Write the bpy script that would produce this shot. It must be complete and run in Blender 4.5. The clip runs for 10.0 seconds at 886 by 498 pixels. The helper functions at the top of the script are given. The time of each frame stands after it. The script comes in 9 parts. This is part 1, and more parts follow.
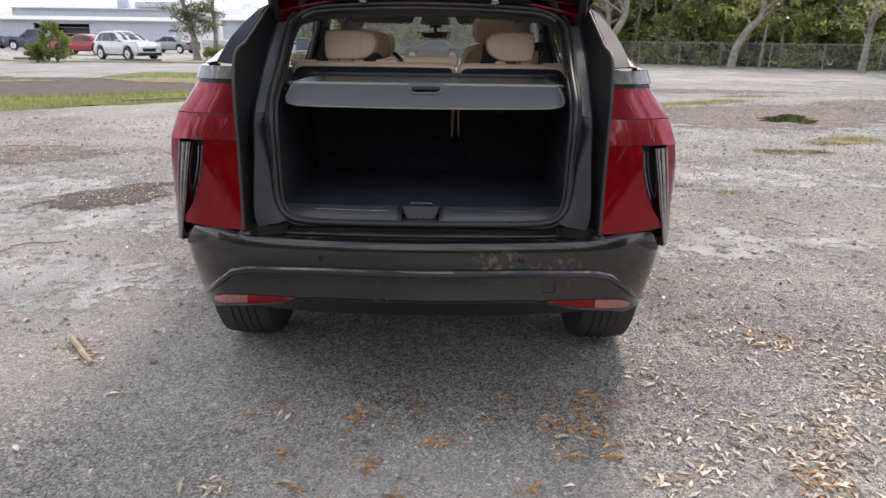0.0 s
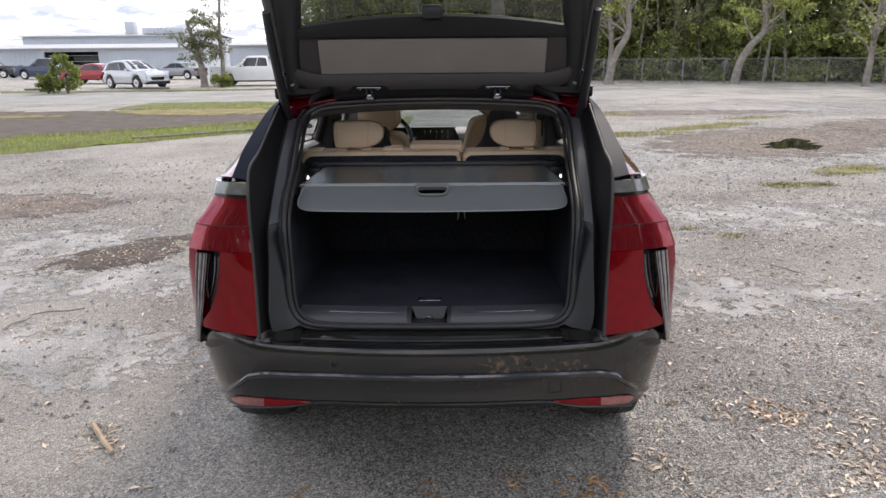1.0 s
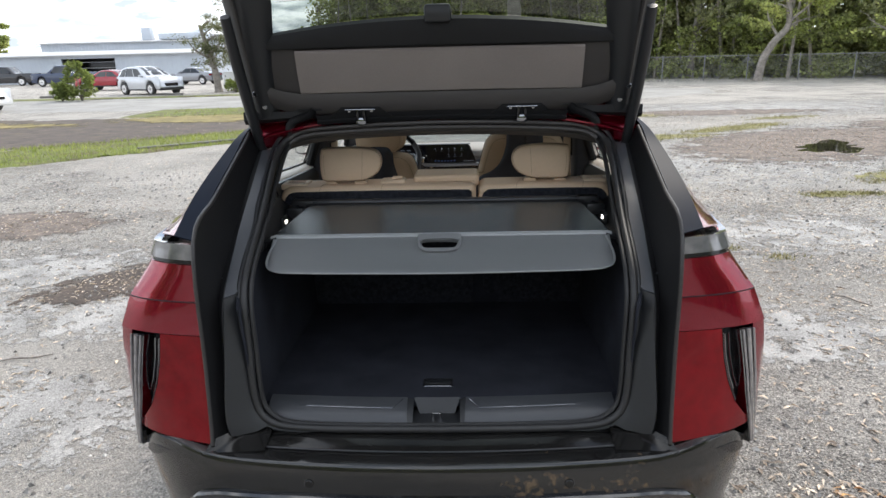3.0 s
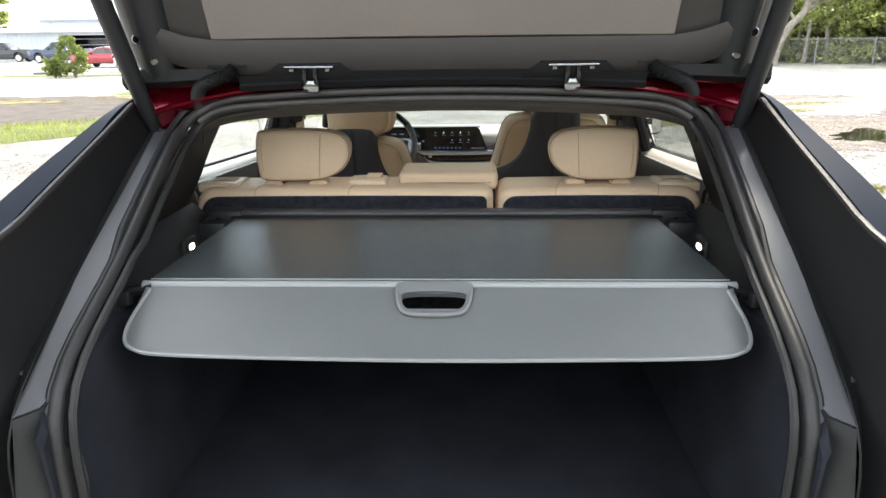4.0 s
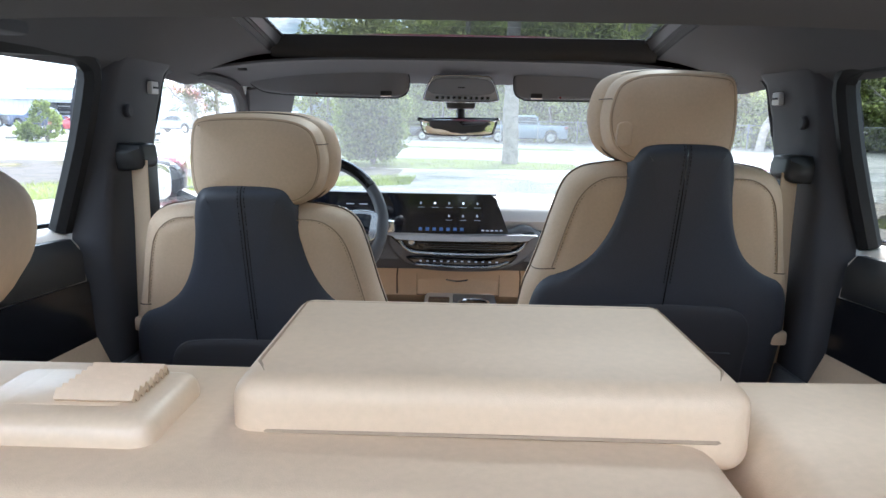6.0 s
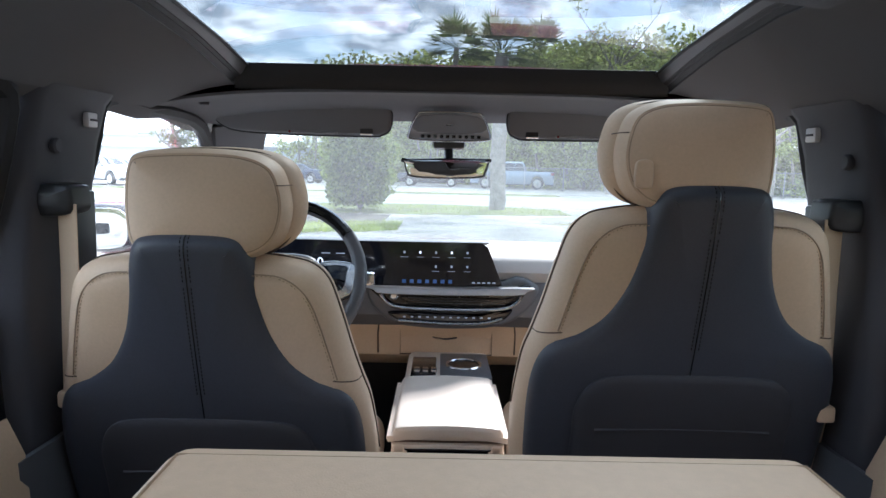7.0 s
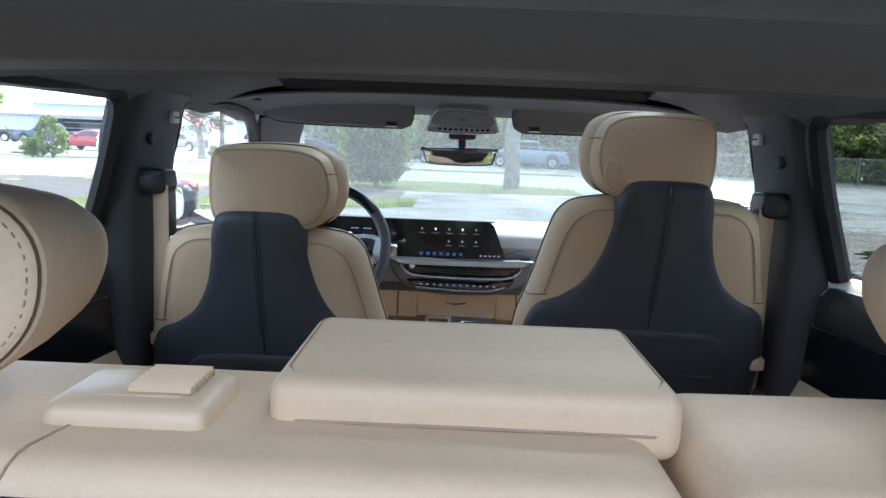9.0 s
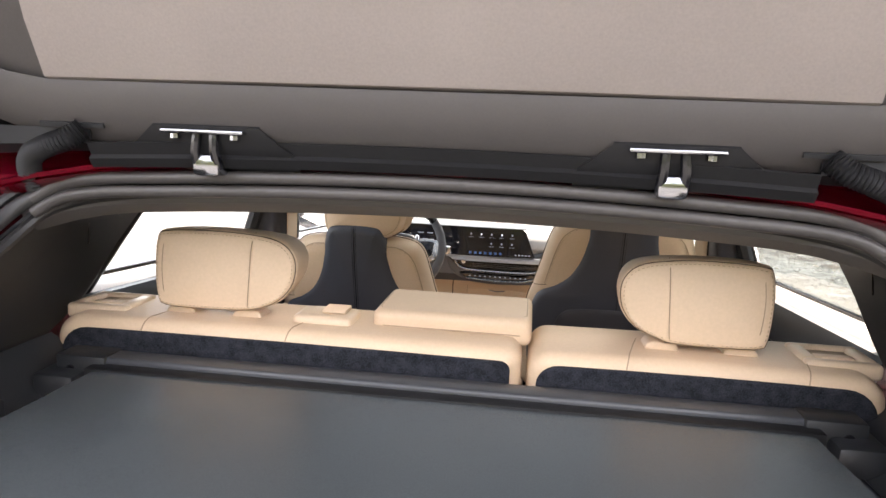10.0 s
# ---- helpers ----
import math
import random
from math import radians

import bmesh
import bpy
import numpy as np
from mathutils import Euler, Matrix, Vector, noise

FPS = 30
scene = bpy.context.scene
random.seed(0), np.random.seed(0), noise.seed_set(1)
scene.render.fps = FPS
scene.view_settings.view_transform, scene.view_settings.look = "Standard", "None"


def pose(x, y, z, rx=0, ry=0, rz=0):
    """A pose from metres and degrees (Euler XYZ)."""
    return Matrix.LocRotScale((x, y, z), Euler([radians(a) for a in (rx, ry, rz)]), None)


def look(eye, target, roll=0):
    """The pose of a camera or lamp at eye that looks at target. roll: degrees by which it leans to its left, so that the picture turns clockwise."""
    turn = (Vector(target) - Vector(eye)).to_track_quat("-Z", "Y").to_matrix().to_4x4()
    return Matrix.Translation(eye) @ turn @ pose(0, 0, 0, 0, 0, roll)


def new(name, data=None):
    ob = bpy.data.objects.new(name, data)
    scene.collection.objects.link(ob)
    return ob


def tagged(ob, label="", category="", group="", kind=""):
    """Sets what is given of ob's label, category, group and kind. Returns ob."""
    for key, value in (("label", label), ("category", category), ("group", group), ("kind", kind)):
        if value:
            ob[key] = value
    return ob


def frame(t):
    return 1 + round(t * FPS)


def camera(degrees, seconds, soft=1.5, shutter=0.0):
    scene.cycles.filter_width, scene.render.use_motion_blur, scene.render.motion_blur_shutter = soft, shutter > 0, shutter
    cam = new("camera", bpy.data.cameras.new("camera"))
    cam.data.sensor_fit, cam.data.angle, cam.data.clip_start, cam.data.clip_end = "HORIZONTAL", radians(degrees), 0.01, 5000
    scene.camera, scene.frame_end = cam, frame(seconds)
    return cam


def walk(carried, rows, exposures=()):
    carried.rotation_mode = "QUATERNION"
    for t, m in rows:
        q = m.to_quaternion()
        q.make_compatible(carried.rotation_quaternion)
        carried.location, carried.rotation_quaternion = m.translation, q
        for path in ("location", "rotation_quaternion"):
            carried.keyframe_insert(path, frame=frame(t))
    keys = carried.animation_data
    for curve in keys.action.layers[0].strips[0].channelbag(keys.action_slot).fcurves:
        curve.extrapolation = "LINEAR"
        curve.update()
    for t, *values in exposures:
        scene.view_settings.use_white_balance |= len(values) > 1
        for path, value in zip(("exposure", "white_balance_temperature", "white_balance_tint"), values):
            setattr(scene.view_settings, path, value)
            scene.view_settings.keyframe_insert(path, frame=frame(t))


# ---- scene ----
cam = camera(66.5, 10.0)
PATH = [
    (0, (0.076, -2.219, 1.408), (0.077, -0.309, 0.817), 0.8),
    (0.5, (0.076, -2.222, 1.611), (0.075, -0.307, 1.034), 0.1),
    (1, (0.075, -2.207, 1.749), (0.052, -0.284, 1.2), -0.5),
    (1.5, (0.077, -2.177, 1.828), (0.027, -0.248, 1.301), -0.9),
    (2, (0.09, -2.126, 1.877), (0.023, -0.197, 1.354), -1.3),
    (2.5, (0.094, -1.92, 1.844), (0.019, 0.005, 1.307), -1.5),
    (3.8, (0.074, -0.794, 1.693), (-0.003, 1.118, 1.113), -0.9),
    (4, (0.066, -0.61, 1.67), (-0.015, 1.298, 1.077), -0.7),
    (4.5, (0.02, -0.151, 1.632), (-0.059, 1.763, 1.056), -0.4),
    (5, (0.018, 0.269, 1.537), (-0.048, 2.199, 1.016), -0.1),
    (5.5, (-0.004, 0.631, 1.484), (-0.051, 2.577, 1.025), 0.6),
    (6.8, (-0.019, 1.043, 1.442), (-0.02, 3.027, 1.183), 1.2),
    (7, (-0.016, 1.074, 1.443), (-0.01, 3.059, 1.2), 1.2),
    (7.5, (-0.006, 1.115, 1.427), (0.01, 3.105, 1.23), 1.4),
    (8, (-0.006, 1.112, 1.428), (0.011, 3.102, 1.231), 1.5),
    (8.5, (-0.013, 1.003, 1.445), (-0.008, 2.989, 1.209), 1.9),
    (9, (-0.012, 0.774, 1.479), (-0.044, 2.749, 1.169), 2.2),
    (9.5, (0.039, 0.441, 1.517), (-0.082, 2.405, 1.158), 2.6),
    (10, (0.126, 0.101, 1.627), (-0.124, 2.055, 1.284), 2.3),
]
walk(cam, [(t, look(eye, target, roll)) for t, eye, target, roll in PATH],
     exposures=[(0, 0.60, 6850, 17), (1.5, 0.54, 6800, 16), (2.5, 0.56, 6650, 13), (4, 1.92, 7050, 9), (4.5, 2.4, 7350, 10), (5, 2.6, 6900, 10), (5.5, 2.68, 5950, 10), (7, 2.35, 5850, 13), (8, 2.38, 5850, 13), (9, 2.2, 5650, 8), (9.5, 2.2, 6600, 16), (10, 2.82, 7350, 19)])

# ---- world, sun ----
world = bpy.data.worlds.new("world")
scene.world = world
world.use_nodes = True
wn, wl = world.node_tree.nodes, world.node_tree.links
wn.clear()
SUN_EL, SUN_AZ = 41.0, 22.0          # degrees; the azimuth runs from the car's nose towards its right
sky = wn.new("ShaderNodeTexSky")
sky.sky_type = "NISHITA"
sky.sun_disc = False
sky.sun_elevation = radians(SUN_EL)
sky.sun_rotation = radians(SUN_AZ)
sky.air_density, sky.dust_density = 1.0, 0.4
wtc = wn.new("ShaderNodeTexCoord")
wsep = wn.new("ShaderNodeSeparateXYZ")
wl.new(wtc.outputs["Generated"], wsep.inputs[0])
wz = wn.new("ShaderNodeMath"); wz.operation = "ADD"; wz.inputs[1].default_value = 0.22
wl.new(wsep.outputs["Z"], wz.inputs[0])
wzm = wn.new("ShaderNodeMath"); wzm.operation = "MAXIMUM"; wzm.inputs[1].default_value = 0.1
wl.new(wz.outputs[0], wzm.inputs[0])
wx = wn.new("ShaderNodeMath"); wx.operation = "DIVIDE"
wy = wn.new("ShaderNodeMath"); wy.operation = "DIVIDE"
for node, axis in ((wx, "X"), (wy, "Y")):
    wl.new(wsep.outputs[axis], node.inputs[0])
    wl.new(wzm.outputs[0], node.inputs[1])
wcomb = wn.new("ShaderNodeCombineXYZ")
wl.new(wx.outputs[0], wcomb.inputs[0]); wl.new(wy.outputs[0], wcomb.inputs[1])
cl = wn.new("ShaderNodeTexNoise")
cl.inputs["Scale"].default_value, cl.inputs["Detail"].default_value, cl.inputs["Roughness"].default_value = 2.8, 9.0, 0.60
wl.new(wcomb.outputs[0], cl.inputs["Vector"])
clr = wn.new("ShaderNodeValToRGB")
clr.color_ramp.elements[0].position, clr.color_ramp.elements[1].position = 0.37, 0.53
wl.new(cl.outputs["Fac"], clr.inputs[0])
cl2 = wn.new("ShaderNodeTexNoise")
cl2.inputs["Scale"].default_value, cl2.inputs["Detail"].default_value = 6.5, 9.0
wl.new(wcomb.outputs[0], cl2.inputs["Vector"])
clc = wn.new("ShaderNodeValToRGB")
clc.color_ramp.elements[0].position, clc.color_ramp.elements[1].position = 0.40, 0.60
clc.color_ramp.elements[0].color = (3.2, 3.7, 4.4, 1)
clc.color_ramp.elements[1].color = (9.6, 10.1, 10.7, 1)
wl.new(cl2.outputs["Fac"], clc.inputs[0])
wmix = wn.new("ShaderNodeMixRGB")
whz = wn.new("ShaderNodeMapRange")
whz.inputs["From Min"].default_value, whz.inputs["From Max"].default_value = 0.04, 0.26
whz.inputs["To Min"].default_value, whz.inputs["To Max"].default_value = 0.92, 0.0
wl.new(wsep.outputs["Z"], whz.inputs["Value"])
wmax = wn.new("ShaderNodeMath"); wmax.operation = "MAXIMUM"
wl.new(clr.outputs["Color"], wmax.inputs[0]); wl.new(whz.outputs[0], wmax.inputs[1])
wl.new(wmax.outputs[0], wmix.inputs[0]); wl.new(sky.outputs[0], wmix.inputs[1]); wl.new(clc.outputs["Color"], wmix.inputs[2])
wbg = wn.new("ShaderNodeBackground"); wbg.inputs["Strength"].default_value = 0.15
wout = wn.new("ShaderNodeOutputWorld")
wl.new(wmix.outputs[0], wbg.inputs[0]); wl.new(wbg.outputs[0], wout.inputs[0])
sun = new("sun", bpy.data.lights.new("sun", "SUN"))
sun.data.energy, sun.data.angle, sun.data.color = 1.7, radians(12.0), (1.0, 0.95, 0.87)
sd = Vector((math.sin(radians(SUN_AZ)) * math.cos(radians(SUN_EL)), math.cos(radians(SUN_AZ)) * math.cos(radians(SUN_EL)), math.sin(radians(SUN_EL))))
sun.matrix_world = look(sd * 40, (0, 0, 0))


# ---- materials ----
def material(name, color, rough=0.5, metal=0.0, var=0.12, fine=60.0, broad=4.0, bump=0.1, bump_scale=None, coat=0.0, tint=None, specular=0.5, sheen=0.0, island=0.0, dist=0.002):
    """A surface with colour variation at two sizes, and fine relief."""
    m = bpy.data.materials.new(name)
    m.use_nodes = True
    n, l = m.node_tree.nodes, m.node_tree.links
    b = n["Principled BSDF"]
    b.inputs["Roughness"].default_value, b.inputs["Metallic"].default_value = rough, metal
    b.inputs["Specular IOR Level"].default_value = specular
    b.inputs["Coat Weight"].default_value, b.inputs["Coat Roughness"].default_value = coat, 0.03
    if sheen:
        b.inputs["Sheen Weight"].default_value = sheen
    tc = n.new("ShaderNodeTexCoord")
    a = n.new("ShaderNodeTexNoise"); a.inputs["Scale"].default_value, a.inputs["Detail"].default_value = fine, 4
    c = n.new("ShaderNodeTexNoise"); c.inputs["Scale"].default_value, c.inputs["Detail"].default_value = broad, 5
    for t in (a, c):
        l.new(tc.outputs["Object"], t.inputs["Vector"])
    add = n.new("ShaderNodeMath"); add.operation = "ADD"
    l.new(a.outputs["Fac"], add.inputs[0]); l.new(c.outputs["Fac"], add.inputs[1])
    ramp = n.new("ShaderNodeMapRange")
    ramp.inputs["From Min"].default_value, ramp.inputs["From Max"].default_value = 0.65, 1.35
    l.new(add.outputs[0], ramp.inputs["Value"])
    mix = n.new("ShaderNodeMixRGB")
    lo = [max(0.0, v * (1 - var)) for v in color]
    hi = [min(1.0, v * (1 + var)) for v in (tint or color)]
    mix.inputs[1].default_value, mix.inputs[2].default_value = (*lo, 1), (*hi, 1)
    l.new(ramp.outputs[0], mix.inputs[0])
    last = mix.outputs[0]
    if island:
        geo = n.new("ShaderNodeNewGeometry")
        hsv = n.new("ShaderNodeHueSaturation")
        mr = n.new("ShaderNodeMapRange")
        mr.inputs["To Min"].default_value, mr.inputs["To Max"].default_value = 1 - island, 1 + island
        l.new(geo.outputs["Random Per Island"], mr.inputs["Value"])
        l.new(mr.outputs[0], hsv.inputs["Value"]); l.new(last, hsv.inputs["Color"])
        last = hsv.outputs[0]
    l.new(last, b.inputs["Base Color"])
    if bump:
        bt = n.new("ShaderNodeTexNoise"); bt.inputs["Scale"].default_value, bt.inputs["Detail"].default_value = bump_scale or fine * 3, 3
        l.new(tc.outputs["Object"], bt.inputs["Vector"])
        bp = n.new("ShaderNodeBump"); bp.inputs["Strength"].default_value, bp.inputs["Distance"].default_value = bump, dist
        l.new(bt.outputs["Fac"], bp.inputs["Height"]); l.new(bp.outputs[0], b.inputs["Normal"])
    return m


def pane(name, tint, gloss=0.08, dust=0.0):
    """A thin pane: tinted see-through, with a mirror reflection that grows at grazing angles, and a little dust."""
    m = bpy.data.materials.new(name)
    m.use_nodes = True
    n, l = m.node_tree.nodes, m.node_tree.links
    n.clear()
    out = n.new("ShaderNodeOutputMaterial")
    tr = n.new("ShaderNodeBsdfTransparent"); tr.inputs[0].default_value = (*tint, 1)
    gl = n.new("ShaderNodeBsdfGlossy"); gl.inputs["Roughness"].default_value = 0.01
    lw = n.new("ShaderNodeLayerWeight"); lw.inputs[0].default_value = 0.5
    pw = n.new("ShaderNodeMath"); pw.operation = "POWER"; pw.inputs[1].default_value = 4.0
    l.new(lw.outputs["Facing"], pw.inputs[0])
    fr = n.new("ShaderNodeMapRange")
    fr.inputs["To Min"].default_value, fr.inputs["To Max"].default_value = gloss, 0.45
    l.new(pw.outputs[0], fr.inputs["Value"])
    mx = n.new("ShaderNodeMixShader")
    l.new(fr.outputs[0], mx.inputs[0]); l.new(tr.outputs[0], mx.inputs[1]); l.new(gl.outputs[0], mx.inputs[2])
    last = mx.outputs[0]
    if dust:
        df = n.new("ShaderNodeBsdfTranslucent"); df.inputs[0].default_value = (0.9, 0.93, 0.95, 1)
        tc = n.new("ShaderNodeTexCoord")
        sp = n.new("ShaderNodeTexVoronoi"); sp.inputs["Scale"].default_value = 90
        l.new(tc.outputs["Object"], sp.inputs["Vector"])
        mr = n.new("ShaderNodeMapRange")
        mr.inputs["From Min"].default_value, mr.inputs["From Max"].default_value = 0.12, 0.2
        mr.inputs["To Min"].default_value, mr.inputs["To Max"].default_value = min(1.0, dust * 2.2), dust
        l.new(sp.outputs["Distance"], mr.inputs["Value"])
        m2 = n.new("ShaderNodeMixShader")
        l.new(mr.outputs[0], m2.inputs[0]); l.new(last, m2.inputs[1]); l.new(df.outputs[0], m2.inputs[2])
        last = m2.outputs[0]
    l.new(last, out.inputs[0])
    return m


def glow(name, color, strength):
    m = bpy.data.materials.new(name)
    m.use_nodes = True
    b = m.node_tree.nodes["Principled BSDF"]
    b.inputs["Base Color"].default_value = (*color, 1)
    b.inputs["Emission Color"].default_value, b.inputs["Emission Strength"].default_value = (*color, 1), strength
    return m


RED = material("red_paint", (0.25, 0.0017, 0.018), 0.20, 0.75, 0.12, 900, 2, 0.0, coat=1.0)
LENS = material("red_lens", (0.185, 0.0009, 0.005), 0.06, 0.2, 0.25, 30, 3, 0.05, 6, coat=0.2, specular=0.3, dist=0.01)
BUMPER = material("dusty_gloss_black", (0.012, 0.0115, 0.0112), 0.14, 0.0, 0.3, 55, 8, 0.02, 200, coat=0.5, specular=0.5)
CLEARRED = material("smoky_red_lens", (0.30, 0.11, 0.10), 0.12, 0.3, 0.3, 40, 9, 0.0, coat=1.0)
CLEAR = material("clear_lens", (0.34, 0.32, 0.32), 0.12, 0.4, 0.35, 40, 9, 0.0, coat=1.0)
UPLAMP = material("clear_lamp_strip", (0.19, 0.19, 0.195), 0.10, 0.4, 0.4, 40, 9, 0.0, coat=1.0)
SMOKED = material("smoked_lens", (0.075, 0.07, 0.075), 0.10, 0.5, 0.5, 40, 9, 0.0, coat=1.0)
GLOSSBLACK = material("gloss_black", (0.010, 0.0095, 0.009), 0.14, 0.0, 0.5, 55, 8, 0.02, 200, coat=0.15, specular=0.32)
PIANO = material("piano_black", (0.014, 0.014, 0.016), 0.05, 0.0, 0.1, 55, 8, 0.0, coat=1.0)
LAMPBLACK = material("lamp_black", (0.008, 0.008, 0.01), 0.2, 0.0, 0.2, 90, 8, 0.0)
CHROME = material("dark_chrome", (0.30, 0.31, 0.33), 0.16, 1.0, 0.15, 60, 6, 0.0)
DARKTRIM = material("dark_trim", (0.055, 0.055, 0.058), 0.28, 0.8, 0.15, 60, 6, 0.0)
LEDGE = material("silver_ledge", (0.50, 0.50, 0.52), 0.34, 0.6, 0.06, 300, 6, 0.02)
SILVER = material("satin_silver", (0.62, 0.62, 0.63), 0.24, 1.0, 0.08, 200, 8, 0.02)
SEALGREY = material("seal_rubber", (0.052, 0.047, 0.045), 0.44, 0.0, 0.2, 120, 8, 0.1, 500)
RUBBER = material("rubber", (0.032, 0.029, 0.028), 0.45, 0.0, 0.2, 120, 8, 0.1, 500)
SEALBLACK = material("seal_black", (0.020, 0.0195, 0.020), 0.5, 0.0, 0.2, 120, 8, 0.1, 500)
TRACK = material("roof_track_grey", (0.060, 0.062, 0.068), 0.45, 0.0, 0.12, 200, 5, 0.05, 900)
TYRE = material("tyre_rubber", (0.045, 0.043, 0.041), 0.8, 0.0, 0.35, 60, 7, 0.3, 200, dist=0.004)
PLASTIC = material("black_plastic", (0.016, 0.017, 0.019), 0.42, 0.0, 0.15, 300, 5, 0.15, 1500, dist=0.0006)
# upper pillar trim, its sheen from the sky put into a lighter grey
TRIMLIT = material("charcoal_trim_lit", (0.070, 0.073, 0.081), 0.30, 0.0, 0.12, 400, 5, 0.15, 1800, dist=0.0006)
GATETRIM = material("gate_trim", (0.215, 0.185, 0.170), 0.62, 0.0, 0.10, 300, 4, 0.2, 1800, dist=0.0006)
GATEDARK = material("gate_surround", (0.048, 0.043, 0.041), 0.55, 0.0, 0.10, 300, 4, 0.2, 1800, dist=0.0006)
GUTTER = material("gutter_black", (0.009, 0.009, 0.010), 0.55, 0.0, 0.2, 200, 5, 0.1, 900, specular=0.3)
FELT = material("seatback_felt", (0.026, 0.028, 0.036), 0.95, 0.0, 0.75, 420, 60, 0.9, 700, specular=0.2, dist=0.004)
CARPET = material("cargo_carpet", (0.022, 0.024, 0.032), 0.95, 0.0, 0.5, 900, 8, 0.7, 1400, specular=0.2, dist=0.003)
LINING = material("grey_lining", (0.070, 0.073, 0.078), 0.5, 0.0, 0.12, 400, 5, 0.2, 1800, dist=0.0006)
# one vinyl in two tones: the flap coloured as lit, the sheet as shaded
COVERLIT = material("cover_vinyl_lit", (0.245, 0.256, 0.26), 0.36, 0.0, 0.10, 500, 3, 0.16, 2600, specular=0.9, dist=0.0006)
COVERSHADED = material("cover_vinyl_shaded", (0.050, 0.058, 0.062), 0.27, 0.0, 0.12, 500, 3, 0.12, 2600, specular=0.7, dist=0.0006)
HANDLE = material("handle_plastic", (0.15, 0.155, 0.16), 0.30, 0.0, 0.08, 300, 5, 0.05, 1500)
CREAM = material("cream_leather", (0.615, 0.452, 0.308), 0.52, 0.0, 0.06, 200, 5, 0.22, 1300, dist=0.0010)
# cream paled to hold the bright light on console and door linings
CREAMLIT = material("cream_plastic_lit", (0.70, 0.62, 0.55), 0.36, 0.0, 0.05, 300, 5, 0.10, 1500, dist=0.0006)
ROOFGREY = material("roof_console_grey", (0.30, 0.31, 0.33), 0.35, 0.2, 0.06, 300, 5, 0.05, 1500)
VISOR = material("visor_cloth", (0.115, 0.113, 0.120), 0.9, 0.0, 0.08, 700, 3, 0.25, 1600)
CREAM2 = material("cream_plastic", (0.61, 0.46, 0.32), 0.38, 0.0, 0.05, 300, 5, 0.10, 1500, dist=0.0006)
THREAD = material("thread", (0.33, 0.235, 0.155), 0.7, 0.0, 0.1, 300, 5, 0.0)
THREADDARK = material("dark_thread", (0.10, 0.066, 0.044), 0.7, 0.0, 0.1, 300, 5, 0.0)
SHELL = material("charcoal_leather", (0.046, 0.050, 0.064), 0.45, 0.0, 0.12, 300, 4, 0.16, 1300, dist=0.0008)
LINER = material("headliner_cloth", (0.086, 0.085, 0.092), 0.92, 0.0, 0.08, 700, 3, 0.25, 1600)
HEADER = material("header_trim_plastic", (0.098, 0.091, 0.088), 0.6, 0.0, 0.10, 500, 3, 0.2, 1600)
LABELWHITE = material("label_white", (0.62, 0.62, 0.63), 0.5, 0.0, 0.05, 300, 5, 0.0)
PILLAR = material("pillar_trim", (0.040, 0.040, 0.048), 0.62, 0.0, 0.10, 500, 3, 0.2, 1600)
DASHTOP = material("dash_top_leather", (0.46, 0.43, 0.41), 0.5, 0.0, 0.06, 300, 4, 0.15, 1400)
CASSETTE = material("cassette_grey", (0.045, 0.047, 0.052), 0.35, 0.0, 0.10, 300, 4, 0.1, 1500, dist=0.0006)
DASHGREY = material("dash_grey", (0.11, 0.115, 0.128), 0.42, 0.0, 0.08, 300, 4, 0.15, 1400)
SCREEN = material("screen_black", (0.006, 0.007, 0.012), 0.08, 0.0, 0.1, 10, 2, 0.0)
SIDEGLASS = material("black_glass", (0.010, 0.014, 0.024), 0.45, 0.0, 0.1, 10, 2, 0.0, specular=0.02)
WHEELGREY = material("wheel_leather", (0.07, 0.072, 0.08), 0.40, 0.0, 0.08, 300, 4, 0.15, 1400)
GLASS = pane("window_glass", (0.86, 0.90, 0.89), dust=0.03)
TINTED = pane("tinted_glass", (0.33, 0.365, 0.345))
WINDSHIELD = pane("windshield_glass", (0.45, 0.51, 0.50), dust=0.03)
ROOFGLASS = pane("roof_glass", (0.145, 0.160, 0.160), dust=0.004)
MIRROR = material("mirror", (0.9, 0.9, 0.9), 0.01, 1.0, 0.0, 5, 2, 0.0)
ICON = glow("icon_light", (0.75, 0.82, 0.95), 0.28)
ICONDIM = glow("icon_dim", (0.30, 0.34, 0.42), 0.10)
ICONBLUE = glow("icon_blue", (0.03, 0.07, 0.18), 0.10)
LAMP = glow("lamp_white", (1.0, 0.97, 0.92), 2.5)


# dried leaf stains and dust on the bumper
bn, bk = BUMPER.node_tree.nodes, BUMPER.node_tree.links
b_pr = bn["Principled BSDF"]
b_tc = bn.new("ShaderNodeTexCoord")
b_ns = bn.new("ShaderNodeTexNoise"); b_ns.inputs["Scale"].default_value, b_ns.inputs["Detail"].default_value = 46, 5
b_n2 = bn.new("ShaderNodeTexNoise"); b_n2.inputs["Scale"].default_value, b_n2.inputs["Detail"].default_value = 4.0, 3
b_ad = bn.new("ShaderNodeMath"); b_ad.operation = "MULTIPLY"
b_mr = bn.new("ShaderNodeMapRange"); b_mr.inputs["From Min"].default_value, b_mr.inputs["From Max"].default_value = 0.335, 0.43
b_mr.inputs["To Max"].default_value = 0.75
b_mx = bn.new("ShaderNodeMixRGB"); b_mx.inputs[2].default_value = (0.13, 0.085, 0.045, 1)
for nd in (b_ns, b_n2):
    bk.new(b_tc.outputs["Object"], nd.inputs["Vector"])
bk.new(b_ns.outputs["Fac"], b_ad.inputs[0]); bk.new(b_n2.outputs["Fac"], b_ad.inputs[1])
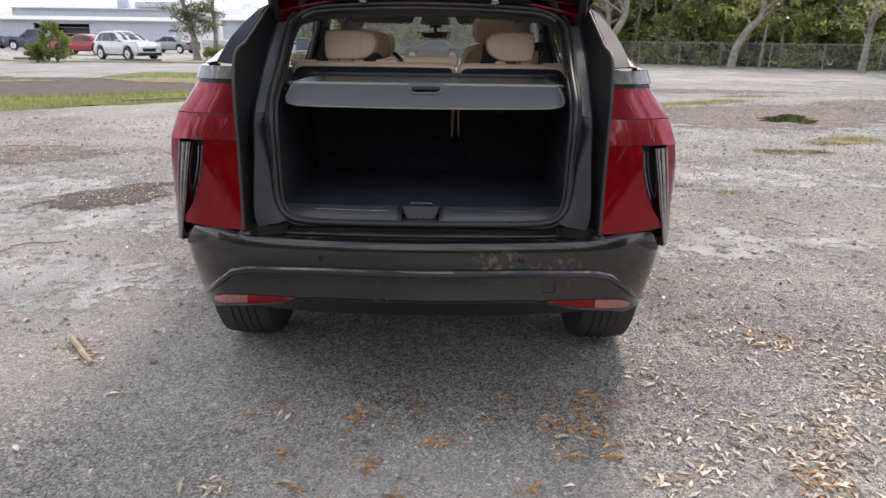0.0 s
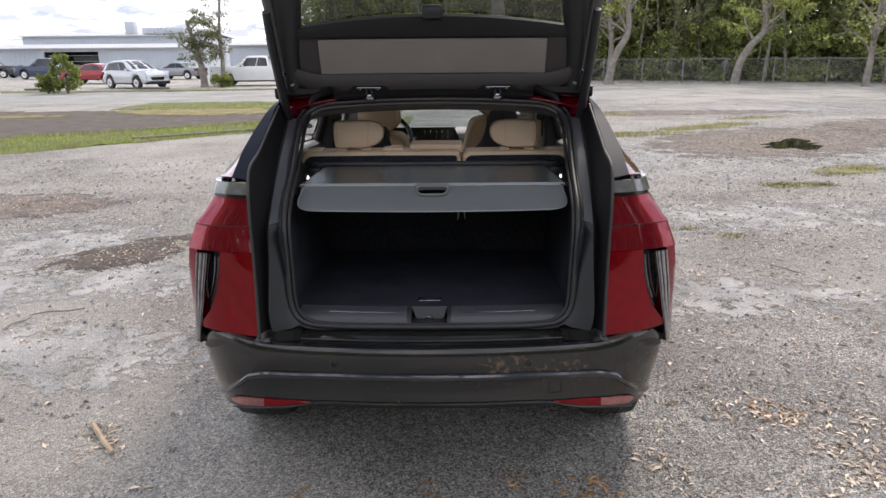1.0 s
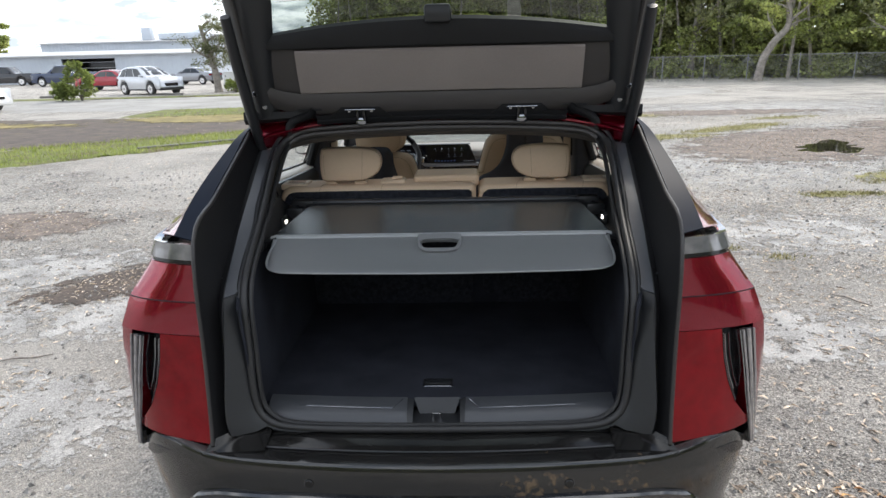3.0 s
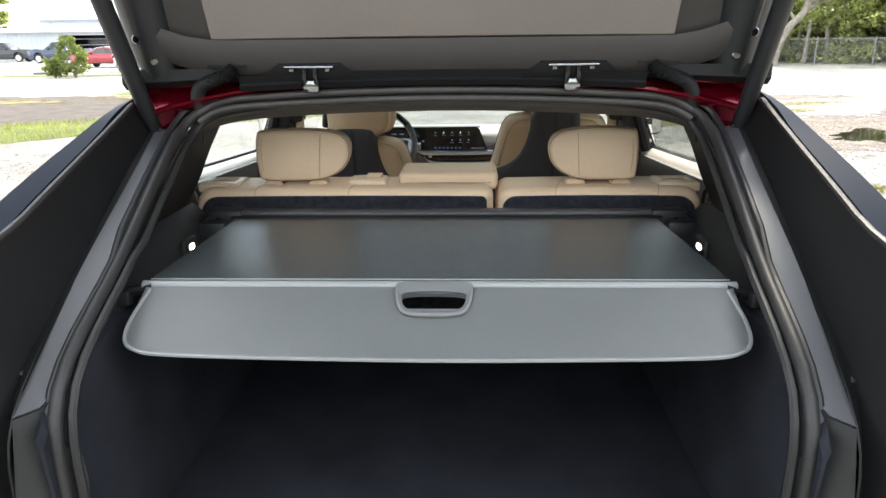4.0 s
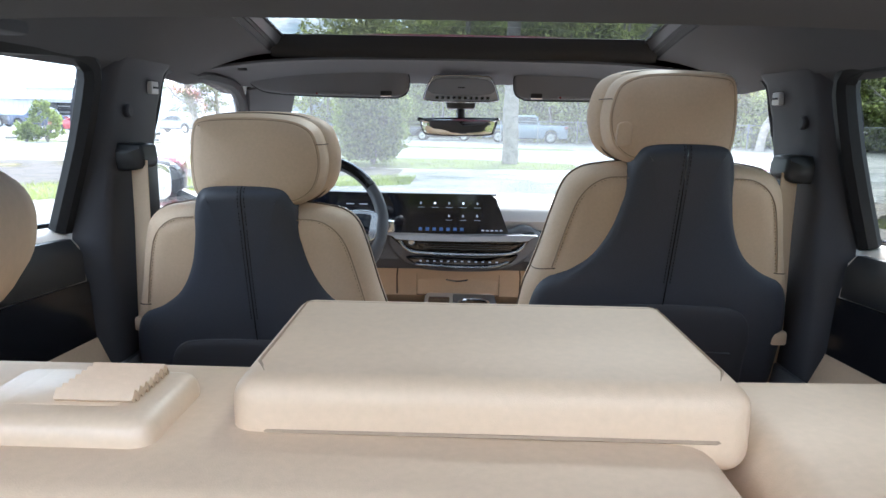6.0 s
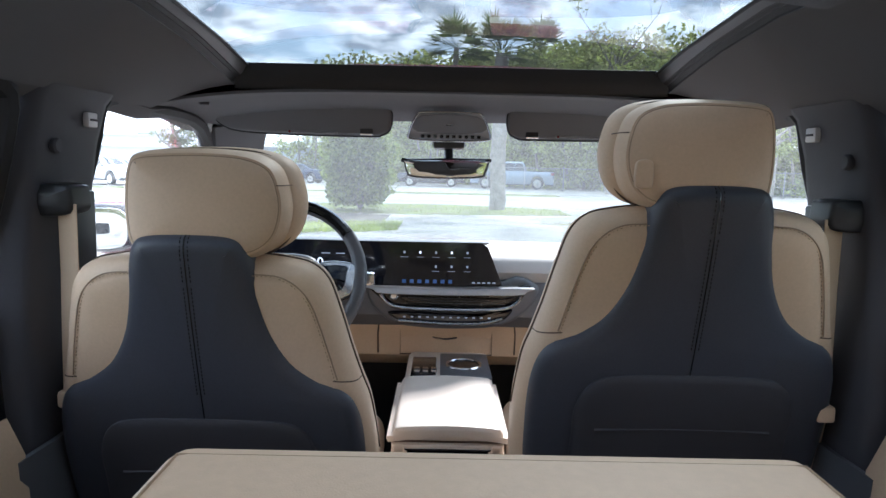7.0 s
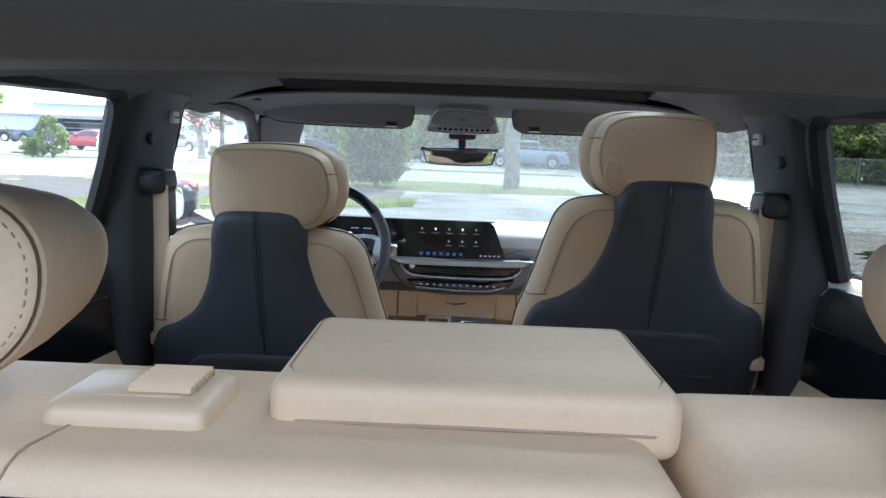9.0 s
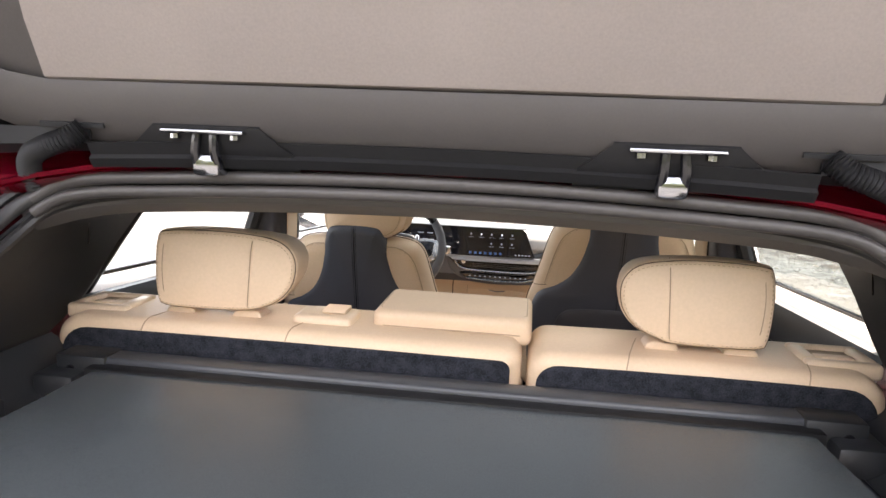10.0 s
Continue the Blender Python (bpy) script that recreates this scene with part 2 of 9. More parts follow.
bk.new(b_ad.outputs[0], b_mr.inputs["Value"]); bk.new(b_mr.outputs[0], b_mx.inputs[0])
bk.new(b_pr.inputs["Base Color"].links[0].from_socket, b_mx.inputs[1]); bk.new(b_mx.outputs[0], b_pr.inputs["Base Color"])


# ---- mesh helpers ----
def finish(bm, sharp=38):
    bmesh.ops.recalc_face_normals(bm, faces=bm.faces[:])
    for f in bm.faces:
        f.smooth = True
    lim = radians(sharp)
    for e in bm.edges:
        if len(e.link_faces) == 2 and e.calc_face_angle(0) > lim:
            e.smooth = False


def part(name, bm, mat, parent=None, label="", sharp=38):
    finish(bm, sharp)
    me = bpy.data.meshes.new(name)
    bm.to_mesh(me)
    bm.free()
    me.materials.append(mat)
    ob = new(name, me)
    ob.parent = parent
    return tagged(ob, label) if label else ob


def thing(name, label, category, at=(0, 0, 0), group="", kind="", turn=0):
    ob = new(name)
    ob.matrix_basis = pose(*at, 0, 0, turn)
    ob.empty_display_size = 0.2
    return tagged(ob, label, category, group, kind)


def sheet(lines, thick=0.0, bm=None, closed=False):
    """A skin through polylines of equal length."""
    bm = bm or bmesh.new()
    rows = [[bm.verts.new(p) for p in line] for line in lines]
    faces = []
    for a, b in zip(rows, rows[1:]):
        for i in range(len(a) - (0 if closed else 1)):
            j = (i + 1) % len(a)
            faces.append(bm.faces.new((a[i], a[j], b[j], b[i])))
    if thick:
        bmesh.ops.recalc_face_normals(bm, faces=faces)
        bmesh.ops.solidify(bm, geom=faces, thickness=thick)
    return bm


def rings(lines, caps=True):
    """A closed skin round a stack of closed rings."""
    bm = sheet(lines, closed=True)
    n = len(lines[0])
    bm.verts.ensure_lookup_table()
    if caps:
        bm.faces.new(bm.verts[:n])
        bm.faces.new(bm.verts[-n:])
    return bm


def smooth_line(pts, n=4, closed=False):
    """A curve through the points (Catmull-Rom), n steps a span."""
    pts = [Vector(p) for p in pts]
    out = []
    m = len(pts)
    for i in range(m if closed else m - 1):
        if closed:
            a, b, c, d = pts[i - 1], pts[i], pts[(i + 1) % m], pts[(i + 2) % m]
        else:
            a, b, c, d = pts[max(i - 1, 0)], pts[i], pts[i + 1], pts[min(i + 2, m - 1)]
        for k in range(n):
            t = k / n
            out.append(0.5 * ((2 * b) + (c - a) * t + (2 * a - 5 * b + 4 * c - d) * t * t + (3 * b - a - 3 * c + d) * t ** 3))
    if not closed:
        out.append(pts[-1])
    return out


def rbox(x0, x1, y0, y1, z0, z1, r=0.01, seg=2, bm=None):
    """A box with rounded edges."""
    b = bmesh.new()
    bmesh.ops.create_cube(b, size=1)
    for v in b.verts:
        v.co = Vector(((x0 + x1) / 2 + v.co.x * (x1 - x0), (y0 + y1) / 2 + v.co.y * (y1 - y0), (z0 + z1) / 2 + v.co.z * (z1 - z0)))
    r = min(r, 0.49 * min(x1 - x0, y1 - y0, z1 - z0))
    if r > 0.0002:
        bmesh.ops.bevel(b, geom=b.edges[:], offset=r, segments=seg, profile=0.5, affect="EDGES")
    if bm is None:
        return b
    me = bpy.data.meshes.new("tmp")
    b.to_mesh(me); b.free()
    bm.from_mesh(me)
    bpy.data.meshes.remove(me)
    return bm


def tube(pts, r, seg=8, bm=None, closed=False, flat=1.0):
    """A round bar along a line; r may be a number or one for each point."""
    bm = bm or bmesh.new()
    pts = [Vector(p) for p in pts]
    rows = []
    side = None
    n = len(pts)
    for i, p in enumerate(pts):
        d = (pts[(i + 1) % n] - pts[i - 1]) if closed else (pts[min(i + 1, n - 1)] - pts[max(i - 1, 0)])
        d.normalize()
        if side is None:
            side = d.orthogonal().normalized()
        side = (side - d * side.dot(d)).normalized()
        up = d.cross(side)
        rr = r[i] if isinstance(r, (list, tuple)) else r
        rows.append([bm.verts.new(p + rr * (math.cos(2 * math.pi * k / seg) * side + flat * math.sin(2 * math.pi * k / seg) * up)) for k in range(seg)])
    pairs = list(zip(rows, rows[1:])) + ([(rows[-1], rows[0])] if closed else [])
    for a, b in pairs:
        for k in range(seg):
            bm.faces.new((a[k], a[(k + 1) % seg], b[(k + 1) % seg], b[k]))
    if not closed:
        bm.faces.new(rows[0]); bm.faces.new(rows[-1])
    return bm


def disc(c, r, depth, axis="y", seg=24, bm=None, bevel=0.0):
    """A round plug along an axis."""
    bm = bm or bmesh.new()
    rows = []
    prof = [(0, r - bevel), (bevel, r), (depth - bevel, r), (depth, r - bevel)] if bevel else [(0, r), (depth, r)]
    for d, rr in prof:
        row = []
        for k in range(seg):
            a = 2 * math.pi * k / seg
            u, v = rr * math.cos(a), rr * math.sin(a)
            p = {"y": (u, d, v), "x": (d, u, v), "z": (u, v, d)}[axis]
            row.append(bm.verts.new(Vector(c) + Vector(p)))
        rows.append(row)
    for a, b in zip(rows, rows[1:]):
        for k in range(seg):
            bm.faces.new((a[k], a[(k + 1) % seg], b[(k + 1) % seg], b[k]))
    bm.faces.new(rows[0]); bm.faces.new(rows[-1])
    return bm


def inset_outline(pts, d):
    """A closed 2D outline moved inwards by d (the points run anticlockwise)."""
    n = len(pts)
    out = []
    for i in range(n):
        a, b, c = Vector(pts[i - 1]), Vector(pts[i]), Vector(pts[(i + 1) % n])
        t = (c - a).normalized()
        out.append(b + d * Vector((-t.y, t.x)))
    return out


def pillow(outline, y0, y1, r, lean=lambda z: 0.0, crown=0.006, n=4, step=4):
    """A padded form: a closed outline in x and z, rounded over at its back (y0) and front (y1); lean(z) shifts it along y."""
    o = [Vector((p.x, p.y)) for p in smooth_line([(x, z, 0) for x, z in outline], step, True)]
    area = sum(o[i - 1].x * o[i].y - o[i].x * o[i - 1].y for i in range(len(o)))
    if area < 0:
        o.reverse()
    rr = []
    for k in range(n + 1):
        a = math.pi / 2 * k / n
        rr.append((r * (1 - math.sin(a)), y0 + r * (1 - math.cos(a))))
    for k in range(n + 1):
        a = math.pi / 2 * k / n
        rr.append((r * (1 - math.cos(a)), y1 - r * (1 - math.sin(a))))
    lines = []
    for d, y in rr:
        q = inset_outline(o, d)
        lines.append([(p.x, y + lean(p.y), p.y) for p in q])
    bm = sheet(lines, closed=True)
    bm.verts.ensure_lookup_table()
    m = len(o)
    for row, yy, sgn in ((bm.verts[:m], y0, -1), (bm.verts[-m:], y1, 1)):
        c = sum((v.co for v in row), Vector()) / m
        prev = row
        for s, h in ((0.72, 0.6), (0.35, 0.95)):
            cur = [bm.verts.new(c + (v.co - c) * s + Vector((0, sgn * crown * h, 0))) for v in row]
            for i in range(m):
                bm.faces.new((prev[i], prev[(i + 1) % m], cur[(i + 1) % m], cur[i]))
            prev = cur
        mid = bm.verts.new(c + Vector((0, sgn * crown, 0)))
        for i in range(m):
            bm.faces.new((prev[i], prev[(i + 1) % m], mid))
    return bm


def padded(outline, prof, lean=lambda z: 0.0, crown=0.006, step=4):
    """A stuffed form: a closed outline in x and z swept through rows of (inset, y), back to front, with domed ends."""
    o = [Vector((p.x, p.y)) for p in smooth_line([(x, z, 0) for x, z in outline], step, True)]
    if sum(o[i - 1].x * o[i].y - o[i].x * o[i - 1].y for i in range(len(o))) < 0:
        o.reverse()
    bm = sheet([[(p.x, y + lean(p.y), p.y) for p in inset_outline(o, d)] for d, y in prof], closed=True)
    bm.verts.ensure_lookup_table()
    m = len(o)
    for row, sgn in ((bm.verts[:m], -1), (bm.verts[-m:], 1)):
        c = sum((v.co for v in row), Vector()) / m
        prev = row
        for k, h in ((0.8, 0.42), (0.55, 0.78), (0.28, 0.96)):
            cur = [bm.verts.new(c + (v.co - c) * k + Vector((0, sgn * crown * h, 0))) for v in row]
            for i in range(m):
                bm.faces.new((prev[i], prev[(i + 1) % m], cur[(i + 1) % m], cur[i]))
            prev = cur
        mid = bm.verts.new(c + Vector((0, sgn * crown, 0)))
        for i in range(m):
            bm.faces.new((prev[i], prev[(i + 1) % m], mid))
    return bm


def seat_block(x0, x1, z0, z1, rads, y0, y1, r, lean, n=5, m=6):
    """A padded block with rounded corners (radii from the lower left, anticlockwise), its back and front edges rolled over by r."""
    def ring(d, y):
        out = []
        for (cx, cz, a0), rad in zip(((x0, z0, 180), (x1, z0, 270), (x1, z1, 0), (x0, z1, 90)), rads):
            q = max(rad - d, 0.0015)
            ox = cx + (d + q) * (1 if cx == x0 else -1)
            oz = cz + (d + q) * (1 if cz == z0 else -1)
            for k in range(m + 1):
                a = radians(a0 + 90 * k / m)
                x, z = ox + q * math.cos(a), oz + q * math.sin(a)
                out.append((x, y + lean(z), z))
            for k in (0.25, 0.5, 0.75):
                if a0 in (180, 0):
                    xx = x0 + (x1 - x0) * (k if a0 == 180 else 1 - k)
                    zz = z0 + d if a0 == 180 else z1 - d + 0.002 * math.sin(math.pi * k)
                    out.append((xx, y + lean(zz), zz))
        return out
    prof = [(r * (1 - math.sin(math.pi / 2 * k / n)), y0 + r * (1 - math.cos(math.pi / 2 * k / n))) for k in range(n + 1)]
    prof += [(r * (1 - math.cos(math.pi / 2 * k / n)), y1 - r * (1 - math.sin(math.pi / 2 * k / n))) for k in range(n + 1)]
    bm = sheet([ring(d, y) for d, y in prof], closed=True)
    bm.verts.ensure_lookup_table()
    c = len(ring(0.0, y0))
    bm.faces.new(bm.verts[:c])
    bm.faces.new(bm.verts[-c:])
    return bm


def rim_line(outline, d, step=4):
    """The closed outline's curve moved inwards by d."""
    o = [Vector((p.x, p.y)) for p in smooth_line([(x, z, 0) for x, z in outline], step, True)]
    if sum(o[i - 1].x * o[i].y - o[i].x * o[i - 1].y for i in range(len(o))) < 0:
        o.reverse()
    return inset_outline(o, d)


def stitches(line, r=0.0009, gap=0.5, bm=None, pitch=0.007):
    """A row of short stitches along a line."""
    bm = bm or bmesh.new()
    pts = [Vector(p) for p in line]
    run, nxt, on = 0.0, 0.0, True
    for a, b in zip(pts, pts[1:]):
        L = (b - a).length
        while nxt < run + L:
            t0 = (nxt - run) / L
            t1 = min(1.0, t0 + pitch * (1 - gap) / L)
            if t1 - t0 > 0.02:
                tube([a.lerp(b, t0), a.lerp(b, t1)], r, 4, bm)
            nxt += pitch
        run += L
    return bm


def mirror_x(pts, s):
    return [(s * p[0], p[1], p[2]) for p in pts]


def interp(v, table):
    """Linear interpolation in rows of (v, value)."""
    if v <= table[0][0]:
        return table[0][1]
    for (a, x), (b, y) in zip(table, table[1:]):
        if v <= b:
            return x + (y - x) * (v - a) / (b - a)
    return table[-1][1]


def text_mesh(body, size, depth=0.0004):
    cu = bpy.data.curves.new("t", "FONT")
    cu.body, cu.size, cu.extrude = body, size, depth
    cu.align_x, cu.align_y = "CENTER", "CENTER"
    ob = new("t", cu)
    me = bpy.data.meshes.new_from_object(ob)
    bpy.data.objects.remove(ob)
    return me


# ---- ground ----
def patch_outline(cx, cy, rx, ry, seed, n=40, rough=0.25):
    rnd = random.Random(seed)
    ph = [rnd.uniform(0, 6.28) for _ in range(4)]
    out = []
    for k in range(n):
        a = 2 * math.pi * k / n
        f = 1 + rough * (0.5 * math.sin(2 * a + ph[0]) + 0.35 * math.sin(3 * a + ph[1]) + 0.3 * math.sin(5 * a + ph[2]) + 0.25 * math.sin(9 * a + ph[3]))
        out.append((cx + rx * f * math.cos(a), cy + ry * f * math.sin(a)))
    return out


def ground_material():
    m = material("worn_asphalt", (0.245, 0.238, 0.226), 0.88, 0.0, 0.25, 90, 0.9, 1.0, 135, tint=(0.46, 0.445, 0.42), dist=0.03)
    n, l = m.node_tree.nodes, m.node_tree.links
    b = n["Principled BSDF"]
    src = b.inputs["Base Color"].links[0].from_socket
    tc = n.new("ShaderNodeTexCoord")
    vo = n.new("ShaderNodeTexVoronoi"); vo.inputs["Scale"].default_value = 135
    l.new(tc.outputs["Object"], vo.inputs["Vector"])
    st = n.new("ShaderNodeMixRGB"); st.blend_type = "MULTIPLY"; st.inputs[0].default_value = 0.95
    cr = n.new("ShaderNodeValToRGB")
    cr.color_ramp.elements[0].color, cr.color_ramp.elements[1].color = (0.02, 0.02, 0.02, 1), (2.0, 1.95, 1.88, 1)
    l.new(vo.outputs["Color"], cr.inputs[0])
    l.new(src, st.inputs[1]); l.new(cr.outputs[0], st.inputs[2])
    vo2 = n.new("ShaderNodeTexVoronoi"); vo2.inputs["Scale"].default_value = 52
    l.new(tc.outputs["Object"], vo2.inputs["Vector"])
    cr3 = n.new("ShaderNodeValToRGB")
    cr3.color_ramp.elements[0].color, cr3.color_ramp.elements[1].color = (0.55, 0.55, 0.55, 1), (1.35, 1.33, 1.30, 1)
    l.new(vo2.outputs["Color"], cr3.inputs[0])
    st2 = n.new("ShaderNodeMixRGB"); st2.blend_type = "MULTIPLY"; st2.inputs[0].default_value = 0.8
    l.new(st.outputs[0], st2.inputs[1]); l.new(cr3.outputs[0], st2.inputs[2])
    st = st2
    # worn patches and sandy stains
    big = n.new("ShaderNodeTexNoise"); big.inputs["Scale"].default_value, big.inputs["Detail"].default_value = 0.28, 8
    l.new(tc.outputs["Object"], big.inputs["Vector"])
    br = n.new("ShaderNodeValToRGB")
    br.color_ramp.elements[0].position, br.color_ramp.elements[1].position = 0.45, 0.62
    l.new(big.outputs["Fac"], br.inputs[0])
    sand = n.new("ShaderNodeMixRGB"); sand.inputs[2].default_value = (0.54, 0.505, 0.455, 1)
    mul = n.new("ShaderNodeMath"); mul.operation = "MULTIPLY"; mul.inputs[1].default_value = 0.65
    l.new(br.outputs[0], mul.inputs[0]); l.new(mul.outputs[0], sand.inputs[0]); l.new(st.outputs[0], sand.inputs[1])
    # cracks
    ck = n.new("ShaderNodeTexVoronoi"); ck.feature = "DISTANCE_TO_EDGE"; ck.inputs["Scale"].default_value = 0.55
    wob = n.new("ShaderNodeTexNoise"); wob.inputs["Scale"].default_value, wob.inputs["Detail"].default_value = 3.0, 6
    l.new(tc.outputs["Object"], wob.inputs["Vector"])
    va = n.new("ShaderNodeVectorMath"); va.operation = "ADD"
    l.new(tc.outputs["Object"], va.inputs[0]); l.new(wob.outputs["Color"], va.inputs[1])
    l.new(va.outputs[0], ck.inputs["Vector"])
    cr2 = n.new("ShaderNodeValToRGB")
    cr2.color_ramp.elements[0].position, cr2.color_ramp.elements[1].position = 0.003, 0.009
    cr2.color_ramp.elements[0].color = (0.35, 0.33, 0.3, 1)
    l.new(ck.outputs["Distance"], cr2.inputs[0])
    fin = n.new("ShaderNodeMixRGB"); fin.blend_type = "MULTIPLY"; fin.inputs[0].default_value = 0.28
    l.new(sand.outputs[0], fin.inputs[1]); l.new(cr2.outputs[0], fin.inputs[2])
    l.new(fin.outputs[0], b.inputs["Base Color"])
    return m


ASPHALT = ground_material()
bm = bmesh.new()
xs = [-1500, -300, -80, -40, -20, -10, -5, 0, 5, 10, 20, 40, 80, 300, 1500]
sheet([[(x, y, 0) for x in xs] for y in [-1500, -300, -60, -20, -8, 0, 8, 20, 40, 80, 300, 1500]], bm=bm)
ground = tagged(part("ground", bm, ASPHALT), "weathered grey asphalt lot with cracks and sandy stains", "ground", kind="structure")

DIRT = material("wet_dirt", (0.046, 0.034, 0.027), 0.8, 0.0, 0.4, 25, 2.2, 0.6, 60, tint=(0.095, 0.072, 0.056), dist=0.01)
CONCRETE = material("pale_road", (0.22, 0.215, 0.20), 0.9, 0.0, 0.2, 12, 0.4, 0.3, 90, tint=(0.32, 0.31, 0.29), dist=0.006)
GRASSBASE = material("grass_ground", (0.085, 0.12, 0.03), 0.95, 0.0, 0.3, 14, 1.5, 0.5, 60, tint=(0.17, 0.19, 0.05), dist=0.01)


def blotched(m, color, scale, lo, hi):
    """Breaks a surface up with ragged blotches of another colour."""
    n, l = m.node_tree.nodes, m.node_tree.links
    b = n["Principled BSDF"]
    src = b.inputs["Base Color"].links[0].from_socket
    tc = n.new("ShaderNodeTexCoord")
    ns = n.new("ShaderNodeTexNoise")
    ns.inputs["Scale"].default_value, ns.inputs["Detail"].default_value, ns.inputs["Roughness"].default_value = scale, 10, 0.75
    l.new(tc.outputs["Object"], ns.inputs["Vector"])
    mr = n.new("ShaderNodeMapRange"); mr.inputs["From Min"].default_value, mr.inputs["From Max"].default_value = lo, hi
    l.new(ns.outputs["Fac"], mr.inputs["Value"])
    mx = n.new("ShaderNodeMixRGB"); mx.inputs[2].default_value = (*color, 1)
    l.new(mr.outputs[0], mx.inputs[0]); l.new(src, mx.inputs[1]); l.new(mx.outputs[0], b.inputs["Base Color"])
    return m


blotched(DIRT, (0.115, 0.088, 0.05), 1.4, 0.55, 0.64)
blotched(GRASSBASE, (0.12, 0.092, 0.058), 1.6, 0.47, 0.60)
blotched(CONCRETE, (0.36, 0.35, 0.325), 0.5, 0.48, 0.62)
WATER = material("puddle_water", (0.018, 0.016, 0.013), 0.04, 0.0, 0.2, 8, 2, 0.03, 12)


def feather(m, ragged=0.5, scale=3.0):
    """Lets a patch thin out raggedly towards its rim."""
    n, l = m.node_tree.nodes, m.node_tree.links
    tc = n.new("ShaderNodeTexCoord")
    sub = n.new("ShaderNodeVectorMath"); sub.operation = "SUBTRACT"; sub.inputs[1].default_value = (0.5, 0.5, 0.0)
    l.new(tc.outputs["Generated"], sub.inputs[0])
    flat_v = n.new("ShaderNodeVectorMath"); flat_v.operation = "MULTIPLY"; flat_v.inputs[1].default_value = (2, 2, 0)
    l.new(sub.outputs[0], flat_v.inputs[0])
    ln = n.new("ShaderNodeVectorMath"); ln.operation = "LENGTH"
    l.new(flat_v.outputs[0], ln.inputs[0])
    ns = n.new("ShaderNodeTexNoise"); ns.inputs["Scale"].default_value, ns.inputs["Detail"].default_value, ns.inputs["Roughness"].default_value = scale, 9, 0.72
    l.new(tc.outputs["Object"], ns.inputs["Vector"])
    ad = n.new("ShaderNodeMath"); ad.operation = "MULTIPLY_ADD"; ad.inputs[1].default_value = 2.2 * ragged
    l.new(ns.outputs["Fac"], ad.inputs[0]); l.new(ln.outputs["Value"], ad.inputs[2])
    mr = n.new("ShaderNodeMapRange")
    mr.inputs["From Min"].default_value, mr.inputs["From Max"].default_value = 0.62 + 1.1 * ragged, 0.80 + 1.1 * ragged
    l.new(ad.outputs[0], mr.inputs["Value"])
    tr, mx = n.new("ShaderNodeBsdfTransparent"), n.new("ShaderNodeMixShader")
    l.new(mr.outputs[0], mx.inputs[0]); l.new(n["Principled BSDF"].outputs[0], mx.inputs[1]); l.new(tr.outputs[0], mx.inputs[2])
    l.new(mx.outputs[0], n["Material Output"].inputs[0])
    return m


DIRTPATCH = feather(material("damp_dirt", (0.030, 0.0215, 0.016), 0.8, 0.0, 0.4, 25, 2.2, 0.6, 60, tint=(0.080, 0.058, 0.043), dist=0.01), 1.2, 3.5)
LITTERPATCH = feather(material("litter_patch", (0.085, 0.066, 0.055), 0.9, 0.0, 0.4, 30, 3, 0.6, 80, tint=(0.19, 0.155, 0.13), dist=0.01), 0.7, 2.4)
GRASSPATCH = feather(material("weed_patch", (0.12, 0.115, 0.04), 0.95, 0.0, 0.35, 14, 1.5, 0.5, 60, tint=(0.24, 0.22, 0.09), dist=0.01), 2.0, 4.5)
SANDPATCH = feather(material("sand_patch", (0.22, 0.215, 0.20), 0.9, 0.0, 0.5, 90, 2.4, 0.9, 130, tint=(0.40, 0.388, 0.368), dist=0.012), 3.2, 5.5)
DRYPATCH = feather(material("dry_grass_patch", (0.15, 0.125, 0.045), 0.95, 0.0, 0.3, 14, 1.5, 0.5, 60, tint=(0.27, 0.22, 0.09), dist=0.01), 0.8, 1.2)


def flat_patch(name, outline, z, mat, label, category, kind="structure", at=None, turn=0, rim=0.001):
    """A low, slightly domed patch lying on the ground."""
    bm = bmesh.new()
    n = len(outline)
    cx, cy = sum(p[0] for p in outline) / n, sum(p[1] for p in outline) / n
    prev = [bm.verts.new((x, y, rim)) for x, y in outline]
    for s, h in ((0.94, 1.0), (0.6, 1.15), (0.25, 1.2)):
        cur = [bm.verts.new((cx + (x - cx) * s, cy + (y - cy) * s, max(rim, z * (h if rim < z else 1.0)))) for x, y in outline]
        for i in range(n):
            bm.faces.new((prev[i], prev[(i + 1) % n], cur[(i + 1) % n], cur[i]))
        prev = cur
    bm.faces.new(prev)
    ob = tagged(part(name, bm, mat), label, category, kind=kind)
    if at:
        ob.matrix_world = pose(at[0], at[1], 0, rz=turn)
    return ob


def strip_patch(name, line_a, line_b, z, mat, label, category, seed, ragged=0.3, steps=70):
    """A long patch between two edge lines, with ragged edges."""
    rnd = random.Random(seed)
    A = smooth_line([(x, y, 0) for x, y in line_a], steps)
    B = smooth_line([(x, y, 0) for x, y in line_b], steps)
    lines = []
    for f, h in ((0, 0.001), (0.06, z), (0.35, z * 1.2), (0.65, z * 1.2), (0.94, z), (1, 0.001)):
        row = []
        for a, b in zip(A, B):
            p = a.lerp(b, f)
            k = ragged * (noise.noise(Vector((p.x * 0.9, p.y * 0.9, seed))) + 0.6 * noise.noise(Vector((p.x * 3.1, p.y * 3.1, seed + 3))) + 0.4 * noise.noise(Vector((p.x * 9.0, p.y * 9.0, seed + 7)))) if f in (0, 1) else 0
            row.append((p.x, p.y + k, h))
        lines.append(row)
    return tagged(part(name, sheet(lines), mat), label, category, kind="structure")


